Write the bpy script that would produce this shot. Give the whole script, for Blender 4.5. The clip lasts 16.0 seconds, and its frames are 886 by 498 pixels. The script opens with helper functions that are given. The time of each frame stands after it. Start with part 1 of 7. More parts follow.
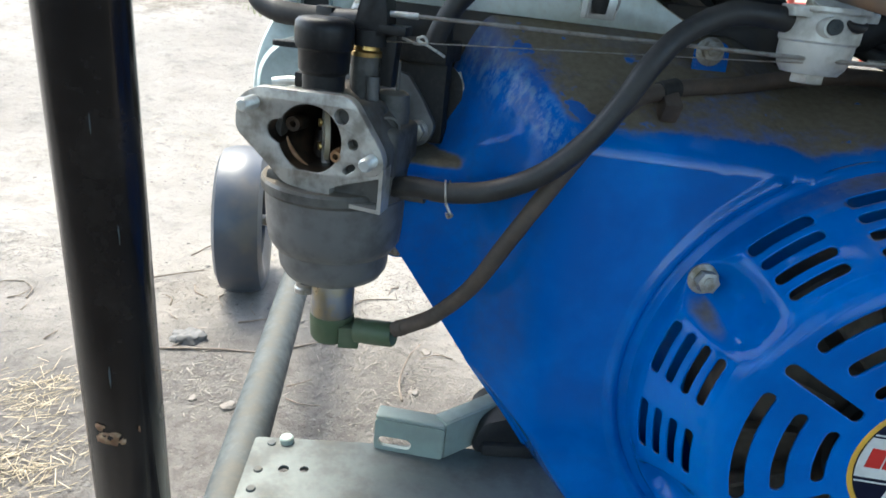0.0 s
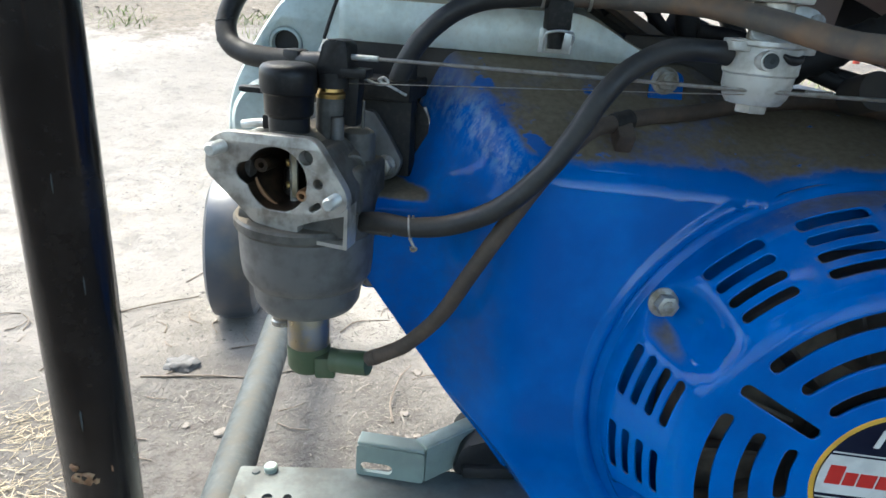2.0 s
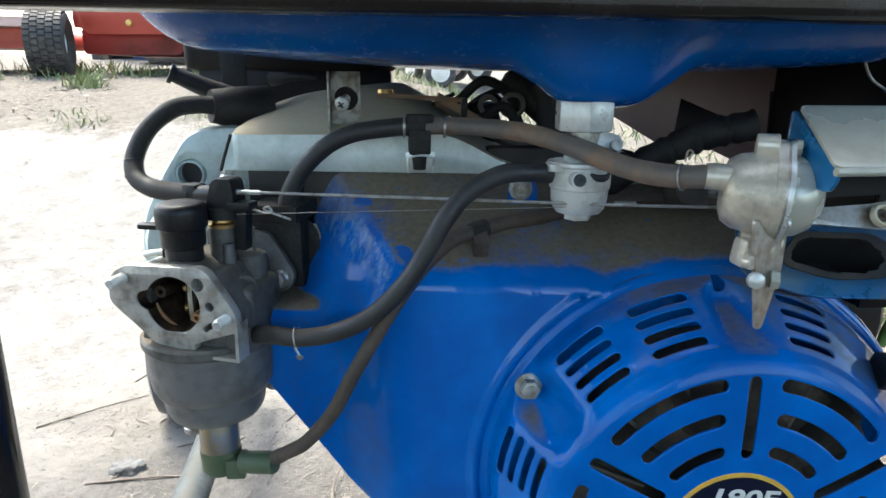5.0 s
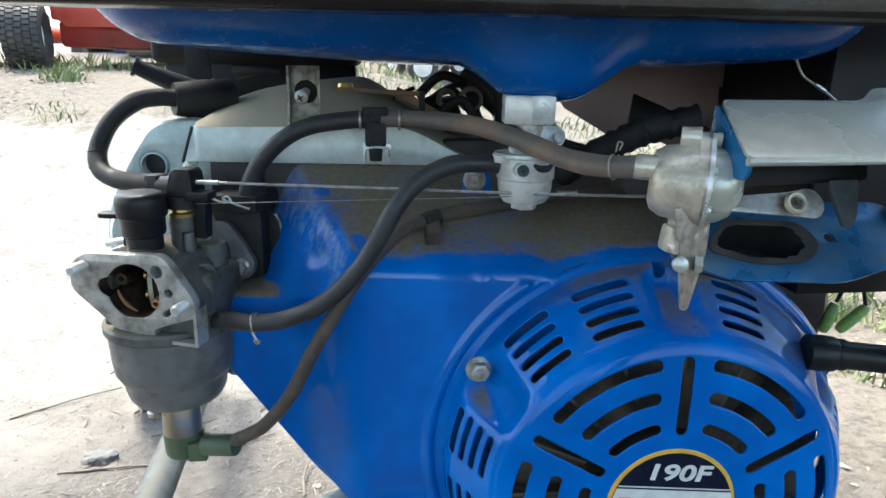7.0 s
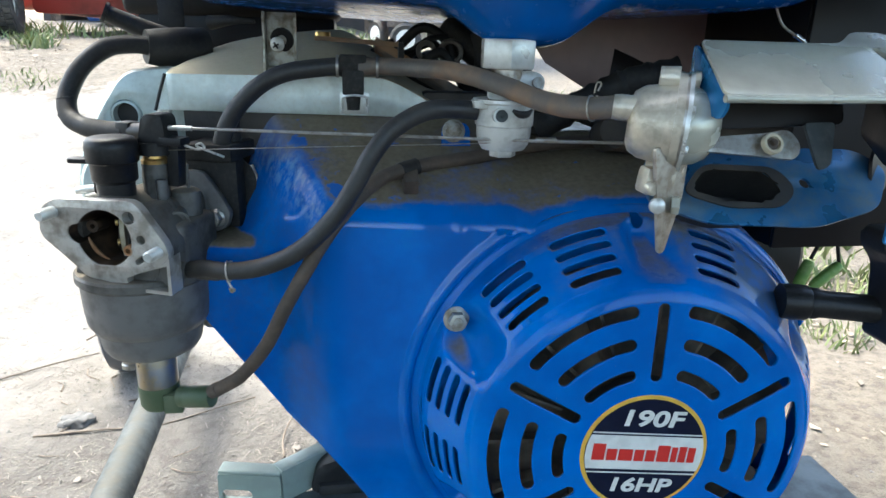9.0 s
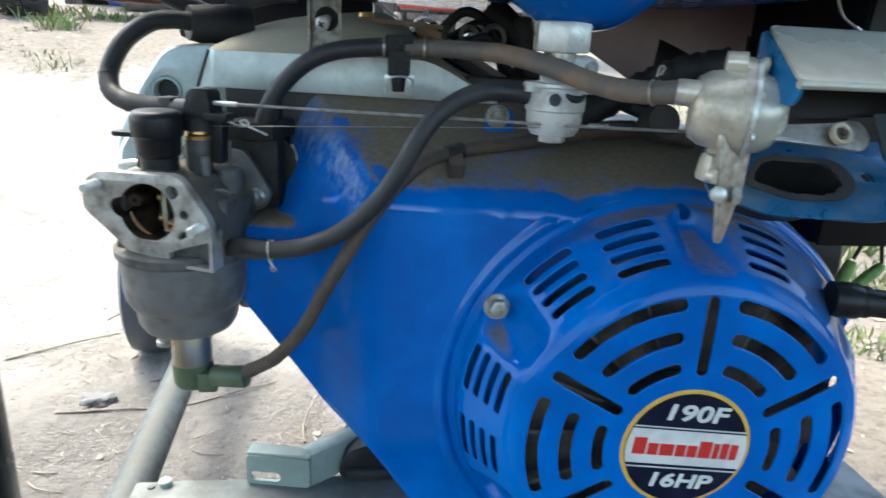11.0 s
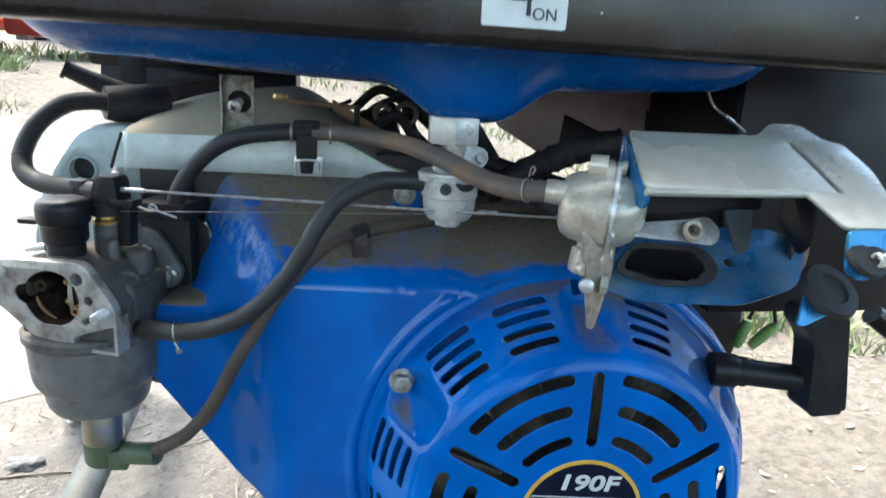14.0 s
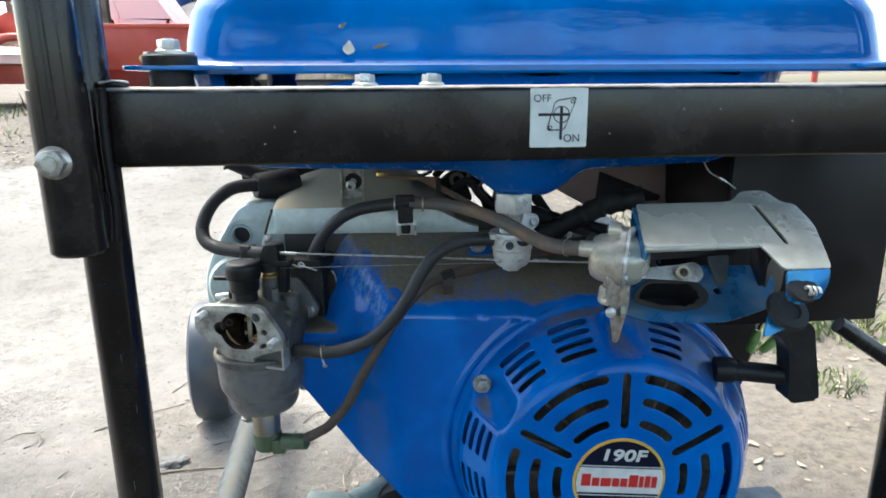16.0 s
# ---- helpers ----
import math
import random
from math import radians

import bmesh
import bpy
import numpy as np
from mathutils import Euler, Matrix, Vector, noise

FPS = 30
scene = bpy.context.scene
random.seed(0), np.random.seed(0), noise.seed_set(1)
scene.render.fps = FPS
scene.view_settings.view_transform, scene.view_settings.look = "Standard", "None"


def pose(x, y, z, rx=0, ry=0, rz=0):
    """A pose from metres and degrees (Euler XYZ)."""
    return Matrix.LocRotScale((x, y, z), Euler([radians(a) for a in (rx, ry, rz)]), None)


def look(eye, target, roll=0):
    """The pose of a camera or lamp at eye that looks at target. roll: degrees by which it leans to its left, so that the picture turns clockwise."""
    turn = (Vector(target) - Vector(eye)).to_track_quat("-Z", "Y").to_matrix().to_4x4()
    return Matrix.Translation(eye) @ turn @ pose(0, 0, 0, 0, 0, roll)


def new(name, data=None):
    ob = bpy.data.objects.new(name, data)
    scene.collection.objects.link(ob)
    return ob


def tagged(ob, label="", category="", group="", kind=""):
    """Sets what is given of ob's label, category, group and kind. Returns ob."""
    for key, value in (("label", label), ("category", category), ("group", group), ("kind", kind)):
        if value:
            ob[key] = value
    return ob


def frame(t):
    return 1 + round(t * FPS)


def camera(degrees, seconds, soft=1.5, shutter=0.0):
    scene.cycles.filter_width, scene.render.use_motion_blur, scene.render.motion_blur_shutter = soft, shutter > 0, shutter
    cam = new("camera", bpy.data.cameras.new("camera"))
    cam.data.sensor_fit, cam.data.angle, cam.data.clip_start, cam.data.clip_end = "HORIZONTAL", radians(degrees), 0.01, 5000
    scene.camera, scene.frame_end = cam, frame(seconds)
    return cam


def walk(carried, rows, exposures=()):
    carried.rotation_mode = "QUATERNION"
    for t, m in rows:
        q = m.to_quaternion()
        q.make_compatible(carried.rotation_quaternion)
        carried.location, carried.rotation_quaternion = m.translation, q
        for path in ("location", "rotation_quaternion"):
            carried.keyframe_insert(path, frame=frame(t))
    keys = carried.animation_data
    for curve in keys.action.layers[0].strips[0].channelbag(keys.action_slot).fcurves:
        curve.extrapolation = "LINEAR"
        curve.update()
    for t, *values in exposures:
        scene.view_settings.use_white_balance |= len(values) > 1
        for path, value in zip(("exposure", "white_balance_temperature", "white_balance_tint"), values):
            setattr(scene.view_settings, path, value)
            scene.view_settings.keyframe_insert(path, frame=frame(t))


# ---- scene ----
cam = camera(68.6, 16.0, shutter=0.4)
PATH = [
    (0, 0.0950, -0.2230, 0.4480, 67.66, -5.59, -1.92),
    (0.5, 0.0985, -0.2256, 0.4577, 68.56, -4.86, -1.44),
    (1, 0.1103, -0.2287, 0.4574, 68.19, -3.74, -1.89),
    (1.5, 0.1077, -0.2301, 0.4613, 68.52, -4.12, -1.79),
    (2, 0.1148, -0.2305, 0.4640, 68.79, -3.84, -2.22),
    (2.5, 0.1222, -0.2358, 0.4707, 70.39, -2.16, -2.29),
    (3, 0.1346, -0.2413, 0.4736, 72.32, -0.35, -2.39),
    (3.5, 0.1353, -0.2421, 0.4760, 72.86, -0.16, -2.38),
    (4, 0.1413, -0.2433, 0.4842, 73.81, -0.14, -3.72),
    (4.5, 0.1529, -0.2631, 0.4895, 73.86, -0.05, -4.20),
    (5, 0.1694, -0.2721, 0.5045, 74.66, -0.51, -5.67),
    (5.2, 0.1685, -0.2745, 0.5045, 74.56, -0.32, -6.23),
    (7.5, 0.1915, -0.2934, 0.5046, 74.04, -0.90, -7.11),
    (8, 0.1876, -0.2947, 0.4996, 73.60, -0.90, -7.37),
    (8.5, 0.1935, -0.2934, 0.4935, 72.97, -0.52, -7.45),
    (8.7, 0.1928, -0.2942, 0.4894, 72.67, -1.00, -8.01),
    (10.8, 0.1808, -0.2871, 0.4794, 71.72, -3.19, -7.58),
    (11, 0.1712, -0.2874, 0.4774, 71.85, -3.00, -6.94),
    (11.5, 0.1375, -0.2903, 0.4945, 74.41, -2.83, -3.48),
    (12, 0.1450, -0.2940, 0.5020, 75.83, -3.03, -3.51),
    (12.5, 0.1521, -0.2912, 0.5094, 74.01, -2.92, -5.48),
    (13, 0.1703, -0.2906, 0.4958, 72.47, -2.91, -6.76),
    (13.5, 0.1799, -0.2911, 0.4969, 72.55, -3.00, -8.21),
    (14, 0.2075, -0.3015, 0.5148, 74.70, -3.18, -10.19),
    (14.5, 0.1889, -0.3462, 0.5357, 76.75, -2.62, -8.81),
    (15, 0.1650, -0.4138, 0.5587, 78.95, -1.95, -6.68),
    (15.5, 0.1631, -0.4498, 0.5763, 78.27, -0.10, -5.08),
    (16, 0.1720, -0.4471, 0.5790, 75.77, 0.37, -5.82),
]
walk(cam, [(t, pose(x, y, z, rx, ry, rz)) for t, x, y, z, rx, ry, rz in PATH], exposures=[(0, 2.42, 6550, 2), (3, 2.48, 6550, 2), (7, 2.68, 6550, 2), (12, 2.74, 6550, 2), (13, 2.64, 6550, 2), (14, 2.84, 6550, 2), (14.5, 2.97, 6550, 2), (15, 2.74, 6550, 2), (15.5, 2.46, 6550, 2), (16, 2.38, 6550, 2)])

# ---- light and sky ----
SUN_AZ, SUN_EL = radians(-38), radians(60)
world = bpy.data.worlds.new("sky")
world.use_nodes = True
scene.world = world
wn = world.node_tree.nodes
sky = wn.new("ShaderNodeTexSky")
sky.sky_type = "NISHITA"
sky.sun_disc = False
sky.sun_elevation, sky.sun_rotation = SUN_EL, SUN_AZ
sky.dust_density, sky.air_density, sky.ozone_density = 3.0, 0.95, 0.9
world.node_tree.links.new(sky.outputs[0], wn["Background"].inputs[0])
wn["Background"].inputs[1].default_value = 0.15
sun_data = bpy.data.lights.new("sun", "SUN")
sun_data.energy, sun_data.angle, sun_data.color = 1.3, radians(22), (1.0, 0.95, 0.88)
sun = new("sun", sun_data)
sun_dir = Vector((math.sin(SUN_AZ) * math.cos(SUN_EL), math.cos(SUN_AZ) * math.cos(SUN_EL), math.sin(SUN_EL)))
sun.matrix_world = look(sun_dir * 20, (0, 0, 0))

# ---- materials ----


class Mat:
    """Node material with a Principled shader and short ways to add nodes."""

    def __init__(self, name, color=(0.5, 0.5, 0.5), rough=0.5, metal=0.0, coat=0.0, spec=0.5):
        self.m = bpy.data.materials.new(name)
        self.m.use_nodes = True
        self.t = self.m.node_tree
        self.b = self.t.nodes["Principled BSDF"]
        self.b.inputs["Base Color"].default_value = (*color, 1)
        self.b.inputs["Roughness"].default_value = rough
        self.b.inputs["Metallic"].default_value = metal
        self.b.inputs["Coat Weight"].default_value = coat
        self.b.inputs["Coat Roughness"].default_value = 0.06
        self.b.inputs["Specular IOR Level"].default_value = spec
        self.coords = self.t.nodes.new("ShaderNodeTexCoord").outputs["Object"]

    def node(self, kind, **values):
        n = self.t.nodes.new(kind)
        for key, v in values.items():
            n.inputs[key].default_value = v
        return n

    def link(self, a, b):
        self.t.links.new(a, b)

    def noise(self, scale, detail=4.0, rough=0.6, stretch=None):
        n = self.node("ShaderNodeTexNoise", Scale=scale, Detail=detail, Roughness=rough)
        if stretch:
            mp = self.node("ShaderNodeMapping", Scale=stretch)
            self.link(self.coords, mp.inputs[0])
            self.link(mp.outputs[0], n.inputs["Vector"])
        else:
            self.link(self.coords, n.inputs["Vector"])
        return n.outputs["Fac"]

    def ramp(self, src, lo, hi, a=0.0, b=1.0):
        n = self.node("ShaderNodeMapRange")
        n.interpolation_type = "SMOOTHSTEP"
        n.inputs[1].default_value, n.inputs[2].default_value = lo, hi
        n.inputs[3].default_value, n.inputs[4].default_value = a, b
        self.link(src, n.inputs[0])
        return n.outputs[0]

    def math(self, op, a, b):
        n = self.node("ShaderNodeMath")
        n.operation = op
        for i, v in enumerate((a, b)):
            if isinstance(v, (int, float)):
                n.inputs[i].default_value = v
            else:
                self.link(v, n.inputs[i])
        return n.outputs[0]

    def mix(self, fac, a, b):
        n = self.t.nodes.new("ShaderNodeMix")
        n.data_type = "RGBA"
        if isinstance(fac, (int, float)):
            n.inputs[0].default_value = fac
        else:
            self.link(fac, n.inputs[0])
        for i, v in ((6, a), (7, b)):
            if isinstance(v, tuple):
                n.inputs[i].default_value = (*v, 1)
            else:
                self.link(v, n.inputs[i])
        return n.outputs[2]

    def color(self, out):
        self.link(out, self.b.inputs["Base Color"])
        return self

    def rough(self, out):
        self.link(out, self.b.inputs["Roughness"])
        return self

    def bump(self, src, strength=0.3, dist=0.001):
        n = self.node("ShaderNodeBump", Strength=strength, Distance=dist)
        self.link(src, n.inputs["Height"])
        self.link(n.outputs[0], self.b.inputs["Normal"])
        return self

    def up(self):
        g = self.node("ShaderNodeNewGeometry")
        s = self.node("ShaderNodeSeparateXYZ")
        self.link(g.outputs["Normal"], s.inputs[0])
        return s.outputs[2]


def worn(name, base, alt, rough=(0.35, 0.6), metal=0.0, scale=60, coat=0.0, bump=0.25, grain=400, dust=None, dust_at=(0.55, 0.95), dist=0.0006, spec=0.5, specks=0.18):
    """Two-tone worn surface, with settled dust on its upper faces if a dust colour is given."""
    k = Mat(name, base, rough[0], metal, coat, spec)
    big, fine = k.noise(scale), k.noise(grain, 3)
    c = k.mix(k.ramp(big, 0.4, 0.68), base, alt)
    r = k.ramp(big, 0.3, 0.7, rough[0], rough[1])
    if dust:
        d = k.math("ADD", k.up(), k.math("MULTIPLY", k.math("SUBTRACT", big, 0.5), 0.9))
        f = k.ramp(d, *dust_at)
        speck = k.ramp(fine, 0.45, 0.75)
        c = k.mix(f, k.mix(k.math("MULTIPLY", speck, specks), c, dust), k.mix(k.math("MULTIPLY", fine, 0.5), dust, tuple(v * 0.6 for v in dust)))
        r2 = k.math("ADD", r, k.math("MULTIPLY", f, 0.45))
        k.link(k.math("SUBTRACT", 1.0, f), k.b.inputs["Coat Weight"]) if coat else None
        r = r2
    k.color(c).rough(r)
    k.bump(fine, bump, dist)
    return k.m


M = {}


def blue_paint(name, dust_at, gloss=0.05, peel=0.05, coat=0.36, grain=1.0, ior=1.5, crease=False, deep=1.0, film_at=None):
    k = Mat(name, (0.002, 0.095, 0.55), 0.28)
    k.b.inputs["IOR"].default_value = ior
    big, mid, fine, speck = k.noise(14, 5), k.noise(70, 5, 0.7), k.noise(260, 2), k.noise(900, 2)
    paint = k.mix(k.ramp(big, 0.35, 0.7), (0.0, 0.094 * deep, 0.380), (0.0, 0.142 * deep, 0.520))
    smear = k.math("MULTIPLY", k.ramp(mid, 0.58, 0.78), 0.035)
    chips = k.ramp(speck, 0.755, 0.785)
    paint = k.mix(k.math("MULTIPLY", chips, 0.35), k.mix(smear, paint, (0.0, 0.16, 0.40)), (0.35, 0.40, 0.48))
    scuff = k.math("MULTIPLY", k.math("MULTIPLY", k.ramp(big, 0.56, 0.66), k.ramp(k.noise(330, 4, 0.8), 0.50, 0.64)), 0.28)
    paint = k.mix(scuff, paint, (0.0, 0.20, 0.48))
    grime = k.math("MULTIPLY", k.ramp(k.math("ADD", big, k.math("MULTIPLY", mid, 0.35)), 0.76, 0.92), 0.10)
    paint = k.mix(grime, paint, (0.008, 0.055, 0.13))
    n = k.math("ADD", k.up(), k.math("MULTIPLY", k.math("SUBTRACT", mid, 0.5), 0.26))
    n = k.math("ADD", n, k.math("MULTIPLY", k.math("SUBTRACT", big, 0.5), 0.55))
    f = k.ramp(n, *dust_at)
    matte = 1.0
    if film_at:
        # grey dust film on the shoulder of the cover beside the pull handle
        sep = k.node("ShaderNodeSeparateXYZ")
        k.link(k.coords, sep.inputs[0])
        reach = k.math("ADD", k.math("MULTIPLY", k.math("SUBTRACT", sep.outputs[0], film_at[0]), 0.62), k.math("MULTIPLY", k.math("SUBTRACT", sep.outputs[2], film_at[1]), 0.78))
        reach = k.math("ADD", reach, k.math("MULTIPLY", k.math("SUBTRACT", big, 0.5), 0.035))
        veil = k.math("MULTIPLY", k.ramp(reach, 0.098, 0.118), k.ramp(mid, 0.35, 0.62, 0.25, 0.75))
        paint = k.mix(veil, paint, (0.075, 0.100, 0.125))
        matte = k.math("SUBTRACT", 1.0, k.math("MULTIPLY", veil, 0.9))
    if crease:
        # thick dust high on the roof, and scuffed paint along the crease beside the carburettor
        sep = k.node("ShaderNodeSeparateXYZ")
        k.link(k.coords, sep.inputs[0])
        wander = k.math("ADD", k.math("MULTIPLY", k.math("SUBTRACT", mid, 0.5), 0.030), k.math("MULTIPLY", k.math("SUBTRACT", big, 0.5), 0.040))
        f = k.math("MAXIMUM", f, k.math("MULTIPLY", k.ramp(k.math("ADD", sep.outputs[2], wander), 0.396, 0.416), 0.94))
        off = k.math("SUBTRACT", k.math("SUBTRACT", sep.outputs[0], 0.236), k.math("MULTIPLY", sep.outputs[1], -0.52))
        band = k.ramp(k.math("ABSOLUTE", k.math("ADD", off, k.math("MULTIPLY", wander, 0.10)), 0.0), 0.002, 0.013, 1.0, 0.0)
        band = k.math("MULTIPLY", band, k.ramp(sep.outputs[2], 0.362, 0.374))
        scar = k.math("MULTIPLY", band, k.ramp(k.noise(170, 5, 0.72, (1, 1, 0.4)), 0.42, 0.62))
        spots = k.ramp(k.math("ADD", k.noise(55, 3, 0.6), k.ramp(k.math("ABSOLUTE", k.math("SUBTRACT", off, 0.016), 0.0), 0.0, 0.020, 0.14, 0.0)), 0.66, 0.73)
        paint = k.mix(k.math("MULTIPLY", scar, 0.62), paint, (0.17, 0.30, 0.46))
        f = k.math("MULTIPLY", f, k.math("SUBTRACT", 1.0, k.math("MAXIMUM", k.math("MULTIPLY", band, 0.5), k.math("MULTIPLY", spots, 0.85))))
        film = k.math("MULTIPLY", k.ramp(k.math("SUBTRACT", 0.19, sep.outputs[0]), 0.0, 0.03), k.ramp(mid, 0.35, 0.70, 0.05, 0.30))
        paint = k.mix(film, paint, (0.045, 0.050, 0.050))
        matte = k.math("SUBTRACT", 1.0, k.math("MULTIPLY", k.ramp(k.math("SUBTRACT", 0.198, sep.outputs[0]), 0.0, 0.02), 0.80))
    dust = k.mix(fine, (0.105, 0.086, 0.060), (0.225, 0.187, 0.130))
    k.color(k.mix(f, paint, dust))
    k.rough(k.math("ADD", k.ramp(mid, 0.3, 0.8, gloss, gloss * 2 + 0.02), k.math("MULTIPLY", f, 0.7)))
    k.link(k.math("MULTIPLY", k.math("MULTIPLY", k.math("SUBTRACT", 1.0, k.math("MULTIPLY", f, 0.9)), 0.5 * coat), matte), k.b.inputs["Specular IOR Level"])
    k.bump(k.math("ADD", k.noise(120, 2, 0.5, (1, 1, grain)), k.math("MULTIPLY", f, fine)), peel, 0.002)
    return k.m


M["blue"] = blue_paint("blue_enamel_dusty", (0.70, 0.90), 0.035, 0.014, 0.85, crease=True)
M["cover_blue"] = blue_paint("blue_enamel_cover", (0.74, 1.12), 0.025, 0.014, 0.40, film_at=(0.377, 0.245))
M["tank_blue"] = blue_paint("blue_enamel_tank", (1.15, 1.4), 0.045, 0.020, 0.9, 0.35, 1.55, deep=1.12)
M["pan_blue"] = blue_paint("blue_enamel_tank_underside", (1.15, 1.4), 0.16, 0.03, 0.8, deep=0.95)
# pale upper faces: dust, plus the beam's sky sheen put into the colour
M["black"] = worn("black_enamel", (0.0085, 0.0068, 0.0064), (0.017, 0.0135, 0.0120), (0.13, 0.28), scale=22, bump=0.05, grain=260, dust=(0.34, 0.33, 0.31), dust_at=(0.30, 0.9), spec=0.4, specks=0.014)
M["sheet_black"] = worn("dark_panel", (0.007, 0.006, 0.007), (0.013, 0.010, 0.010), (0.35, 0.6), scale=15, bump=0.1, spec=0.3)
M["brown_sheet"] = worn("brown_black_sheet", (0.22, 0.14, 0.125), (0.30, 0.195, 0.17), (0.35, 0.6), scale=12, bump=0.1)
M["carb"] = worn("dusty_cast_alloy", (0.108, 0.103, 0.094), (0.045, 0.042, 0.037), (0.45, 0.7), 0.25, 45, bump=0.35, grain=500, dust=(0.15, 0.13, 0.105))
M["bowl"] = worn("grey_cast_bowl", (0.155, 0.153, 0.148), (0.098, 0.093, 0.087), (0.4, 0.6), 0.25, 40, bump=0.2, grain=600)
M["machined"] = worn("machined_alloy", (0.46, 0.435, 0.395), (0.22, 0.198, 0.168), (0.30, 0.5), 0.45, 70, bump=0.15, grain=300)
M["bore"] = worn("stained_bore", (0.010, 0.007, 0.005), (0.070, 0.043, 0.026), (0.3, 0.55), 0.3, 70, bump=0.3)
M["pump"] = worn("pale_die_cast", (0.60, 0.535, 0.43), (0.34, 0.295, 0.225), (0.28, 0.46), 0.4, 55, bump=0.45, grain=260, dist=0.001)
M["head"] = worn("painted_alloy", (0.52, 0.60, 0.58), (0.38, 0.45, 0.44), (0.35, 0.6), 0.15, 30, bump=0.3, grain=350, dust=(0.24, 0.22, 0.17), dust_at=(0.75, 1.15))
M["cover"] = worn("silver_sheet", (0.80, 0.88, 0.84), (0.60, 0.67, 0.63), (0.32, 0.5), 0.15, 35, bump=0.12, grain=250, dust=(0.50, 0.44, 0.31), dust_at=(0.22, 0.62))
M["zinc"] = worn("zinc_plate", (0.64, 0.65, 0.62), (0.45, 0.45, 0.42), (0.26, 0.45), 0.5, 70, bump=0.12, grain=350)
M["yellow_zinc"] = worn("pale_yellow_zinc", (0.44, 0.435, 0.365), (0.34, 0.335, 0.275), (0.22, 0.36), 0.3, 18, bump=0.06, grain=300, dust=(0.30, 0.26, 0.19), dust_at=(0.72, 1.45))
# blue of the next two steels is reflected paint, put into the colour
M["mirror_blue_steel"] = worn("steel_painted_reflection", (0.012, 0.17, 0.42), (0.05, 0.24, 0.42), (0.2, 0.36), 0.5, 26, bump=0.06, grain=300)
M["stained_mirror_blue"] = worn("oil_stained_painted_reflection", (0.012, 0.125, 0.29), (0.095, 0.165, 0.225), (0.22, 0.45), 0.5, 30, bump=0.1, grain=300, dust=(0.16, 0.14, 0.11), dust_at=(0.75, 1.3))
M["galv"] = worn("galvanised_tube", (0.060, 0.070, 0.072), (0.042, 0.050, 0.053), (0.5, 0.72), 0.0, 60, bump=0.2, grain=220, spec=0.25, dust=(0.17, 0.155, 0.13), dust_at=(0.7, 1.5))
M["plate_zinc"] = worn("stained_zinc_plate", (0.098, 0.113, 0.108), (0.060, 0.068, 0.066), (0.4, 0.65), 0.1, 34, bump=0.2, grain=220, dust=(0.17, 0.155, 0.13), dust_at=(0.95, 1.6))
M["chrome"] = worn("bright_steel", (0.66, 0.68, 0.70), (0.52, 0.54, 0.56), (0.1, 0.24), 1.0, 40, bump=0.04)
M["old_bolt"] = worn("dull_zinc_bolt", (0.40, 0.39, 0.35), (0.20, 0.165, 0.115), (0.32, 0.55), 0.35, 130, bump=0.25)
M["steel"] = worn("dull_steel", (0.46, 0.44, 0.40), (0.30, 0.26, 0.21), (0.3, 0.55), 0.85, 150, bump=0.2)
M["brass"] = worn("brass", (0.62, 0.42, 0.16), (0.45, 0.28, 0.10), (0.25, 0.45), 0.9, 120, bump=0.1)
M["rust"] = worn("rust_patch", (0.22, 0.11, 0.055), (0.36, 0.24, 0.14), (0.7, 0.9), scale=200, bump=0.5)
M["green_zinc"] = worn("greenish_zinc", (0.285, 0.345, 0.305), (0.235, 0.275, 0.245), (0.30, 0.5), 0.25, 24, bump=0.15)
M["tap"] = worn("grey_die_cast", (0.62, 0.62, 0.585), (0.40, 0.385, 0.345), (0.32, 0.52), 0.3, 70, bump=0.4, grain=300)
M["bush"] = worn("cream_plastic", (0.48, 0.42, 0.30), (0.38, 0.31, 0.20), (0.4, 0.6), scale=80, bump=0.1)
M["soot"] = worn("sooty_brown_sheet", (0.013, 0.011, 0.010), (0.026, 0.021, 0.018), (0.55, 0.8), scale=14, bump=0.15, spec=0.2)
M["copper"] = worn("copper_stain", (0.36, 0.20, 0.10), (0.22, 0.11, 0.05), (0.35, 0.55), 0.4, 90, bump=0.2)
M["solenoid"] = worn("passivated_steel", (0.36, 0.30, 0.20), (0.26, 0.27, 0.30), (0.25, 0.45), 0.85, 60, bump=0.15)
M["green"] = worn("green_plastic", (0.062, 0.092, 0.045), (0.090, 0.112, 0.062), (0.45, 0.65), scale=60, bump=0.15)
M["rubber"] = worn("black_rubber", (0.012, 0.012, 0.013), (0.026, 0.025, 0.024), (0.5, 0.75), scale=50, bump=0.15, dust=(0.06, 0.054, 0.046), dust_at=(0.7, 1.5), spec=0.35)
M["plastic"] = worn("black_plastic", (0.009, 0.009, 0.010), (0.017, 0.0168, 0.0168), (0.34, 0.55), scale=40, bump=0.1, dust=(0.05, 0.047, 0.044), dust_at=(0.85, 1.6), spec=0.28)
M["hose"] = worn("fuel_hose_rubber", (0.016, 0.0158, 0.016), (0.032, 0.030, 0.027), (0.42, 0.68), scale=45, bump=0.15, grain=300, dust=(0.075, 0.064, 0.053), dust_at=(0.55, 1.4))
M["hose_brown"] = worn("dusty_brown_hose", (0.050, 0.036, 0.027), (0.095, 0.067, 0.048), (0.6, 0.8), scale=45, bump=0.2, grain=300, dust=(0.14, 0.11, 0.085), dust_at=(0.5, 1.3))
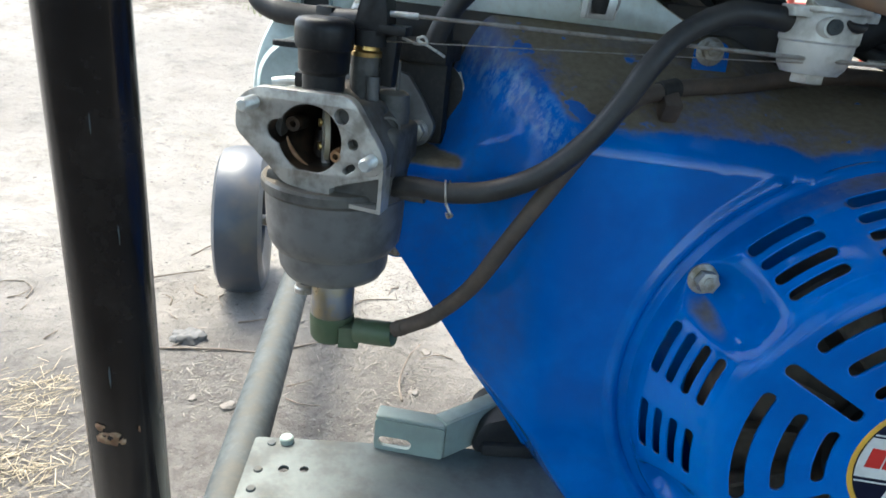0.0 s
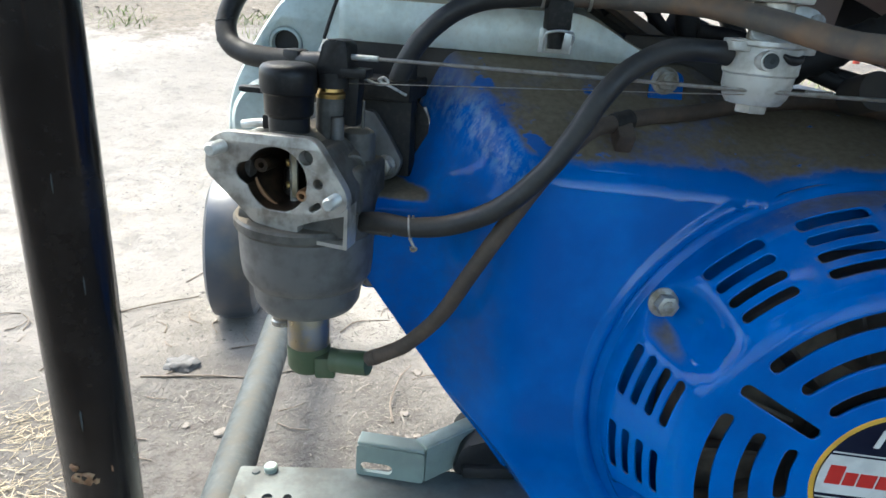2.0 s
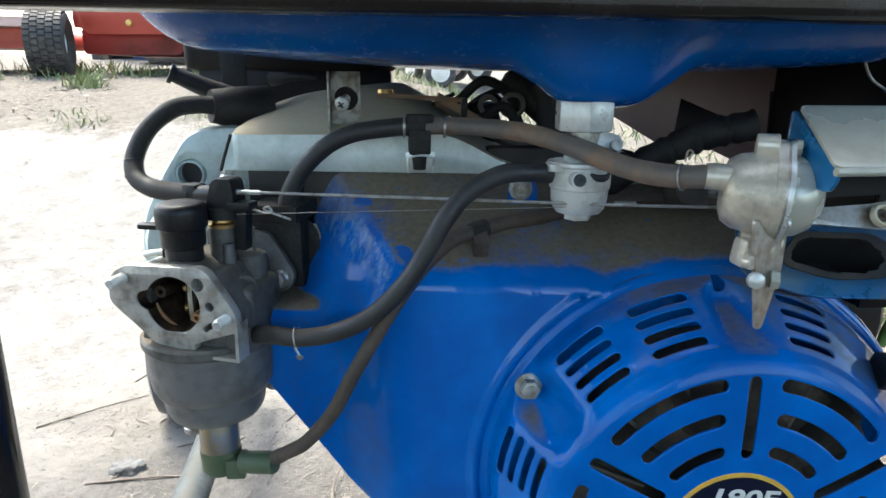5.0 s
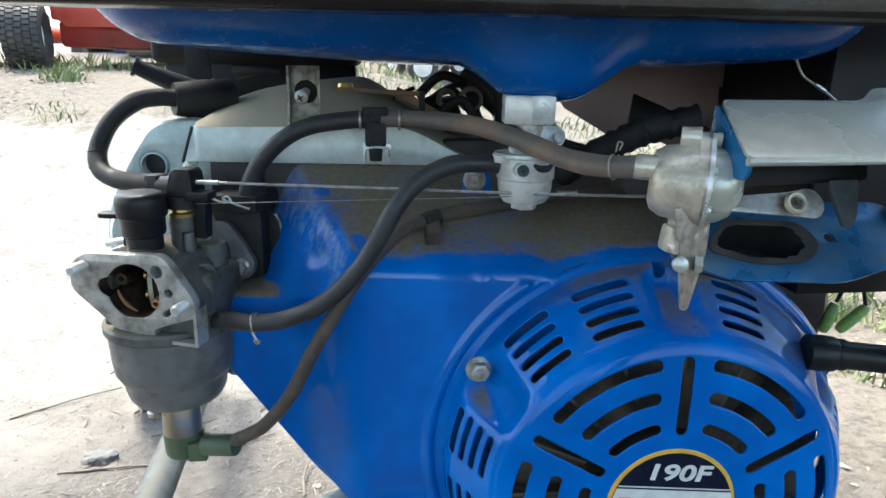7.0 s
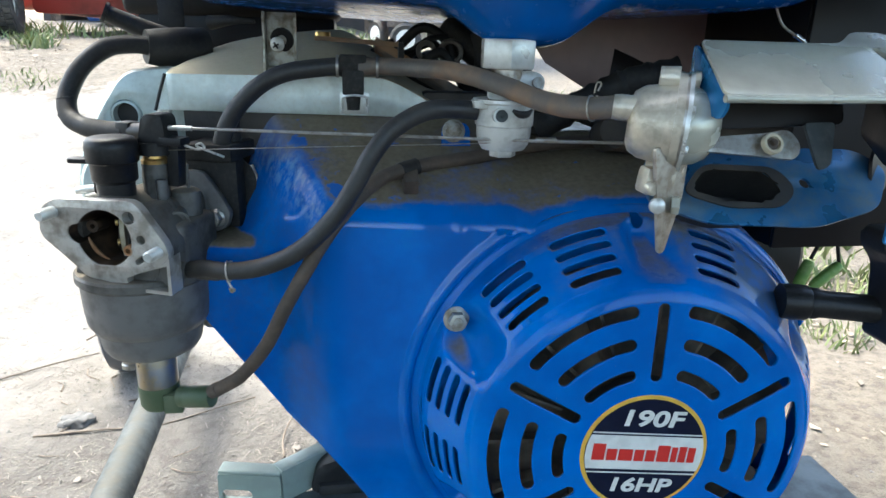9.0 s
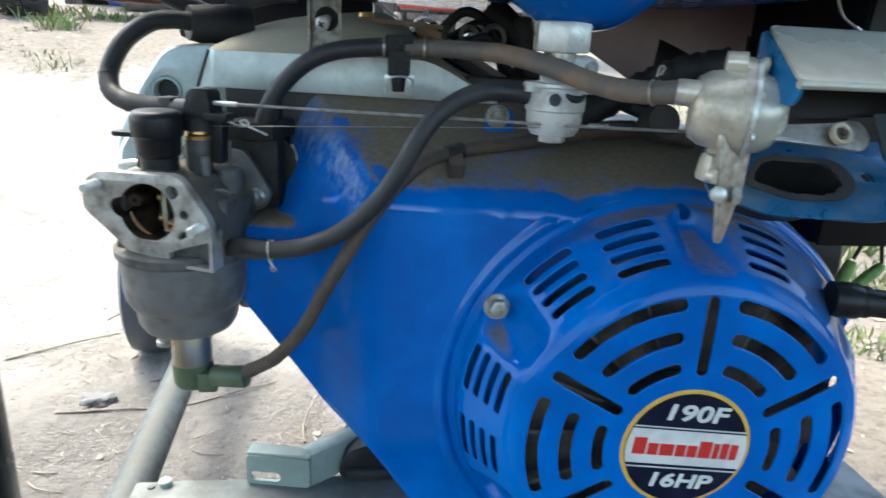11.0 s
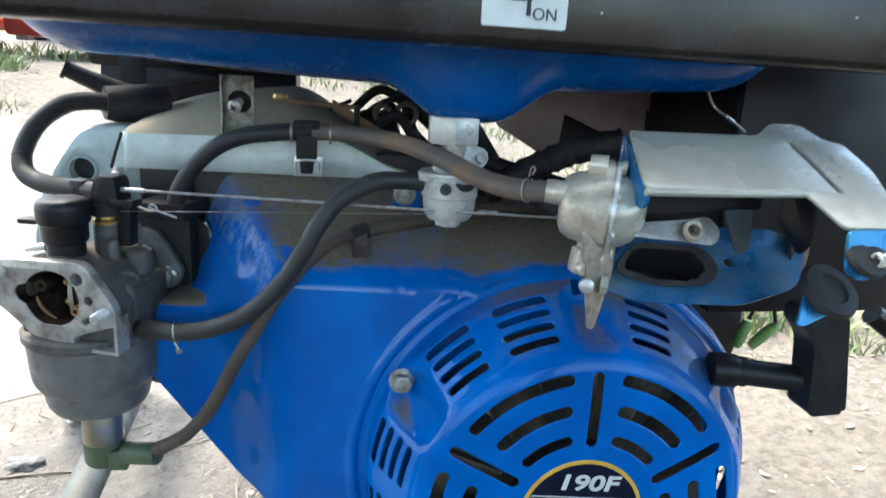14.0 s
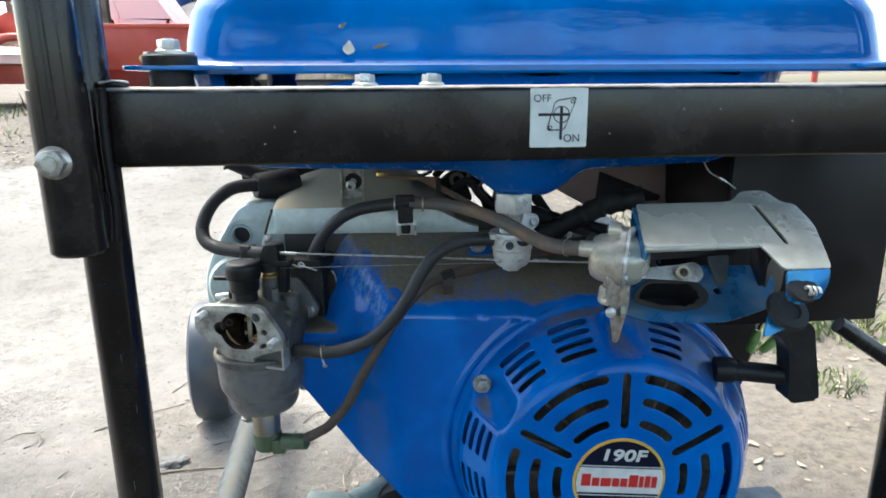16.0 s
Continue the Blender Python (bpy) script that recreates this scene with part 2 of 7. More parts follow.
M["hose_rust"] = worn("rust_dusted_hose", (0.10, 0.088, 0.078), (0.34, 0.185, 0.09), (0.55, 0.8), scale=14, bump=0.2, grain=300, dust=(0.27, 0.19, 0.12), dust_at=(0.6, 1.3))
M["insulator"] = worn("dark_insulator", (0.010, 0.0098, 0.0096), (0.022, 0.0205, 0.019), (0.5, 0.75), scale=60, bump=0.2, spec=0.3, dust=(0.095, 0.083, 0.07), dust_at=(0.7, 1.4))
M["engine"] = worn("oily_engine_casting", (0.030, 0.028, 0.026), (0.070, 0.060, 0.050), (0.5, 0.8), 0.3, 25, bump=0.4)
M["flywheel"] = worn("flywheel_iron", (0.050, 0.040, 0.030), (0.20, 0.155, 0.11), (0.5, 0.8), 0.2, 26, bump=0.4)
M["sticker"] = worn("white_label", (0.72, 0.75, 0.71), (0.62, 0.65, 0.61), (0.35, 0.5), scale=40, bump=0.05)
M["ink"] = Mat("black_ink", (0.012, 0.012, 0.013), 0.5).m
M["navy"] = worn("navy_foil", (0.004, 0.007, 0.022), (0.007, 0.011, 0.030), (0.3, 0.45), scale=60, bump=0.03, spec=0.2)
M["gold"] = worn("gold_foil", (0.72, 0.42, 0.06), (0.60, 0.34, 0.05), (0.3, 0.45), scale=80, bump=0.03)
M["white_foil"] = worn("white_foil", (0.66, 0.66, 0.62), (0.55, 0.55, 0.52), (0.3, 0.45), scale=60, bump=0.05)
M["red_ink"] = Mat("red_ink", (0.55, 0.025, 0.02), 0.4).m
M["tyre"] = worn("tyre_rubber", (0.035, 0.035, 0.036), (0.09, 0.082, 0.072), (0.6, 0.85), scale=30, bump=0.4)
M["grey_tyre"] = worn("grey_solid_tyre", (0.040, 0.052, 0.072), (0.105, 0.094, 0.078), (0.28, 0.6), scale=9, bump=0.25)
M["red"] = worn("faded_red_paint", (0.40, 0.050, 0.030), (0.50, 0.085, 0.055), (0.3, 0.55), scale=6, bump=0.1)
M["red_deep"] = worn("dirty_red_deck", (0.30, 0.03, 0.022), (0.18, 0.03, 0.02), (0.4, 0.7), scale=7, bump=0.2)
# pale pink stands for sun glare on the mower's red paint
M["sunlit_pink"] = worn("red_paint_sun_glare", (0.85, 0.62, 0.58), (0.80, 0.52, 0.48), (0.3, 0.5), scale=5, bump=0.05)
M["white_rim"] = worn("white_wheel_rim", (0.80, 0.79, 0.74), (0.7, 0.68, 0.62), (0.4, 0.6), scale=15, bump=0.1)
M["bark"] = worn("bark", (0.12, 0.085, 0.06), (0.20, 0.15, 0.11), (0.8, 0.95), scale=9, bump=0.9, grain=60, dist=0.01)
M["dark_wood"] = worn("shed_boards", (0.05, 0.043, 0.04), (0.085, 0.07, 0.062), (0.7, 0.9), scale=4, bump=0.5)
M["barrel"] = worn("blue_plastic_barrel", (0.02, 0.07, 0.22), (0.03, 0.09, 0.26), (0.4, 0.6), scale=6)
M["canvas"] = worn("grey_canvas", (0.16, 0.15, 0.14), (0.10, 0.095, 0.09), (0.8, 0.95), scale=5)


def leaf_mat(name, a, b):
    k = Mat(name, a, 0.6)
    info = k.node("ShaderNodeNewGeometry").outputs["Random Per Island"]
    k.color(k.mix(info, a, b))
    k.b.inputs["Transmission Weight"].default_value = 0.0
    k.bump(k.noise(200), 0.3, 0.001)
    return k.m


M["grass"] = leaf_mat("grass_blades", (0.09, 0.14, 0.04), (0.23, 0.25, 0.11))
M["chips"] = leaf_mat("grey_brown_wood_chips", (0.215, 0.193, 0.167), (0.085, 0.076, 0.067))
M["straw"] = leaf_mat("pale_straw", (0.46, 0.39, 0.27), (0.22, 0.18, 0.12))
M["litter"] = leaf_mat("dry_leaf_litter", (0.34, 0.29, 0.215), (0.19, 0.155, 0.112))
M["petal"] = leaf_mat("pale_petal", (0.75, 0.72, 0.62), (0.70, 0.66, 0.55))
M["foliage"] = leaf_mat("tree_leaves", (0.035, 0.075, 0.018), (0.09, 0.13, 0.035))
M["clod"] = worn("dry_soil_lump", (0.215, 0.195, 0.175), (0.135, 0.121, 0.107), (0.85, 0.95), scale=90, bump=0.7, grain=260, dist=0.0015, spec=0.2)
M["stone"] = worn("grey_stone", (0.125, 0.122, 0.120), (0.070, 0.068, 0.066), (0.75, 0.9), scale=25, bump=0.6)
M["pebble"] = leaf_mat("small_pebbles", (0.165, 0.152, 0.139), (0.070, 0.063, 0.057))
M["twig"] = worn("dry_twig", (0.15, 0.12, 0.095), (0.24, 0.2, 0.165), (0.8, 0.95), scale=50, bump=0.4)
M["sheath"] = worn("green_sheath", (0.16, 0.32, 0.07), (0.30, 0.42, 0.14), (0.35, 0.6), scale=90, bump=0.1)


def sand_mat():
    k = Mat("sandy_soil", (0.4, 0.36, 0.31), 0.92, spec=0.2)
    wide, mid, fine, grit = k.noise(1.1, 5, 0.65), k.noise(7, 6, 0.68), k.noise(45, 6, 0.75), k.noise(320, 3, 0.7)
    base = k.mix(k.ramp(wide, 0.36, 0.64), (0.245, 0.226, 0.202), (0.318, 0.297, 0.269))
    # trodden brown soil round the machine, its shade put into the tone; pale drifted sand beyond an uneven border
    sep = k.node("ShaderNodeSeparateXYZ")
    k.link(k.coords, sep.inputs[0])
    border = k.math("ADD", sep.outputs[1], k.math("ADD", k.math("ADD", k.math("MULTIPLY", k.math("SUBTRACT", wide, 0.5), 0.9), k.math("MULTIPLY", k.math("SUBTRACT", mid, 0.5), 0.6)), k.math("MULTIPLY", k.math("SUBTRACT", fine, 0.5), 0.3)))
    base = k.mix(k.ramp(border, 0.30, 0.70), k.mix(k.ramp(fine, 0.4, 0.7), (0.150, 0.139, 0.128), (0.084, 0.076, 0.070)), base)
    # brown littered soil along the far edge of the track and on the generator's outer side
    jitter = k.math("ADD", k.math("MULTIPLY", k.math("SUBTRACT", wide, 0.5), 0.7), k.math("ADD", k.math("MULTIPLY", k.math("SUBTRACT", mid, 0.5), 0.6), k.math("MULTIPLY", k.math("SUBTRACT", fine, 0.5), 0.35)))
    far_soil = k.ramp(k.math("ADD", sep.outputs[1], jitter), 2.15, 2.45)
    side_soil = k.ramp(k.math("ADD", sep.outputs[0], jitter), 0.55, 0.85)
    base = k.mix(k.math("MULTIPLY", k.math("MAXIMUM", far_soil, side_soil), 0.85), base, k.mix(k.ramp(fine, 0.4, 0.66), (0.195, 0.168, 0.135), (0.115, 0.094, 0.070)))
    base = k.mix(k.math("MULTIPLY", k.ramp(mid, 0.50, 0.70), 0.5), base, (0.140, 0.128, 0.115))
    base = k.mix(k.math("MULTIPLY", k.ramp(fine, 0.5, 0.72), 0.6), base, (0.126, 0.115, 0.105))
    base = k.mix(k.math("MULTIPLY", k.ramp(grit, 0.60, 0.72), 0.35), base, (0.33, 0.305, 0.275))
    # unseen ground on the viewer's side coloured dark, so glossy paint reflects dark
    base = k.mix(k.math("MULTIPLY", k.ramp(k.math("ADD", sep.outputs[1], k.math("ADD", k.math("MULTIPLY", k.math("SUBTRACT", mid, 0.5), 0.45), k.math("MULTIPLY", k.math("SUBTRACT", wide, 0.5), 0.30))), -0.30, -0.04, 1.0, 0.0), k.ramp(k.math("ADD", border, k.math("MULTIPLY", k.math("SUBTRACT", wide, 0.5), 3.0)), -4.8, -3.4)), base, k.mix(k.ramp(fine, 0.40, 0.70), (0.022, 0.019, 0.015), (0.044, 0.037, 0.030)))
    k.color(base)
    h = k.math("ADD", k.math("MULTIPLY", mid, 1.0), k.math("ADD", k.math("MULTIPLY", fine, 0.5), k.math("MULTIPLY", grit, 0.12)))
    k.bump(h, 0.9, 0.022)
    return k.m


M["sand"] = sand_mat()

# ---- shape builders ----


def part(name, bm, material, parent=None, label="", angle=38, smooth=True):
    """Links a bmesh as one mesh object under a thing or a part."""
    me = bpy.data.meshes.new(name)
    bmesh.ops.recalc_face_normals(bm, faces=bm.faces[:])
    bm.to_mesh(me)
    bm.free()
    return link_mesh(name, me, material, parent, label, angle, smooth)


def link_mesh(name, me, material, parent=None, label="", angle=38, smooth=True):
    me.materials.append(M[material])
    if smooth:
        me.polygons.foreach_set("use_smooth", [True] * len(me.polygons))
        me.set_sharp_from_angle(angle=radians(angle))
    ob = new(name, me)
    if parent:
        ob.parent = parent
    if label:
        ob["label"] = label
    return ob


def thing(name, label, category, at=None, group="", kind=""):
    e = new(name)
    e.empty_display_size = 0.02
    if at:
        e.matrix_world = at
    return tagged(e, label, category, group, kind)


def along(p, d, roll=0.0):
    """Matrix at p with its z axis along d."""
    q = Vector(d).normalized().to_track_quat("Z", "Y")
    return Matrix.Translation(p) @ q.to_matrix().to_4x4() @ Matrix.Rotation(roll, 4, "Z")


def box(size, m=None, bev=0.0, bm=None, seg=2):
    b2 = bmesh.new()
    bmesh.ops.create_cube(b2, size=1.0)
    bmesh.ops.scale(b2, vec=size, verts=b2.verts)
    if bev:
        bmesh.ops.bevel(b2, geom=b2.edges[:], offset=bev, segments=seg, profile=0.6, affect="EDGES")
    return merge(b2, m, bm)


def merge(b2, m, bm):
    if m is not None:
        bmesh.ops.transform(b2, matrix=m, verts=b2.verts)
    if bm is None:
        return b2
    me = bpy.data.meshes.new("tmp")
    b2.to_mesh(me)
    b2.free()
    bm.from_mesh(me)
    bpy.data.meshes.remove(me)
    return bm


def lathe(profile, m=None, seg=32, bm=None, squash=(1, 1)):
    """Turns (radius, height) pairs about z: a solid from axis to axis, else a closed ring."""
    b2 = bmesh.new()
    rings = []
    for r, h in profile:
        if r < 1e-6:
            rings.append([b2.verts.new((0, 0, h))])
        else:
            rings.append([b2.verts.new((r * squash[0] * math.cos(2 * math.pi * i / seg), r * squash[1] * math.sin(2 * math.pi * i / seg), h)) for i in range(seg)])
    for a, b in zip(rings, rings[1:]):
        for i in range(seg):
            j = (i + 1) % seg
            if len(a) == 1 and len(b) == 1:
                continue
            if len(a) == 1:
                b2.faces.new((a[0], b[i], b[j]))
            elif len(b) == 1:
                b2.faces.new((a[i], b[0], a[j]))
            else:
                b2.faces.new((a[i], b[i], b[j], a[j]))
    if len(rings[0]) > 1 and len(rings[-1]) > 1:
        a, b = rings[-1], rings[0]
        for i in range(seg):
            b2.faces.new((a[i], b[i], b[(i + 1) % seg], a[(i + 1) % seg]))
    return merge(b2, m, bm)


def spline(points, per=8):
    """Catmull-Rom through the points."""
    p = [Vector(q) for q in points]
    p = [2 * p[0] - p[1]] + p + [2 * p[-1] - p[-2]]
    out = []
    for i in range(1, len(p) - 2):
        for k in range(per):
            t = k / per
            a, b, c, d = p[i - 1], p[i], p[i + 1], p[i + 2]
            out.append(0.5 * ((2 * b) + (c - a) * t + (2 * a - 5 * b + 4 * c - d) * t * t + (3 * b - a - 3 * c + d) * t ** 3))
    out.append(p[-2])
    return out


def tube(points, radius, seg=14, per=8, smooth=True, bm=None, wobble=0.0):
    """A round tube along a path. radius may be a function of 0..1."""
    pts = spline(points, per) if smooth else [Vector(q) for q in points]
    b2 = bmesh.new()
    n = len(pts)
    up = None
    rings = []
    for i, p in enumerate(pts):
        d = (pts[min(i + 1, n - 1)] - pts[max(i - 1, 0)]).normalized()
        if up is None:
            up = d.orthogonal().normalized()
        up = (up - d * up.dot(d)).normalized()
        side = d.cross(up)
        r = radius(i / (n - 1)) if callable(radius) else radius
        if wobble:
            r *= 1 + wobble * noise.noise(p * 90)
        rings.append([b2.verts.new(p + r * (math.cos(2 * math.pi * k / seg) * up + math.sin(2 * math.pi * k / seg) * side)) for k in range(seg)])
    for a, b in zip(rings, rings[1:]):
        for k in range(seg):
            b2.faces.new((a[k], a[(k + 1) % seg], b[(k + 1) % seg], b[k]))
    b2.faces.new(rings[0])
    b2.faces.new(rings[-1][::-1])
    return merge(b2, None, bm)


def prism(outline, thick, m=None, bev=0.0, bm=None, seg=2):
    """A flat outline in xy, thick in z from 0, with rounded rims."""
    b2 = bmesh.new()
    lo = [b2.verts.new((x, y, 0)) for x, y in outline]
    hi = [b2.verts.new((x, y, thick)) for x, y in outline]
    b2.faces.new(lo[::-1])
    b2.faces.new(hi)
    rim = []
    for i in range(len(outline)):
        j = (i + 1) % len(outline)
        b2.faces.new((lo[i], lo[j], hi[j], hi[i]))
    if bev:
        rim = [e for e in b2.edges if abs(e.verts[0].co.z - e.verts[1].co.z) < 1e-9]
        bmesh.ops.bevel(b2, geom=rim, offset=bev, segments=seg, profile=0.6, affect="EDGES")
    return merge(b2, m, bm)


def rounded(points, r, seg=5):
    """Rounds the corners of a closed outline by r (one radius, or one for each corner)."""
    out = []
    n = len(points)
    for i in range(n):
        a, b, c = Vector(points[i - 1]), Vector(points[i]), Vector(points[(i + 1) % n])
        rr = r[i] if isinstance(r, (list, tuple)) else r
        u, v = a - b, c - b
        k = min(rr, u.length * 0.48, v.length * 0.48)
        p, q = b + u.normalized() * k, b + v.normalized() * k
        for s in range(seg + 1):
            t = s / seg
            w = (1 - t) ** 2 * p + 2 * t * (1 - t) * b + t * t * q
            out.append((w.x, w.y))
    return out


def ring_pts(cx, cy, r, seg=24, squash=1.0):
    return [(cx + r * math.cos(2 * math.pi * i / seg), cy + r * squash * math.sin(2 * math.pi * i / seg)) for i in range(seg)]


def cut_plate(loops, thick, bev=0.0):
    """A plate in xy from an outer loop and hole loops, as a bmesh from z = 0 to thick."""
    cu = bpy.data.curves.new("outline", "CURVE")
    cu.dimensions, cu.fill_mode = "2D", "BOTH"
    cu.extrude, cu.bevel_depth, cu.bevel_resolution = thick / 2 - bev, bev, 1
    for loop in loops:
        s = cu.splines.new("POLY")
        s.points.add(len(loop) - 1)
        for q, (x, y) in zip(s.points, loop):
            q.co = (x, y, 0, 1)
        s.use_cyclic_u = True
    if bev:
        cu.offset = -bev
    return curve_mesh(cu, Matrix.Translation((0, 0, thick / 2)))


def curve_mesh(cu, m):
    ob = bpy.data.objects.new("outline", cu)
    me = bpy.data.meshes.new_from_object(ob)
    bm = bmesh.new()
    bm.from_mesh(me)
    bmesh.ops.remove_doubles(bm, verts=bm.verts, dist=1e-6)
    bmesh.ops.transform(bm, matrix=m, verts=bm.verts)
    bpy.data.objects.remove(ob)
    bpy.data.curves.remove(cu)
    bpy.data.meshes.remove(me)
    return bm


def words(text, size, m, depth=0.0002, shear=0.0, bold=0.0, squeeze=1.0):
    cu = bpy.data.curves.new("words", "FONT")
    cu.body, cu.size, cu.extrude, cu.shear, cu.offset = text, size, depth, shear, bold
    cu.align_x, cu.align_y = "CENTER", "CENTER"
    return curve_mesh(cu, m @ Matrix.Diagonal((squeeze, 1, 1, 1)))


def hex_bolt(m, af=0.012, head=0.006, flange=0.0085, bm=None, dome=0.0008):
    """A flanged hexagon head: z is outwards, 0 the seat."""
    b2 = bmesh.new()
    lathe([(0, 0), (flange, 0), (flange, 0.0012), (af * 0.54, 0.0026), (0, 0.0026)], None, 28, b2)
    r = af / math.sqrt(3)
    prism([(r * math.cos(math.pi / 3 * i), r * math.sin(math.pi / 3 * i)) for i in range(6)], head, Matrix.Translation((0, 0, 0.001)), 0.0007, b2)
    lathe([(0, head), (af * 0.34, head), (af * 0.30, head + 0.001 + dome), (0, head + 0.001 + dome)], None, 18, b2)
    return merge(b2, m, bm)


def stud(m, r, length, pitch=0.0017, bm=None):
    """A threaded stud along z."""
    prof = [(0, 0), (r, 0)]
    z = 0.001
    while z < length - 0.0015:
        prof += [(r, z), (r, z + pitch * 0.25), (r * 0.78, z + pitch * 0.55), (r * 0.78, z + pitch * 0.70)]
        z += pitch
    prof += [(r * 0.95, length - 0.001), (r * 0.7, length), (0, length)]
    return lathe(prof, m, 16, bm)


def helix(p, d, r, wire, turns, length, bm=None, seg=8):
    m = along(p, d)
    n = int(turns * 14)
    return tube([m @ Vector((r * math.cos(2 * math.pi * turns * i / n), r * math.sin(2 * math.pi * turns * i / n), length * i / n)) for i in range(n + 1)], wire, seg, smooth=False, bm=bm)




def facing(x, y, z):
    """Plane that faces the viewer: local x right, y up, z towards -y."""
    return pose(x, y, z, 90, 0, 0)

# ---- ground ----


def smooth01(t):
    t = min(max(t, 0.0), 1.0)
    return t * t * (3 - 2 * t)


def ground_z(x, y):
    """Level sand round the machine, a gentle bank behind."""
    rise = 0.47 * smooth01((y - 0.75) / 2.6) if y < 3.35 else 0.47 + 0.035 * min(y - 3.35, 6)
    side = smooth01((x - 0.1) / 1.2) * 0.27 * smooth01((y - 0.8) / 2.6)
    v = Vector((x, y, 0.0))
    near = 1.0 if abs(x) < 6 and abs(y) < 8 else 0.0
    bumps = 0.010 * noise.noise(v * 2.3) + 0.006 * noise.noise(v * 7.0) + near * (0.003 * noise.noise(v * 21.0) + 0.0016 * noise.noise(v * 55.0))
    return rise - side + bumps


def axis_steps(limits):
    out = []
    for lo, hi, step in limits:
        n = max(1, round((hi - lo) / step))
        out += [lo + (hi - lo) * i / n for i in range(n)]
    out.append(limits[-1][1])
    return out


gx = axis_steps([(-400, -60, 60), (-60, -8, 6), (-8, -2.2, 0.25), (-2.2, -0.8, 0.04), (-0.8, 1.2, 0.0125), (1.2, 3, 0.05), (3, 8, 0.3), (8, 60, 6), (60, 400, 60)])
gy = axis_steps([(-400, -60, 60), (-60, -6, 6), (-6, -0.3, 0.25), (-0.3, 0.2, 0.04), (0.2, 1.5, 0.0125), (1.5, 4.5, 0.04), (4.5, 10, 0.3), (10, 60, 6), (60, 400, 60)])
gv = [(x, y, ground_z(x, y)) for y in gy for x in gx]
nx = len(gx)
gf = [(j * nx + i, j * nx + i + 1, (j + 1) * nx + i + 1, (j + 1) * nx + i) for j in range(len(gy) - 1) for i in range(nx - 1)]
me = bpy.data.meshes.new("ground")
me.from_pydata(gv, [], gf)
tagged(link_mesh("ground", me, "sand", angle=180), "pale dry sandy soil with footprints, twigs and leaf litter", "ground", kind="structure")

# ---- generator frame ----
frame_thing = thing("generator_frame", "black enamelled tubular steel generator frame with galvanised base rails", "frame", pose(0, 0, 0))


def add_post(x, y, z0, z1, r, name="post"):
    m = Matrix.Translation((x, y, 0))
    return part(name, lathe([(0, z0), (r * 0.9, z0), (r, z0 + 0.002), (r, z1 - 0.002), (r * 0.9, z1), (0, z1)], m, 32), "black", frame_thing)


POST, PR = (-0.0186, 0.017), 0.0156
add_post(*POST, 0.075, 0.92, PR)
add_post(-0.0205, -0.0190, 0.475, 0.5790, 0.0168, "handle_socket")
part("handle_tube", tube([(-0.0190, -0.0205, 0.50), (-0.0200, -0.0205, 0.7), (-0.0210, -0.0205, 0.93)], 0.0161, 28), "black", frame_thing)
part("weld_seam", tube([(-0.004, -0.003, 0.478), (-0.002, -0.0025, 0.50), (-0.0025, -0.003, 0.54), (-0.001, -0.003, 0.578)], lambda t: 0.0030 + 0.0004 * math.sin(t * 70), 10, wobble=0.15), "sheet_black", frame_thing)
part("bolt", hex_bolt(along((-0.0195, -0.0375, 0.5350), (0.1, -1, 0.02)), 0.0145, 0.008, 0.0100), "steel", frame_thing, "zinc-plated flanged hexagon bolt")
# cross beam: rectangular tube with rounded edges
part("cross_beam", box((0.60, 0.026, 0.052), pose(0.297, 0.0135, 0.5525), 0.005, seg=3), "black", frame_thing)
part("weld_bead", tube([(-0.004, 0.006, 0.579), (0.004, 0.005, 0.5805), (0.012, 0.008, 0.579)], 0.0035, 10, wobble=0.3), "black", frame_thing)
for bx in (0.1655, 0.2110):
    part("bolt", hex_bolt(pose(bx, 0.0125, 0.5785), 0.0118, 0.0062, 0.0088), "zinc", frame_thing, "small zinc-plated hexagon bolt")
part("side_beam", box((0.030, 0.53, 0.0035), pose(-0.0110, 0.293, 0.5770), 0.001, seg=2), "black", frame_thing)
RPOST = (0.621, 0.022)
add_post(*RPOST, 0.075, 0.92, PR)
part("handle_socket", lathe([(0, 0.466), (0.0185, 0.466), (0.0185, 0.579), (0, 0.579)], Matrix.Translation((0.632, -0.015, 0)), 32), "black", frame_thing)
part("side_beam", box((0.030, 0.53, 0.0035), pose(0.614, 0.293, 0.5770), 0.001, seg=2), "black", frame_thing)


def post_chip(x, y, r, ang, z, w, h, seed, mat="rust"):
    """A thin ragged flake on a round post."""
    r2 = random.Random(seed)
    b2 = bmesh.new()
    ring = [(ang + w / r * math.cos(a) * k, z + h * math.sin(a) * k) for a, k in ((2 * math.pi * i / 12, r2.uniform(0.6, 1.1)) for i in range(12))]
    vs = [b2.verts.new((x + (r + 0.0003) * math.cos(a), y + (r + 0.0003) * math.sin(a), zz)) for a, zz in ring]
    b2.faces.new(vs)
    part("rust_chip" if mat == "rust" else "scratch", b2, mat, frame_thing, "rusty paint chip" if mat == "rust" else "").modifiers.new("flake", "SOLIDIFY").thickness = 0.0003


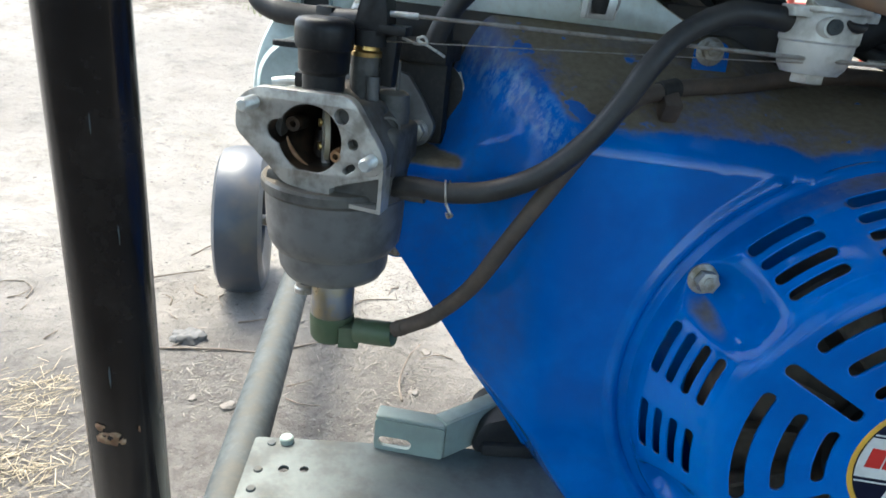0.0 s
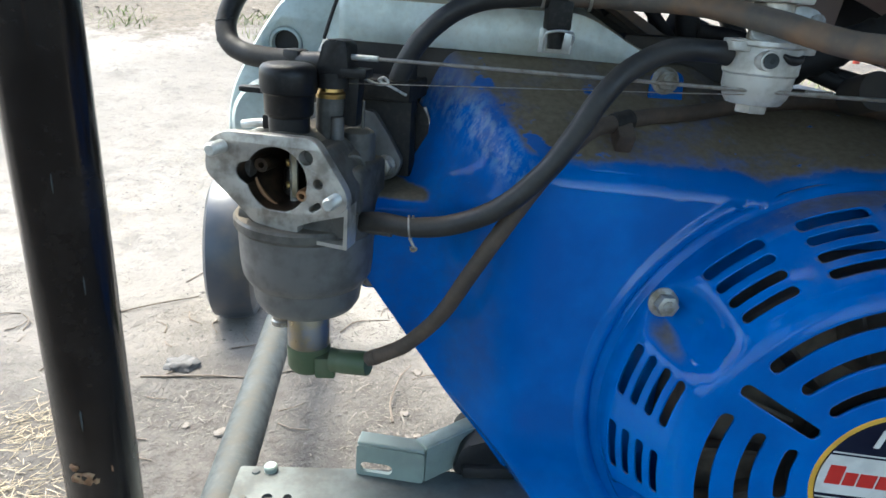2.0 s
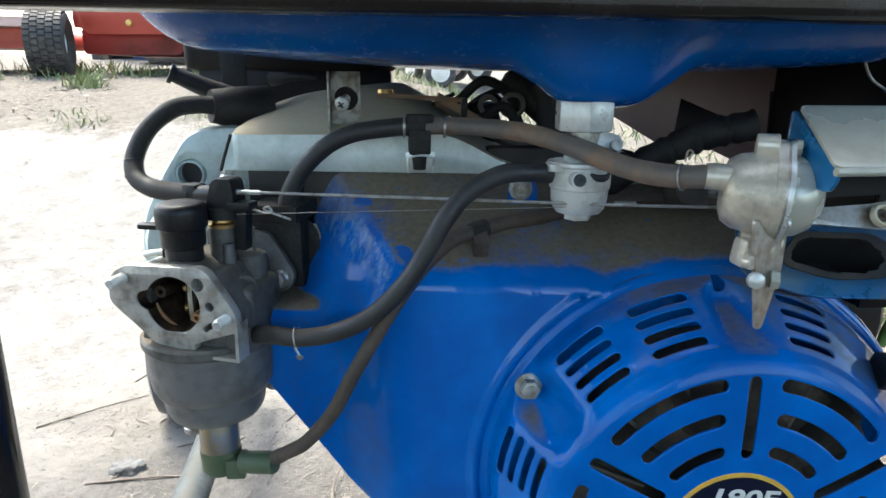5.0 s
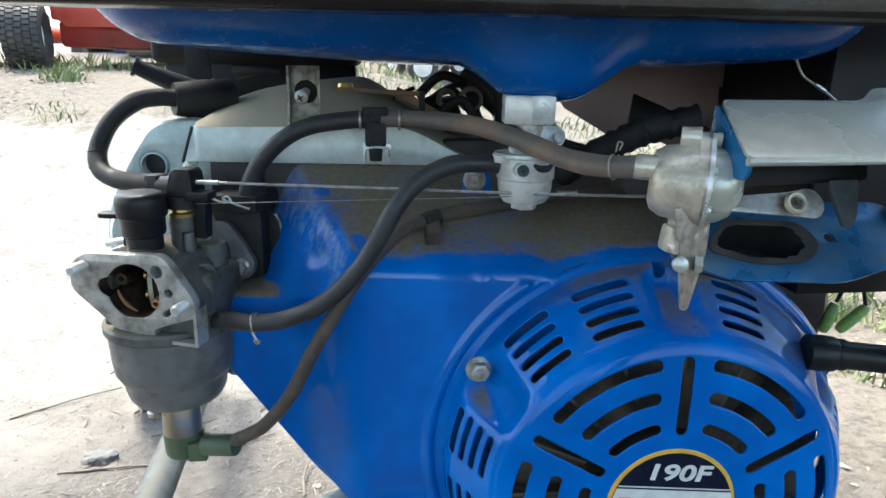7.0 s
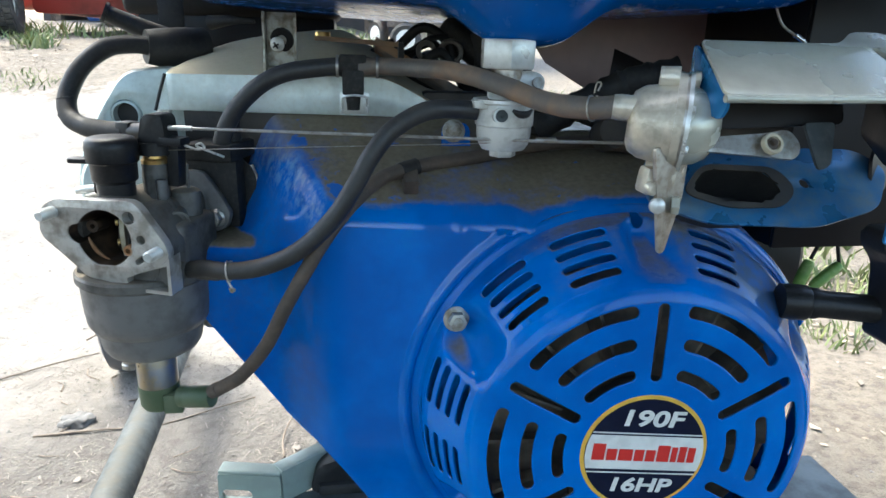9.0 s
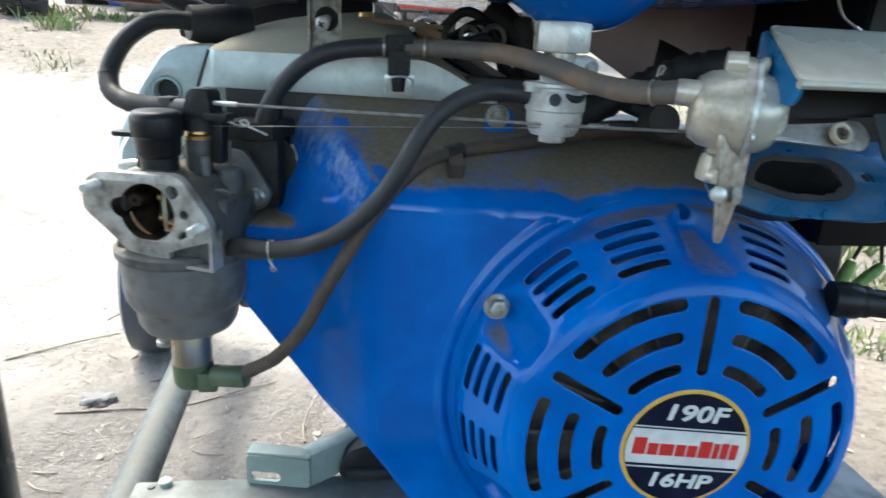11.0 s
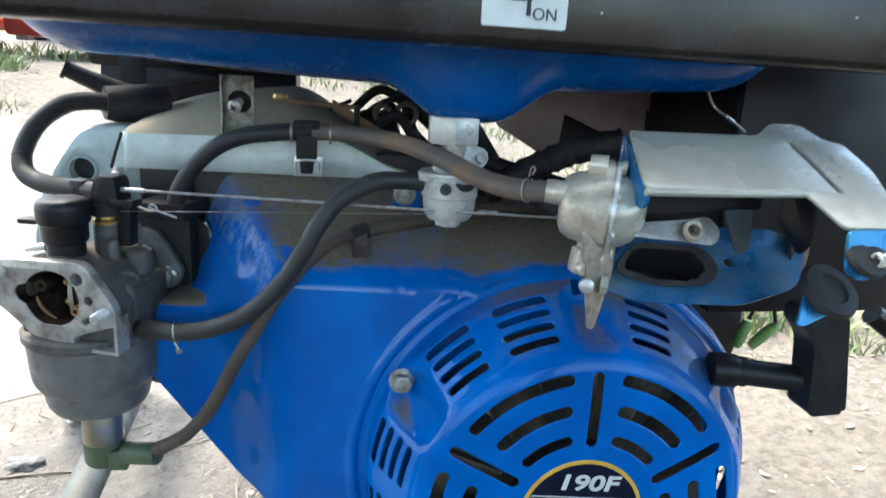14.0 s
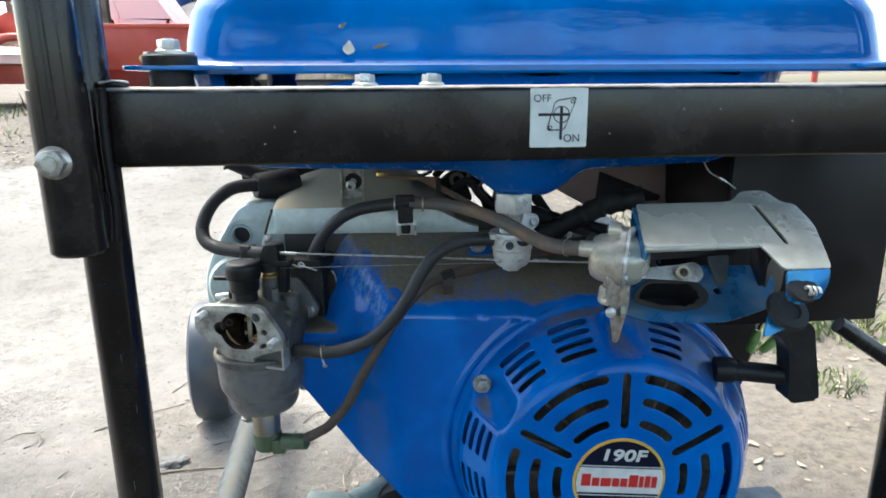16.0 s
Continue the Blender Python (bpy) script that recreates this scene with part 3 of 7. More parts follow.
post_chip(*POST, PR, radians(-92), 0.259, 0.0058, 0.0042, 1)
post_chip(*POST, PR, radians(-104), 0.2645, 0.0022, 0.0022, 2)
post_chip(*POST, PR, radians(-72), 0.2575, 0.0016, 0.0018, 8)
post_chip(*POST, PR, radians(-48), 0.262, 0.0005, 0.0020, 3)
post_chip(*POST, PR, radians(-70), 0.392, 0.0003, 0.0050, 4, "galv")
post_chip(*POST, PR, radians(-50), 0.350, 0.0003, 0.0040, 5, "galv")
post_chip(*POST, PR, radians(-80), 0.290, 0.0004, 0.0060, 6, "galv")
for k, (bx, bz, bw) in enumerate(((0.105, 0.552, 0.0010), (0.118, 0.549, 0.0008), (0.098, 0.541, 0.0009), (0.388, 0.561, 0.0009), (0.4150, 0.561, 0.0007), (0.4700, 0.552, 0.0008), (0.3350, 0.545, 0.0007))):
    part("scratch", box((bw * 0.6, 0.0004, bw * 1.2), pose(bx, 0.0004, bz, 0, 20 * k, 0)), "zinc", frame_thing)
# galvanised base
part("base_rail", tube([(0.0006, -0.03, 0.113), (-0.0134, 0.30, 0.113), (-0.0270, 0.62, 0.113)], 0.0163, 28), "galv", frame_thing, "galvanised base tube")
part("base_rail", tube([(-0.0165, 0.0, 0.113), (0.3, 0.0, 0.113), (0.621, 0.0, 0.113)], 0.0163, 28), "galv", frame_thing, "galvanised base tube")
plate = cut_plate([rounded([(0, 0), (0.60, 0), (0.60, 0.106), (0, 0.106)], 0.003), ring_pts(0.0255, 0.075, 0.0036, 16), ring_pts(0.0392, 0.0755, 0.0030, 16), ring_pts(0.055, 0.02, 0.004, 16)], 0.003)
part("mounting_plate", merge(plate, pose(0.004, 0.052, 0.1335), None), "plate_zinc", frame_thing, "galvanised mounting plate with small holes")
part("plate_skirt", box((0.60, 0.003, 0.03), pose(0.304, 0.0535, 0.1195), 0.001), "plate_zinc", frame_thing)
for sx, sy in ((0.0125, 0.107), (0.013, 0.125), (0.0165, 0.152)):
    part("rivet", lathe([(0, 0), (0.0032, 0), (0.0026, 0.0012), (0, 0.0015)], pose(sx, sy, 0.1365), 12), "galv", frame_thing)
part("bolt_end", lathe([(0, 0), (0.0048, 0), (0.0048, 0.0036), (0.0038, 0.0046), (0, 0.0048)], pose(0.0265, 0.1545, 0.1365), 16), "green_zinc", frame_thing)
for fx, fy in ((-0.0165, 0.017), (0.621, 0.022)):
    part("rubber_foot", lathe([(0, 0.004), (0.021, 0.004), (0.024, 0.012), (0.024, 0.06), (0.018, 0.08), (0, 0.08)], Matrix.Translation((fx, fy, ground_z(fx, fy) - 0.006)), 24), "rubber", frame_thing, "black rubber foot")

# slotted angle bracket standing on the plate
slot_bracket = thing("angle_bracket", "zinc-plated slotted angle bracket standing on the mounting plate", "bracket", pose(0, 0, 0))


def capsule(cx, cy, length, r, ang=0.0, seg=8):
    out = []
    for s, base in ((1, -90), (-1, 90)):
        for i in range(seg + 1):
            a = radians(base + 180 * i / seg)
            out.append((s * (length / 2 - r) + r * math.cos(a), r * math.sin(a)))
    c, d = math.cos(ang), math.sin(ang)
    return [(cx + x * c - y * d, cy + x * d + y * c) for x, y in out]


BRM = pose(0.0885, 0.1560, 0.1365, 0, 0, -10.5)
bp = cut_plate([rounded([(0, 0), (0.0495, 0), (0.0495, 0.0255), (0, 0.0255)], 0.003), capsule(0.0147, 0.0075, 0.0240, 0.0042)], 0.003)
part("slotted_leg", merge(bp, BRM @ pose(0, 0, 0, 90, 0, 0), None), "green_zinc", slot_bracket)
part("top_flange", box((0.0495, 0.013, 0.0032), BRM @ pose(0.02475, 0.0045, 0.0262), 0.0015, seg=3), "green_zinc", slot_bracket)
part("diagonal_leg", box((0.085, 0.003, 0.029), pose(0.1715, 0.1720, 0.1510, 0, 0, 36), 0.001), "green_zinc", slot_bracket)
part("diagonal_flange", box((0.085, 0.012, 0.003), pose(0.1680, 0.1770, 0.1645, 0, 0, 36), 0.001), "green_zinc", slot_bracket)

mount = thing("engine_mount", "worn black rubber engine mount under the blower housing", "mount", pose(0, 0, 0))
part("mount_block", prism(rounded([(0, 0), (0.055, -0.004), (0.11, 0.0), (0.125, 0.024), (0.095, 0.034), (0.035, 0.034), (0.006, 0.024)], 0.006), 0.045, facing(0.158, 0.200, 0.1365), 0.003), "rubber", mount)
part("mount_foot", box((0.12, 0.05, 0.010), pose(0.225, 0.175, 0.1416), 0.003), "rubber", mount)

# ---- rear wheel ----
wheel = thing("transport_wheel", "dusty grey solid tyre transport wheel standing on the sand", "wheel", pose(-0.128, 0.665, ground_z(-0.128, 0.665) + 0.1035, 0, 0, 7))
part("tyre", lathe([(0.052, -0.024), (0.070, -0.030), (0.090, -0.032), (0.100, -0.027), (0.1045, -0.013), (0.105, 0.0), (0.1045, 0.013), (0.100, 0.027), (0.090, 0.032), (0.070, 0.030), (0.052, 0.024)], pose(0, 0, 0, 0, 90, 0), 56), "grey_tyre", wheel)
part("rim", lathe([(0, -0.014), (0.02, -0.020), (0.026, -0.012), (0.046, -0.014), (0.053, -0.021), (0.053, 0.021), (0.046, 0.014), (0.026, 0.012), (0.02, 0.022), (0, 0.022)], pose(0, 0, 0, 0, 90, 0), 40), "rubber", wheel)
part("axle", tube([(0.0, 0, 0), (0.06, 0, 0), (0.12, 0, 0)], 0.008, 14), "steel", wheel)
part("axle_bracket", box((0.006, 0.05, 0.07), pose(-0.0285, 0.655, 0.105), 0.002), "galv", frame_thing)
part("axle_arm", box((0.02, 0.09, 0.02), pose(-0.0275, 0.63, 0.113), 0.003), "galv", frame_thing)

# ---- fuel tank ----
tank = thing("fuel_tank", "glossy royal blue pressed-steel fuel tank bolted on the frame", "fuel tank", pose(0, 0, 0))
TX0, TX1, TY0, TY1 = 0.030, 0.588, 0.044, 0.50


def round_rect(x0, x1, y0, y1, r, seg=10):
    out = []
    for cx, cy, a0 in ((x1 - r, y1 - r, 0), (x0 + r, y1 - r, 90), (x0 + r, y0 + r, 180), (x1 - r, y0 + r, 270)):
        for i in range(seg + 1):
            a = radians(a0 + 90 * i / seg)
            out.append((cx + r * math.cos(a), cy + r * math.sin(a)))
    return out


def loft(rings, close_first=True, close_last=True):
    b2 = bmesh.new()
    vs = [[b2.verts.new(p) for p in ring] for ring in rings]
    n = len(vs[0])
    for a, b in zip(vs, vs[1:]):
        for i in range(n):
            b2.faces.new((a[i], a[(i + 1) % n], b[(i + 1) % n], b[i]))
    if close_first:
        b2.faces.new(vs[0][::-1])
    if close_last:
        b2.faces.new(vs[-1])
    return b2


def inset_ring(d, z, r):
    return [(x, y, z) for x, y in round_rect(TX0 + d, TX1 - d, TY0 + d, TY1 - d, r)]


upper = [(-0.004, 0.5935, 0.040), (0.000, 0.5955, 0.040), (0.0015, 0.600, 0.039), (0.0030, 0.612, 0.040), (0.0060, 0.631, 0.042), (0.0095, 0.641, 0.045), (0.0150, 0.649, 0.050), (0.0230, 0.6555, 0.056), (0.036, 0.662, 0.066), (0.055, 0.667, 0.08), (0.085, 0.671, 0.09), (0.13, 0.673, 0.10)]
part("upper_shell", loft([inset_ring(*u) for u in upper]), "tank_blue", tank, angle=60)

# lower shell: pressed pan with a sump for the tap
SUMP = (0.298, 0.096)
PAN_END = 0.510


def pan_z(x, y):
    qx = max(abs(x - (TX0 + PAN_END) / 2) - (PAN_END - TX0) / 2 + 0.06, 0.0)
    qy = max(abs(y - (TY0 + TY1) / 2) - (TY1 - TY0) / 2 + 0.06, 0.0)
    d = max(0.06 - math.hypot(qx, qy), 0.0)
    # a full rounded shoulder all round the pan
    z = 0.588 - 0.073 * math.sqrt(1 - (1 - min(d / 0.050, 1.0)) ** 2)
    d = max(min(x - TX0, PAN_END - x, y - TY0, TY1 - y), 0.0)
    z -= 0.010 * smooth01((0.28 - abs(x - 0.30)) / 0.25) * smooth01(d / 0.08)
    r = math.hypot((x - SUMP[0]) * 0.9, (y - SUMP[1]) * 0.8)
    return z - 0.022 * smooth01((0.052 - r) / 0.040)


NXP, NYP = 120, 90
pv, pf = [], []
for j in range(NYP + 1):
    for i in range(NXP + 1):
        u, v = i / NXP * 2 - 1, j / NYP * 2 - 1
        # square to rounded square
        uu, vv = u * math.sqrt(1 - 0.10 * v ** 8), v * math.sqrt(1 - 0.10 * u ** 8)
        x, y = (TX0 + TX1) / 2 + uu * (TX1 - TX0) / 2, (TY0 + TY1) / 2 + vv * (TY1 - TY0) / 2
        pv.append((x, y, pan_z(x, y)))
pf = [(j * (NXP + 1) + i, (j + 1) * (NXP + 1) + i, (j + 1) * (NXP + 1) + i + 1, j * (NXP + 1) + i + 1) for j in range(NYP) for i in range(NXP)]
me = bpy.data.meshes.new("lower_shell")
me.from_pydata(pv, [], pf)
ob = link_mesh("lower_shell", me, "pan_blue", tank, angle=60)
so = ob.modifiers.new("sheet", "SOLIDIFY")
so.thickness = 0.0015
# seam flange between both shells, with corner ears
part("seam_flange", loft([inset_ring(-0.012, 0.5868, 0.058), inset_ring(-0.0135, 0.5885, 0.058), inset_ring(-0.0135, 0.5925, 0.058), inset_ring(-0.012, 0.5938, 0.058)]), "tank_blue", tank)
for ex, ey in ((0.032, 0.036), (0.586, 0.032), (0.038, 0.508), (0.586, 0.508)):
    part("mounting_ear", prism(rounded([(-0.03, -0.016), (0.05, -0.016), (0.05, 0.05), (-0.03, 0.05)], 0.014), 0.003, pose(ex, ey, 0.5895) @ Matrix.Diagonal((1 if ex < 0.3 else -1, 1 if ey < 0.3 else -1, 1, 1)), 0.0008), "tank_blue", tank)
    part("rubber_washer", lathe([(0, 0), (0.0175, 0), (0.0180, 0.001), (0.0180, 0.0062), (0.0170, 0.0072), (0, 0.0072)], pose(ex, ey, 0.5926), 28), "rubber", tank, "black rubber washer")
    part("steel_washer", lathe([(0, 0), (0.0165, 0), (0.0165, 0.0016), (0, 0.0016)], pose(ex, ey, 0.5998), 28), "zinc", tank)
    part("bolt", hex_bolt(pose(ex, ey, 0.6013, 0, 0, 12), 0.0128, 0.0075, 0.009), "zinc", tank, "zinc-plated hexagon bolt")
    part("rubber_grommet", lathe([(0, 0.5645), (0.013, 0.5645), (0.0145, 0.5665), (0.0145, 0.5875), (0.013, 0.5895), (0, 0.5895)], pose(ex, ey, 0), 20), "rubber", tank)
for wx, wz, rot, length, half, mat in ((0.1542, 0.6037, 8, 0.0100, 0.0042, "petal"), (0.1762, 0.6058, 75, 0.0120, 0.0012, "litter"), (0.1496, 0.6196, 60, 0.0065, 0.0012, "litter")):
    w = thing("dead_leaf", "small pale petal stuck to the tank" if mat == "petal" else "small curled dead leaf stuck to the tank", "leaf", pose(wx, TY0 + 0.0012 + (wz - 0.60) * 0.12, wz, 80, rot, 0), group="leaves on the tank")
    b2 = bmesh.new()
    n_ = 7
    for i in range(n_):
        t = i / (n_ - 1)
        hw = half * math.sin(math.pi * min(0.98, t + 0.02)) + 0.0002
        for s in (-1, 0, 1):
            b2.verts.new((s * hw, (t - 0.5) * length, 0.0012 * abs(s) + 0.0025 * (t - 0.5) ** 2 * 8))
    b2.verts.ensure_lookup_table()
    for i in range(n_ - 1):
        for s in range(2):
            b2.faces.new([b2.verts[i * 3 + s], b2.verts[i * 3 + s + 1], b2.verts[i * 3 + 4 + s], b2.verts[i * 3 + 3 + s]])
    o2 = part("blade", b2, mat, w)
    o2.modifiers.new("thickness", "SOLIDIFY").thickness = 0.0004

# fuel tap diagram label on the beam
label_ob = thing("tap_label", "white square label with black fuel tap on-off diagram on the beam", "label", facing(0.2978, -0.0004, 0.5560) @ Matrix.Scale(1.045, 4))
part("label_sheet", prism(rounded([(-0.0192, -0.0192), (0.0192, -0.0192), (0.0192, 0.0192), (-0.0192, 0.0192)], 0.0015), 0.0012, pose(0, 0, -0.0008)), "sticker", label_ob)
part("lettering", words("OFF", 0.0068, pose(-0.0115, 0.0125, 0.0006), 0.0001), "ink", label_ob, "printed word OFF")
part("lettering", words("ON", 0.0072, pose(0.0090, -0.0135, 0.0006), 0.0001), "ink", label_ob, "printed word ON")
part("handle_mark", box((0.021, 0.0019, 0.0003), pose(-0.0035, 0.0022, 0.0006)), "ink", label_ob)
part("handle_mark", box((0.0019, 0.0215, 0.0003), pose(0.0015, -0.0035, 0.0006)), "ink", label_ob)
for rx0, ry0, rr0 in ((0.0015, 0.0022, 0.0056), (0.0088, 0.0106, 0.0014), (-0.0058, -0.0062, 0.0014)):
    part("ring_mark", merge(cut_plate([ring_pts(rx0, ry0, rr0, 30), ring_pts(rx0, ry0, rr0 - 0.0006, 30)], 0.0003), pose(0, 0, 0.0005), None), "ink", label_ob)
tap_out = rounded([(-0.0085, -0.0085), (0.004, -0.0080), (0.0115, 0.0125), (0.0105, 0.0135), (-0.0030, 0.0115)], 0.003)
tap_in = [(0.0015 + (x - 0.0015) * 0.92, 0.0022 + (y - 0.0022) * 0.92) for x, y in tap_out]
part("outline_mark", merge(cut_plate([tap_out, tap_in], 0.0003), pose(0, 0, 0.0005), None), "ink", label_ob)

# ---- blower housing ----
housing = thing("blower_housing", "blue enamelled pressed-steel engine blower housing with brown dust on top", "engine housing", pose(0, 0, 0))
RC = Vector((0.3770, 0.0, 0.2450))
HR = 0.1505
TILT = radians(3.5)  # the engine front is turned a little towards the pull handle


def top_height(x, y):
    """The housing seen from above: a low ledge at the carburettor, a higher sloping roof beyond."""
    s = max(0.0, y - 0.1)
    edge = 0.186 - 0.52 * s
    k = smooth01((x - edge + 0.035) / 0.046)
    c = HR * HR - (x - RC.x) ** 2
    arc = RC.z + math.sqrt(max(c, 0.0)) if x > RC.x - 0.02 else 0.0
    flat = 0.3745 + 0.55 * s
    crown = RC.z + math.sqrt(max(c, 1e-6))
    w = smooth01((x - 0.29) / 0.06)
    roof = flat * (1 - w) + w * (crown - 0.004 + 0.28 * s)
    return (0.3475 + 0.03 * s) * (1 - k) + roof * k


def low_edge(x):
    z = max(0.4334 - 1.472 * x, 0.118)
    if x > RC.x:
        z = max(z, RC.z - math.sqrt(max(HR * HR - (x - RC.x) ** 2, 0.0)))
    return z


def face_y(x, z):
    """Front of the housing: bends back towards its left tip."""
    bend = smooth01((0.180 - x + 0.10 * (0.30 - z)) / 0.045)
    rim = smooth01((0.020 - (z - 0.4334 + 1.472 * x) / 1.78) / 0.020)
    r = math.hypot(x - RC.x, z - RC.z)
    bead = smooth01((0.1520 - r) / 0.0045) * smooth01((r - 0.1430) / 0.004)
    yaw = (RC.x - max(x, 0.17)) * math.tan(TILT)
    return 0.1 + 0.045 * max(bend, rim) + yaw * (1 - bend) - 0.0030 * bead


XS = [0.0912 + (RC.x + 0.1340 - 0.0912) * i / 320 for i in range(321)]
rows = []
for x in XS:
    zb = low_edge(x)
    zt = top_height(x, face_y(x, 0.34))
    if zt - zb < 0.004:
        zb = zt - 0.004
    r = min(0.010, (zt - zb) * 0.45)
    col = []
    for i in range(90):
        z = zb + (zt - r - zb) * i / 89
        col.append((x, face_y(x, z), z))
    yf = face_y(x, zt)
    for i in range(1, 9):
        a = radians(90 * i / 8)
        y = yf + r * (1 - math.cos(a))
        col.append((x, y, zt - r + r * math.sin(a) + (top_height(x, y) - zt) * (i / 8)))
    for i in range(1, 27):
        y = yf + r + (0.205 - yf - r) * i / 26
        col.append((x, y, top_height(x, y)))
    rows.append(col)
hv = [p for col in rows for p in col]
m_ = len(rows[0])
hf = [(i * m_ + j, (i + 1) * m_ + j, (i + 1) * m_ + j + 1, i * m_ + j + 1) for i in range(len(rows) - 1) for j in range(m_ - 1)]
me = bpy.data.meshes.new("pressed_shell")
me.from_pydata(hv, [], hf)
ob = link_mesh("pressed_shell", me, "blue", housing, angle=70)
so = ob.modifiers.new("sheet", "SOLIDIFY")
so.thickness, so.offset = 0.0016, 1
# returned lower and side edges of the sheet
b2 = bmesh.new()
for xa, xb in zip(XS[:-1:6], XS[6::6]):
    za, zb_ = low_edge(xa), low_edge(xb)
    q = [b2.verts.new(p) for p in ((xa, face_y(xa, za), za), (xb, face_y(xb, zb_), zb_), (xb, 0.178, zb_ - 0.001), (xa, 0.178, za - 0.001))]
    b2.faces.new(q)
bmesh.ops.remove_doubles(b2, verts=b2.verts, dist=1e-5)
ob = part("edge_return", b2, "blue", housing)
ob.modifiers.new("sheet", "SOLIDIFY").thickness = 0.0016
part("rear_tab", prism(rounded([(-0.009, -0.020), (0.013, -0.020), (0.011, 0.008), (-0.009, 0.008)], 0.007), 0.002, facing(0.2690, 0.1720, 0.4235)), "pan_blue", housing, "small clean blue bolt tab")
part("bolt", hex_bolt(along((0.2685, 0.1700, 0.4255), (-0.1, -1, 0.15)), 0.0105, 0.0055, 0.0082), "old_bolt", housing, "rust-tinted hexagon bolt")
part("bolt", hex_bolt(along((0.0925, 0.1565, 0.2935), (-0.3, -1, 0)), 0.0095, 0.005, 0.0075), "steel", housing)
part("lower_tab", prism(rounded([(-0.012, -0.008), (0.02, -0.008), (0.02, 0.008), (-0.012, 0.008)], 0.004), 0.002, facing(0.100, 0.1600, 0.2920)), "blue", housing)
# cable clip on the roof
part("hose_clip", box((0.010, 0.022, 0.012), pose(0.2335, 0.128, 0.4005, 30, 0, 0), 0.002), "hose_brown", housing, "dusty black hose clip")

# ---- recoil starter ----
TURN = Matrix.Translation((RC.x, 0.0978, 0)) @ Matrix.Rotation(-TILT, 4, "Z") @ Matrix.Translation((-RC.x, -0.0978, 0))
recoil = thing("recoil_starter", "round blue louvred recoil starter cover with a black pull handle", "recoil starter", TURN)
PROFILE = [(0.0395, 0.0322), (0.060, 0.0327), (0.080, 0.0334), (0.096, 0.0345), (0.1005, 0.0352), (0.1045, 0.0364), (0.1085, 0.0387), (0.1120, 0.0424), (0.1325, 0.0742), (0.1345, 0.0785), (0.1354, 0.0835), (0.1361, 0.0920), (0.1373, 0.0960), (0.1405, 0.0976), (0.1422, 0.0980), (0.1426, 0.0996)]
lens_ = [0.0]
for (r0, y0), (r1, y1) in zip(PROFILE, PROFILE[1:]):
    lens_.append(lens_[-1] + math.hypot(r1 - r0, y1 - y0))
TOTAL = lens_[-1]
NA, NS = 640, int(TOTAL / 0.00105)


def at_profile(s):
    for i in range(len(lens_) - 1):
        if s <= lens_[i + 1] or i == len(lens_) - 2:
            t = (s - lens_[i]) / (lens_[i + 1] - lens_[i])
            return PROFILE[i][0] + t * (PROFILE[i + 1][0] - PROFILE[i][0]), PROFILE[i][1] + t * (PROFILE[i + 1][1] - PROFILE[i][1])


SPOKES = [29, 89.5, 151, 210, 270, 330]
slot_list = []  # ("radial", angle, r0, r1, w) or ("arc", a0, a1, r, w) in the face; ("row", a0, a1, r, w) on the cone
for a in SPOKES:
    slot_list.append(("radial", a, 0.0500, 0.0995, 0.0036))
for a0, a1 in zip(SPOKES, SPOKES[1:] + [SPOKES[0] + 360]):
    slot_list.append(("arc", a0 + 9, a1 - 9, 0.0955, 0.0038))
    slot_list.append(("arc", a0 + 11, a1 - 11, 0.0755, 0.0039))
    slot_list.append(("arc", a0 + 13, a1 - 13, 0.0557, 0.0036))
for a, w in ((131, 7.0), (108.5, 7.3), (70.5, 6.6), (14, 6.6), (-9, 6.6), (167, 6.6), (189, 6.6), (228, 7), (251, 7), (290, 7), (312, 7)):
    for r_ in (0.1163, 0.1219, 0.1275, 0.1329):
        slot_list.append(("row", a - w - 0.4, a + w + 0.4, r_, 0.0029))
NOTCHES = [(149.5, 0.044), (89.5, 0.038), (30, 0.044), (210, 0.044), (270, 0.044), (-30, 0.044)]


def slot_distance(r, ang, cone):
    """Signed distance to the nearest slot rim, below zero inside a slot."""
    best = np.full(r.shape, 1.0)
    x, z = r * np.cos(ang), r * np.sin(ang)
    for kind, a, b, c, w in slot_list:
        if kind == "radial":
            u = (math.cos(radians(a)), math.sin(radians(a)))
            t = np.clip(x * u[0] + z * u[1], b + w, c - w)
            d = np.hypot(x - t * u[0], z - t * u[1]) - w
            d = np.where(cone, 1.0, d)
        else:
            mid, half = radians((a + b) / 2), radians((b - a) / 2) - w / c
            da = (ang - mid + math.pi) % (2 * math.pi) - math.pi
            tc = np.clip(da, -half, half) + mid
            d = np.hypot(x - c * np.cos(tc), z - c * np.sin(tc)) - w
            if kind == "row":
                # the cone slants, so a step in radius is a longer step on the sheet
                dr = (r - c) * 1.9
                dt = np.maximum(np.abs(da) - half, 0) * r
                d = np.hypot(dr, dt) - w
                d = np.where(cone, d, 1.0)
            else:
                d = np.where(cone, 1.0, d)
        best = np.minimum(best, d)
    for a, r_, w in ((90, 0.1338, 0.0042),):
        best = np.minimum(best, np.where(cone, np.hypot(x - r_ * math.cos(radians(a)), z - r_ * math.sin(radians(a))) - w, 1.0))
    return best


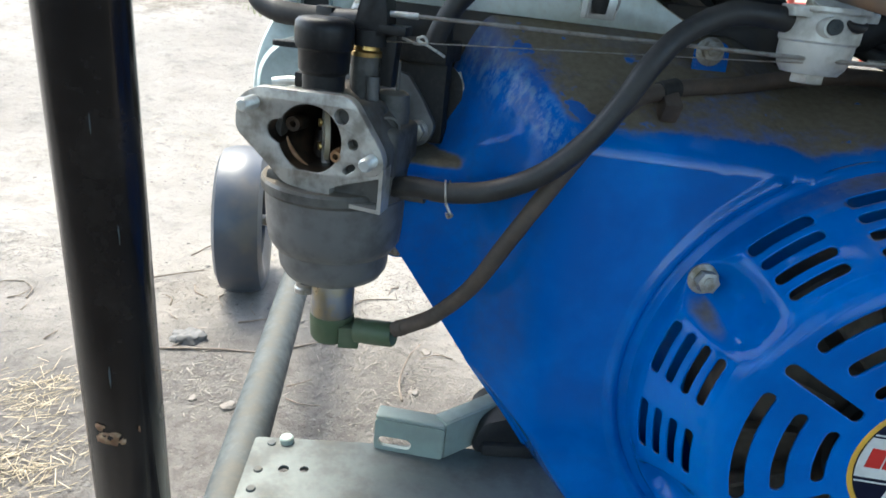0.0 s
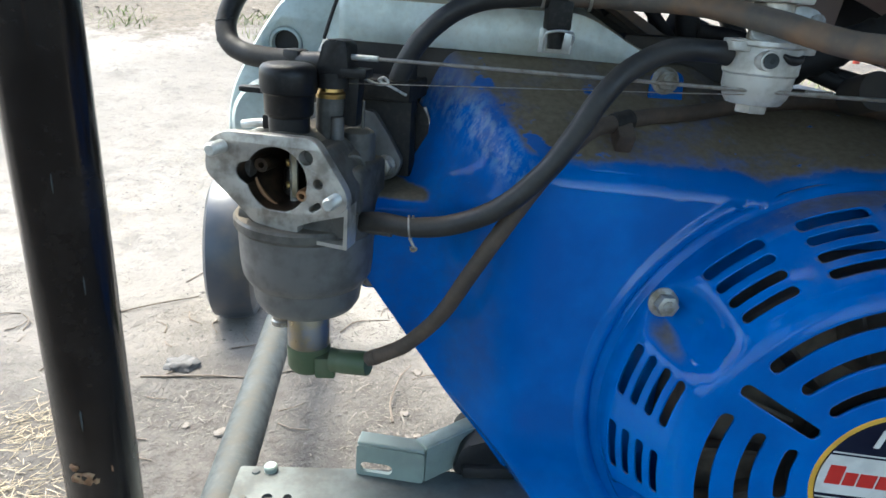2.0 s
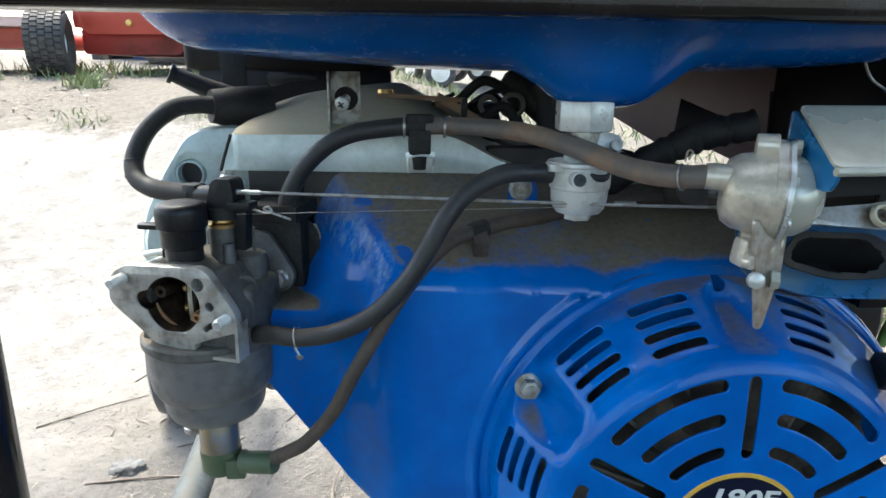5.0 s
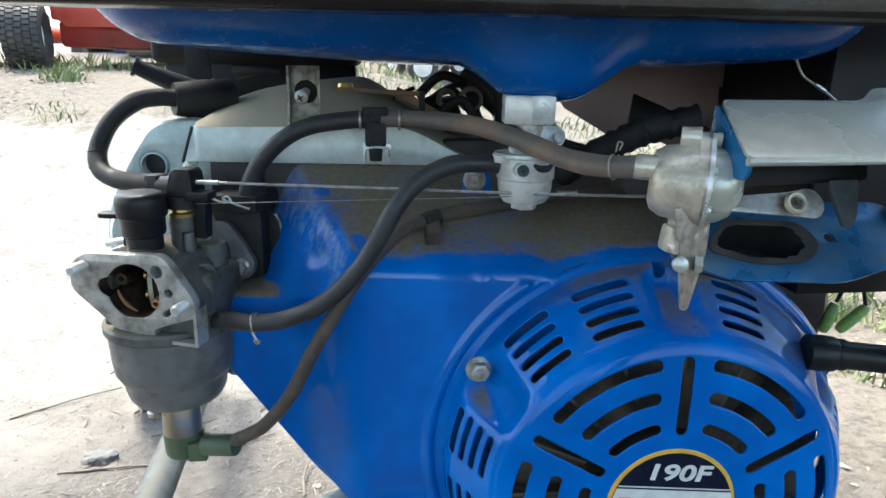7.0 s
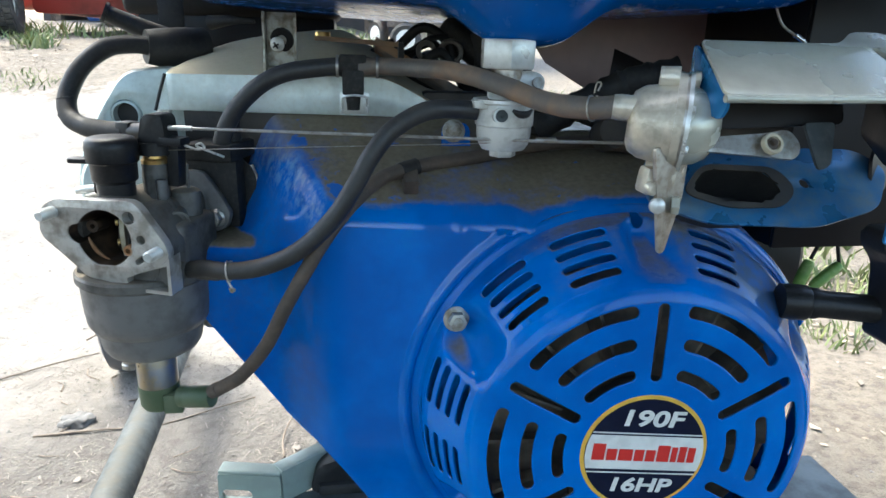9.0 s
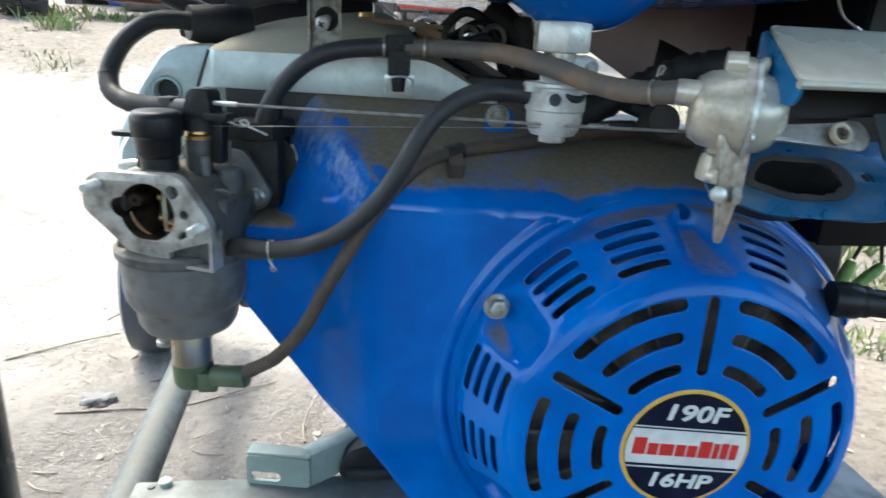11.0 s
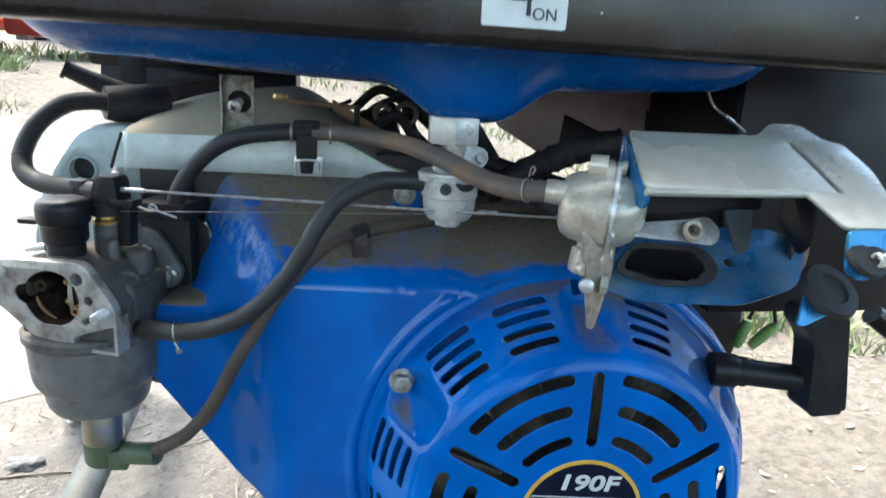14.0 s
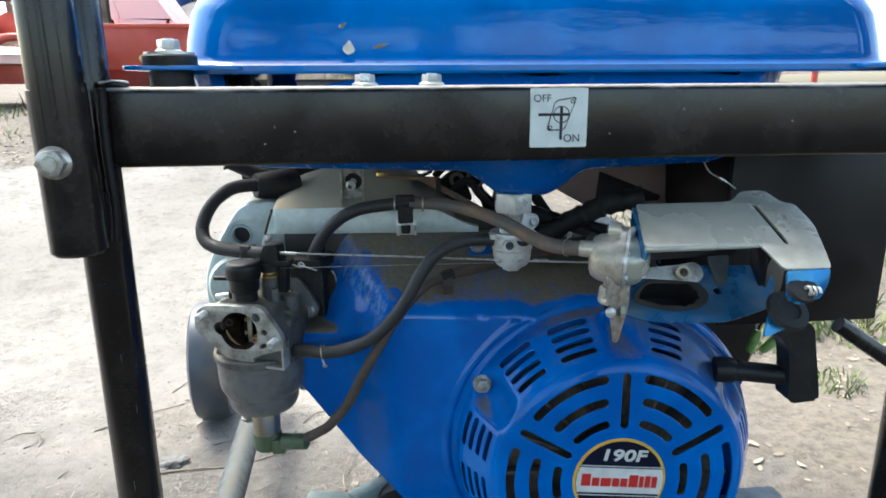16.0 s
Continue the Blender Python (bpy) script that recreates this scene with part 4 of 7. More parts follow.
prof = np.array([at_profile(TOTAL * j / NS) for j in range(NS + 1)])
ang = np.arange(NA) * 2 * math.pi / NA
R_, A_ = np.meshgrid(prof[:, 0], ang, indexing="ij")
Y_ = np.repeat(prof[:, 1][:, None], NA, 1)
cone_ = R_ > 0.1105
sd = slot_distance(R_, A_, cone_)
eps = 2e-5
gr = (slot_distance(R_ + eps, A_, cone_) - sd) / eps
ga = (slot_distance(R_, A_ + eps / R_, cone_) - sd) / eps
gl = gr * gr + ga * ga + 1e-9
face_sd = (sd[:-1] + sd[1:] + np.roll(sd, -1, 1)[:-1] + np.roll(sd, -1, 1)[1:]) / 4
keep = face_sd > 0
on_rim = np.zeros(sd.shape, bool)
for dj in (0, 1):
    for di in (0, 1):
        blk = np.zeros(sd.shape, bool)
        blk[dj:NS + dj] = ~keep
        on_rim |= np.roll(blk, di, 1)
kept_v = np.zeros(sd.shape, bool)
for dj in (0, 1):
    for di in (0, 1):
        blk = np.zeros(sd.shape, bool)
        blk[dj:NS + dj] = keep
        kept_v |= np.roll(blk, di, 1)
rim = on_rim & kept_v & (np.abs(sd) < 0.0015)
R2 = np.where(rim, R_ - sd * gr / gl, R_)
A2 = np.where(rim, A_ - sd * ga / gl / R_, A_)
R2 = np.clip(R2, R_ - 0.0011, R_ + 0.0011)
Y2 = np.where(rim, np.interp(R2, prof[:, 0], prof[:, 1]), Y_)
# bolt scallops pressed into the cone
for a, width in NOTCHES:
    da = (A2 - radians(a) + math.pi) % (2 * math.pi) - math.pi
    across = 0.5 + 0.5 * np.cos(math.pi * np.clip(np.abs(da) * 0.12 / (width * 0.5) * 1.25 - 0.25, 0, 1))
    depth = np.clip((R2 - 0.1075) / 0.020, 0, 1)
    depth = depth * depth * (3 - 2 * depth)
    target = 0.0905
    push = np.clip(target - Y2, 0, 1) * across * depth
    Y2 = Y2 + push * 0.92
vx, vz = RC.x + R2 * np.cos(A2), RC.z + R2 * np.sin(A2)
verts = np.stack([vx, Y2, vz], -1).reshape(-1, 3)
jj, ii = np.nonzero(keep)
i2 = (ii + 1) % NA
quads = np.stack([jj * NA + ii, jj * NA + i2, (jj + 1) * NA + i2, (jj + 1) * NA + ii], -1)
used = np.unique(quads)
remap = np.zeros(len(verts), int)
remap[used] = np.arange(len(used))
me = bpy.data.meshes.new("louvred_cover")
me.from_pydata(verts[used].tolist(), [], remap[quads].tolist())
me.update()
cover = link_mesh("louvred_cover", me, "cover_blue", recoil, "blue pressed-steel cover with cooling slots", angle=60)
so = cover.modifiers.new("sheet", "SOLIDIFY")
so.thickness, so.offset = 0.0015, -1
part("hub_plate", lathe([(0, -0.0250), (0.0435, -0.0252), (0.0435, -0.0285), (0, -0.0285)], Matrix.Translation((RC.x, 0.0070, RC.z)) @ pose(0, 0, 0, 90, 0, 0), 48), "tank_blue", recoil)
# things seen through the slots
part("starter_pulley", lathe([(0, -0.088), (0.03, -0.088), (0.034, -0.042), (0.046, -0.040), (0.046, -0.034), (0, -0.034)], Matrix.Translation((RC.x, 0.0070, RC.z)) @ pose(0, 0, 0, 90, 0, 0), 40), "engine", recoil)
part("flywheel_fan", lathe([(0, -0.098), (0.1035, -0.098), (0.1035, -0.060), (0.095, -0.052), (0.05, -0.050), (0, -0.050)], Matrix.Translation((RC.x, 0.0070, RC.z)) @ pose(0, 0, 0, 90, 0, 0), 64), "flywheel", recoil, "rusty flywheel behind the slots")
for i in range(16):
    a = 2 * math.pi * i / 16
    part("fan_blade", box((0.042, 0.018, 0.0025), Matrix.Translation((RC.x + 0.078 * math.cos(a), 0.051, RC.z + 0.078 * math.sin(a))) @ Matrix.Rotation(-a, 4, "Y") @ pose(0, 0, 0, 20, 0, 0), 0.0006), "flywheel", recoil)
for a in (149.5, 270):
    c = Vector((RC.x + 0.1335 * math.cos(radians(a)), 0.0868, RC.z + 0.1335 * math.sin(radians(a))))
    part("bolt", hex_bolt(along(c, (0.05, -1, 0.1)), 0.0108, 0.0080, 0.0086), "old_bolt", recoil, "weathered steel flange bolt")
for cx, cz, s_ in ((0.3985, 0.3305, 0.0012), (0.4000, 0.3285, 0.0007), (0.3390, 0.3140, 0.0007), (0.4370, 0.2260, 0.0008)):
    part("paint_chip", prism([(s_, 0), (0.3 * s_, 0.7 * s_), (-s_, 0.4 * s_), (-0.5 * s_, -0.6 * s_)], 0.0003, facing(cx, 0.0340, cz)), "zinc", recoil)
# badge
BADGE = TURN @ facing(RC.x - 0.0012, 0.0320, RC.z + 0.0006) @ Matrix.Rotation(radians(-4), 4, "Z")
badge = thing("engine_badge", "round navy and white engine badge with a gold rim", "badge", BADGE)
part("rim_disc", lathe([(0, 0), (0.0408, 0), (0.0410, 0.0006), (0.0404, 0.0016), (0.0375, 0.0018), (0, 0.0018)], None, 72), "gold", badge, "gold rim")
part("navy_disc", lathe([(0, 0.0016), (0.0380, 0.0016), (0.0379, 0.0024), (0, 0.0026)], None, 72), "navy", badge)


def disc_band(r, y0, y1, seg=40):
    a = [math.asin(max(-1, min(1, y / r))) for y in (y0, y1)]
    right = [(r * math.cos(a[0] + (a[1] - a[0]) * i / seg), r * math.sin(a[0] + (a[1] - a[0]) * i / seg)) for i in range(seg + 1)]
    return right + [(-x, y) for x, y in right[::-1]]


part("white_band", prism(disc_band(0.0378, -0.0115, 0.0125), 0.0005, pose(0, 0, 0.0023)), "white_foil", badge, "white band")
for y0, y1 in ((0.0138, 0.0146), (-0.0144, -0.0136)):
    part("white_line", prism(disc_band(0.0378, y0, y1, 6), 0.0004, pose(0, 0, 0.0024)), "white_foil", badge)
part("lettering", words("190F", 0.0150, pose(0, 0.0245, 0.0029), 0.0002, 0.12, 0.0004, 1.36), "white_foil", badge, "embossed white 190F")
part("lettering", words("16HP", 0.0136, pose(0, -0.0232, 0.0029), 0.0002, 0.12, 0.0004, 1.36), "white_foil", badge, "embossed white 16HP")
# the maker's name as plain red bars
xw = -0.0335
for w, h in ((0.0080, 0.0115), (0.0064, 0.0080), (0.0088, 0.0080), (0.0060, 0.0080), (0.0060, 0.0080), (0.0078, 0.0115), (0.0036, 0.0105), (0.0046, 0.0110), (0.0046, 0.0105)):
    part("name_bar", box((w, h, 0.0004), pose(xw + w / 2, -0.0050 + h / 2, 0.0030)), "red_ink", badge)
    xw += w + 0.0013
# pull handle and its guide
part("rope_guide", lathe([(0, -0.006), (0.0108, -0.006), (0.0112, 0.0015), (0.0110, 0.009), (0.0100, 0.0105), (0, 0.0105)], along((0.4670, 0.0525, 0.3375), (1, -0.20, -0.02)), 26), "plastic", recoil, "black rope guide")
part("rope_sleeve", lathe([(0, 0), (0.0098, 0), (0.0098, 0.004), (0.0086, 0.006), (0.0086, 0.040), (0.0092, 0.046), (0, 0.046)], along((0.4780, 0.0500, 0.3375), (1, -0.40, 0.03)), 24), "plastic", recoil)
grip = rounded([(-0.0150, 0.0385), (0.0085, 0.0395), (0.0150, 0.0340), (0.0265, -0.0260), (0.0255, -0.0305), (0.0045, -0.0325), (0.0005, -0.0290), (-0.0005, -0.0110), (-0.0040, 0.0160), (-0.0140, 0.0280)], [0.004, 0.004, 0.005, 0.003, 0.003, 0.003, 0.003, 0.003, 0.006, 0.004])
part("pull_handle", prism(grip, 0.020, facing(0.5100, 0.042, 0.3520), 0.0028, seg=3), "plastic", recoil, "black moulded T-shaped pull handle")

# ---- carburettor ----
CARB = Matrix.Translation((0.0481, 0.1106, 0.3717)) @ pose(0, 0, 0, 0, 0, -16.5)
carb = thing("carburetor", "dusty cast-alloy carburettor with open throat, grey float bowl and black cap", "carburetor", CARB)


def cface(x, y, z):
    return pose(x, y, z, 90, 0, 0)


FL = rounded([(-0.0462, 0.0040), (-0.0430, 0.0128), (-0.0335, 0.0182), (-0.0080, 0.0186), (0.0155, 0.0192), (0.0205, 0.0162), (0.0362, -0.0070), (0.0378, -0.0145), (0.0340, -0.0192), (0.0160, -0.0245), (0.0082, -0.0282), (0.0082, -0.0384), (0.0040, -0.0376), (-0.0010, -0.0340), (-0.0185, -0.0315), (-0.0280, -0.0222), (-0.0465, -0.0060)], 0.004, 4)
BC, BR = Vector((-0.0040, -0.0055)), 0.0180
bore_loop = []
for i in range(72):
    a = 2 * math.pi * i / 72
    d = Vector((math.cos(a), math.sin(a)))
    r = BR
    if d.y < -0.55:
        r = min(r, 0.0168 / max(0.55, -d.y * 0.98))
    for lobe, lr in ((Vector((-0.0178, 0.0022)), 0.0060),):
        b_, c_ = d.dot(lobe), lobe.dot(lobe) - lr * lr
        disc = b_ * b_ - c_
        if disc > 0:
            r = max(r, b_ + math.sqrt(disc))
    bore_loop.append((BC.x + r * d.x, BC.y + r * d.y))
fl = cut_plate([FL, bore_loop, ring_pts(0.0136, 0.0086, 0.0040, 20), ring_pts(0.0204, -0.0048, 0.0028, 16), capsule(0.0186, -0.0180, 0.0078, 0.0018, radians(35))], 0.0072, 0.0005)
part("air_flange", merge(fl, cface(0, 0.0072, 0), None), "machined", carb, "pale machined alloy flange")
# tapered throat
throat = bmesh.new()
depths = [0.001, 0.012, 0.026, 0.040, 0.066]
scales = [0.99, 0.97, 0.90, 0.84, 0.86]
rings = []
for dpt, s in zip(depths, scales):
    ring = [(BC.x + (x - BC.x) * s, dpt, BC.y + (z - BC.y) * s) if dpt < 0.02 else (BC.x + BR * s * math.cos(2 * math.pi * i / 72), dpt, BC.y + BR * s * math.sin(2 * math.pi * i / 72)) for i, (x, z) in enumerate(bore_loop)]
    rings.append(ring)
part("throat", loft(rings, False, True), "bore", carb, "brown-stained throat")
lip = [(BC.x + 0.0172 * math.cos(radians(a)), 0.0095, BC.y + 0.0172 * math.sin(radians(a))) for a in range(190, 262, 8)]
part("venturi_lip", tube(lip, lambda t: 0.0005 + 0.0010 * math.sin(math.pi * t), 10), "copper", carb, "copper-brown stained lip")
part("choke_shaft", lathe([(0, -0.022), (0.0024, -0.020), (0.0024, 0.020), (0, 0.020)], pose(BC.x + 0.0012, 0.0195, BC.y), 14), "machined", carb)
part("choke_plate", lathe([(0, -0.0013), (0.0150, -0.0013), (0.0150, 0.0013), (0, 0.0013)], pose(BC.x + 0.0002, 0.021, BC.y, 0, 0, 28) @ pose(0, 0, 0, 0, 90, 0), 40), "bush", carb, "stained steel choke butterfly turned edge-on")
for dz in (-0.0065, 0.0065):
    part("screw", lathe([(0, 0), (0.0022, 0), (0.0020, 0.0014), (0, 0.0018)], along((BC.x + 0.0002, 0.0150, BC.y + dz), (-1, -0.8, 0)), 14), "brass", carb)
part("jet_boss", lathe([(0.0016, 0), (0.0034, 0), (0.0035, 0.016), (0.0030, 0.0175), (0.0016, 0.0175)], cface(0.0110, 0.0175, -0.0125), 20), "copper", carb, "brass air jet")
part("jet_tube", lathe([(0.0018, 0), (0.0044, 0), (0.0040, 0.012), (0.0018, 0.012)], cface(-0.0180, 0.022, -0.0012), 20), "bore", carb)
part("jet_tower", lathe([(0, 0), (0.006, 0), (0.0045, 0.016), (0, 0.016)], pose(-0.009, 0.03, -0.022), 18), "bore", carb)
# gusset at the flange's lower corner
gus = cut_plate([rounded([(0.0066, -0.0285), (0.0066, -0.0384), (0.0372, -0.0398), (0.0374, -0.0150), (0.0340, -0.0190), (0.0160, -0.0245)], 0.0008, 3), rounded([(0.0082, -0.0300), (0.0082, -0.0362), (0.0350, -0.0376), (0.0354, -0.0205), (0.0330, -0.0212), (0.0175, -0.0262)], 0.0006, 3)], 0.0130)
part("corner_gusset", merge(gus, cface(0, 0.0132, 0), None), "machined", carb)
part("gusset_web", box((0.030, 0.003, 0.016), pose(0.0225, 0.0145, -0.0290, 0, 6, 0), 0.0005), "carb", carb)
part("gusset_shelf", box((0.0150, 0.0050, 0.0020), pose(0.0165, 0.0105, -0.0325, 0, 3, 0), 0.0004), "carb", carb)
# studs
for sx, sz, ln in ((-0.0350, 0.0098, 0.0128), (0.0312, -0.0115, 0.0118)):
    part("stud", stud(cface(sx, 0.002, sz), 0.0037, ln + 0.002), "zinc", carb, "bright threaded steel stud", angle=15)
part("stud_shank", tube([(-0.0350, 0.007, 0.0098), (-0.0350, 0.04, 0.0098), (-0.0350, 0.078, 0.0098)], 0.0032, 12), "zinc", carb)
part("stud_shank", tube([(0.0312, 0.007, -0.0115), (0.0312, 0.04, -0.0115), (0.0312, 0.078, -0.0115)], 0.0032, 12), "zinc", carb)
# body casting
bm = bmesh.new()
merge(cut_plate([rounded([(-0.029, -0.034), (0.026, -0.034), (0.026, 0.013), (-0.029, 0.013)], 0.010), [(BC.x + (x - BC.x) * 1.02, BC.y + (z - BC.y) * 1.02) for x, z in bore_loop]], 0.066), cface(0, 0.0730, 0), bm)
box((0.022, 0.046, 0.040), pose(0.0258, 0.043, -0.0200), 0.006, bm, 3)
lathe([(0.0202, 0.0085), (0.0245, 0.0085), (0.0235, 0.075), (0.0202, 0.075)], pose(BC.x, 0, BC.y, -90, 0, 0), 36, bm)
box((0.066, 0.060, 0.012), pose(-0.002, 0.040, -0.0335), 0.004, bm, 2)
# sloping web from the flange down to the side wall
prism(rounded([(0.014, 0.012), (0.021, 0.014), (0.036, -0.008), (0.036, -0.036), (0.014, -0.036)], 0.003), 0.026, cface(0, 0.0335, 0), 0.003, bm)
part("body_casting", bm, "carb", carb, "dust-coated cast body")
part("pump_barrel", lathe([(0, -0.012), (0.0100, -0.012), (0.0100, 0.0120), (0.0092, 0.0155), (0.0066, 0.0172), (0, 0.0176)], pose(0.0238, 0.0500, 0), 30), "carb", carb)
part("pin", lathe([(0, 0.016), (0.0012, 0.016), (0.0012, 0.0335), (0, 0.0340)], pose(0.0262, 0.0500, 0), 10), "carb", carb)
part("vent_pipe", lathe([(0, 0.004), (0.0062, 0.004), (0.0060, 0.0098), (0.0050, 0.0116), (0.0037, 0.0126), (0.0037, 0.0250), (0.0032, 0.0258), (0, 0.0258)], pose(0.0172, 0.0340, 0), 20), "bowl", carb)
boss_axis = (0.50, -0.80, -0.18)
part("mixture_boss", lathe([(0, -0.010), (0.0062, -0.010), (0.0070, 0.004), (0.0073, 0.0062), (0.0060, 0.0066), (0.0052, 0.0040), (0, 0.0036)], along((0.0255, 0.0345, 0.0006), boss_axis), 26), "carb", carb, "cast boss with a sunk end")
part("boss_bridge", tube([(0.0175, 0.0340, 0.0090), (0.0215, 0.0335, 0.0055), (0.0262, 0.0330, -0.0030), (0.0290, 0.0330, -0.0140)], lambda t: 0.0058 - 0.0020 * t, 12), "carb", carb)
# float bowl
BX, BY = -0.0030, 0.037
part("bowl_rim", lathe([(0, -0.0335), (0.0420, -0.0335), (0.0432, -0.0350), (0.0432, -0.0395), (0.0415, -0.0415), (0, -0.0415)], pose(BX, BY, 0), 56), "carb", carb)
part("float_bowl", lathe([(0, -0.041), (0.0410, -0.041), (0.0408, -0.046), (0.0402, -0.062), (0.0392, -0.070), (0.0362, -0.0755), (0.0340, -0.0765), (0.0334, -0.0785), (0.0332, -0.084), (0.0322, -0.0890), (0.0295, -0.0935), (0.0240, -0.0965), (0.0180, -0.0975), (0, -0.0975)], pose(BX, BY, 0), 64), "bowl", carb, "smooth grey float bowl")
part("solenoid", lathe([(0, -0.097), (0.0128, -0.097), (0.0135, -0.0985), (0.0135, -0.124), (0, -0.124)], pose(-0.002, 0.035, 0), 36), "solenoid", carb, "brassy steel cut-off solenoid")
part("drain_plug", lathe([(0, -0.094), (0.0078, -0.094), (0.0078, -0.1035), (0.0062, -0.1045), (0.0062, -0.1075), (0.0070, -0.1085), (0.0070, -0.1115), (0.0050, -0.1125), (0, -0.1125)], pose(-0.0200, 0.034, 0), 20), "steel", carb, "small brassy drain screw")
part("bowl_stem", lathe([(0, -0.094), (0.0085, -0.094), (0.0080, -0.104), (0, -0.104)], pose(-0.018, 0.034, 0), 20), "bowl", carb)
bm = bmesh.new()
lathe([(0, -0.1225), (0.0138, -0.1225), (0.0140, -0.1245), (0.0134, -0.1380), (0.0118, -0.1405), (0, -0.1405)], pose(-0.002, 0.035, 0), 36, bm)
box((0.013, 0.016, 0.0145), pose(0.0115, 0.032, -0.1335, 0, 0, 16), 0.0015, bm)
lathe([(0, 0), (0.0076, 0), (0.0076, 0.006), (0, 0.006)], along((0.0170, 0.030, -0.1295), (1, -0.05, 0.14)), 22, bm)
part("elbow", bm, "green", carb, "green plastic solenoid elbow")
part("elbow_ring", lathe([(0, 0), (0.0070, 0), (0.0070, 0.0024), (0, 0.0024)], along((0.0205, 0.0299, -0.1291), (1, -0.05, 0.14)), 22), "rubber", carb)
part("elbow_sleeve", lathe([(0, 0), (0.0074, 0), (0.0078, 0.001), (0.0078, 0.019), (0.0073, 0.020), (0, 0.020)], along((0.0218, 0.0298, -0.1289), (1, -0.05, 0.14)), 26), "green", carb, "green hose sleeve")
# black cap
CX = -0.0064
part("cap", lathe([(0, 0.0110), (0.0112, 0.0110), (0.0114, 0.0252), (0.0119, 0.0258), (0.0130, 0.0266), (0.0134, 0.0278), (0.0136, 0.0372), (0.0142, 0.0380), (0.0151, 0.0386), (0.0154, 0.0410), (0.0156, 0.0478), (0.0151, 0.0512), (0.0136, 0.0531), (0.0112, 0.0539), (0, 0.0543)], pose(CX, 0.022, 0), 48), "plastic", carb, "black moulded plastic cap")
part("cap_tab", prism(rounded([(-0.0270, -0.004), (-0.008, -0.0065), (-0.008, 0.0065), (-0.0270, 0.004)], 0.003), 0.0028, pose(CX, 0.022, 0.0375, 0, 0, 12), 0.0005), "plastic", carb)
# throttle post with its lever
part("throttle_post", lathe([(0, 0.012), (0.0082, 0.012), (0.0080, 0.0345), (0.0076, 0.0355), (0, 0.0355)], pose(0.0100, 0.040, 0), 26), "carb", carb)
part("brass_collar", lathe([(0, 0.0352), (0.0084, 0.0352), (0.0086, 0.0375), (0.0072, 0.0388), (0.0070, 0.0418), (0, 0.0418)], pose(0.0105, 0.040, 0), 26), "brass", carb, "brass throttle collar")
bm = bmesh.new()
lathe([(0, 0.0410), (0.0102, 0.0410), (0.0102, 0.0490), (0, 0.0490)], pose(0.0115, 0.040, 0), 26, bm)
prism(rounded([(-0.010, 0.0), (0.010, 0.0), (0.0085, 0.020), (-0.0045, 0.020)], 0.003), 0.016, cface(0.0140, 0.048, 0.047), 0.0015, bm)
box((0.015, 0.012, 0.005), pose(0.0270, 0.037, 0.0505), 0.001, bm)
part("throttle_lever", bm, "plastic", carb, "black plastic throttle lever")
part("lever_arm", box((0.008, 0.010, 0.030), pose(0.0230, 0.044, 0.0350, 0, 4, 0), 0.0015), "plastic", carb)
part("idle_screw", tube([(-0.040, 0.030, 0.016), (-0.030, 0.030, 0.018), (-0.015, 0.030, 0.019)], 0.0024, 10), "zinc", carb)
part("screw_boss", box((0.009, 0.010, 0.008), pose(-0.022, 0.032, 0.0195, 0, 0, 10), 0.001), "plastic", carb)
part("fuel_inlet", lathe([(0, 0), (0.0085, 0), (0.0075, 0.006), (0.0048, 0.008), (0.0048, 0.022), (0, 0.022)], along((0.0310, 0.030, -0.0345), (1, 0.02, 0.0)), 20), "carb", carb)
RF = rounded([(-0.020, -0.020), (0.0285, -0.0198), (0.0405, -0.0155), (0.0446, -0.0045), (0.0360, 0.0097), (0.0252, 0.0246), (0.0165, 0.0246), (-0.020, 0.025)], 0.004)
part("rear_flange", merge(cut_plate([RF, ring_pts(0.0345, -0.0078, 0.0030, 12)], 0.0055, 0.0005), cface(0, 0.0760, 0), None), "bowl", carb, "grey cast rear flange")
part("flange_nut", hex_bolt(cface(0.0345, 0.0700, -0.0078), 0.0095, 0.006, 0.0065), "steel", carb)

# insulator and inlet pipe behind the carburettor
inlet = thing("inlet_manifold", "dusty black insulator block and inlet pipe behind the carburettor", "manifold", CARB)
bm = bmesh.new()
box((0.066, 0.014, 0.058), pose(0.0140, 0.0860, 0.012), 0.003, bm)
box((0.036, 0.040, 0.012), pose(0.030, 0.0900, 0.0375), 0.002, bm)
part("insulator", bm, "insulator", inlet, "black moulded insulator")
part("heat_shield", prism(rounded([(-0.030, -0.026), (0.034, -0.0195), (0.0550, -0.004), (0.054, 0.024), (0.040, 0.034), (-0.03, 0.03)], 0.010), 0.0016, cface(0.0, 0.0945, 0.0), 0.0004), "insulator", inlet)
part("inlet_pipe", tube([(0.006, 0.080, 0.004), (0.020, 0.112, 0.006), (0.046, 0.138, 0.010), (0.070, 0.165, 0.012)], 0.022, 24), "insulator", inlet)
part("gasket_edge", tube([(0.014, 0.0955, -0.0245), (0.034, 0.0962, -0.0195), (0.0480, 0.0967, -0.0105), (0.0545, 0.0970, 0.0010), (0.0555, 0.0970, 0.0100), (0.0500, 0.0967, 0.026)], 0.0016, 8), "steel", inlet)
part("vacuum_spigot", lathe([(0, 0), (0.0062, 0), (0.0055, 0.016), (0, 0.016)], pose(0.0390, 0.0930, 0.0420), 16), "insulator", inlet)

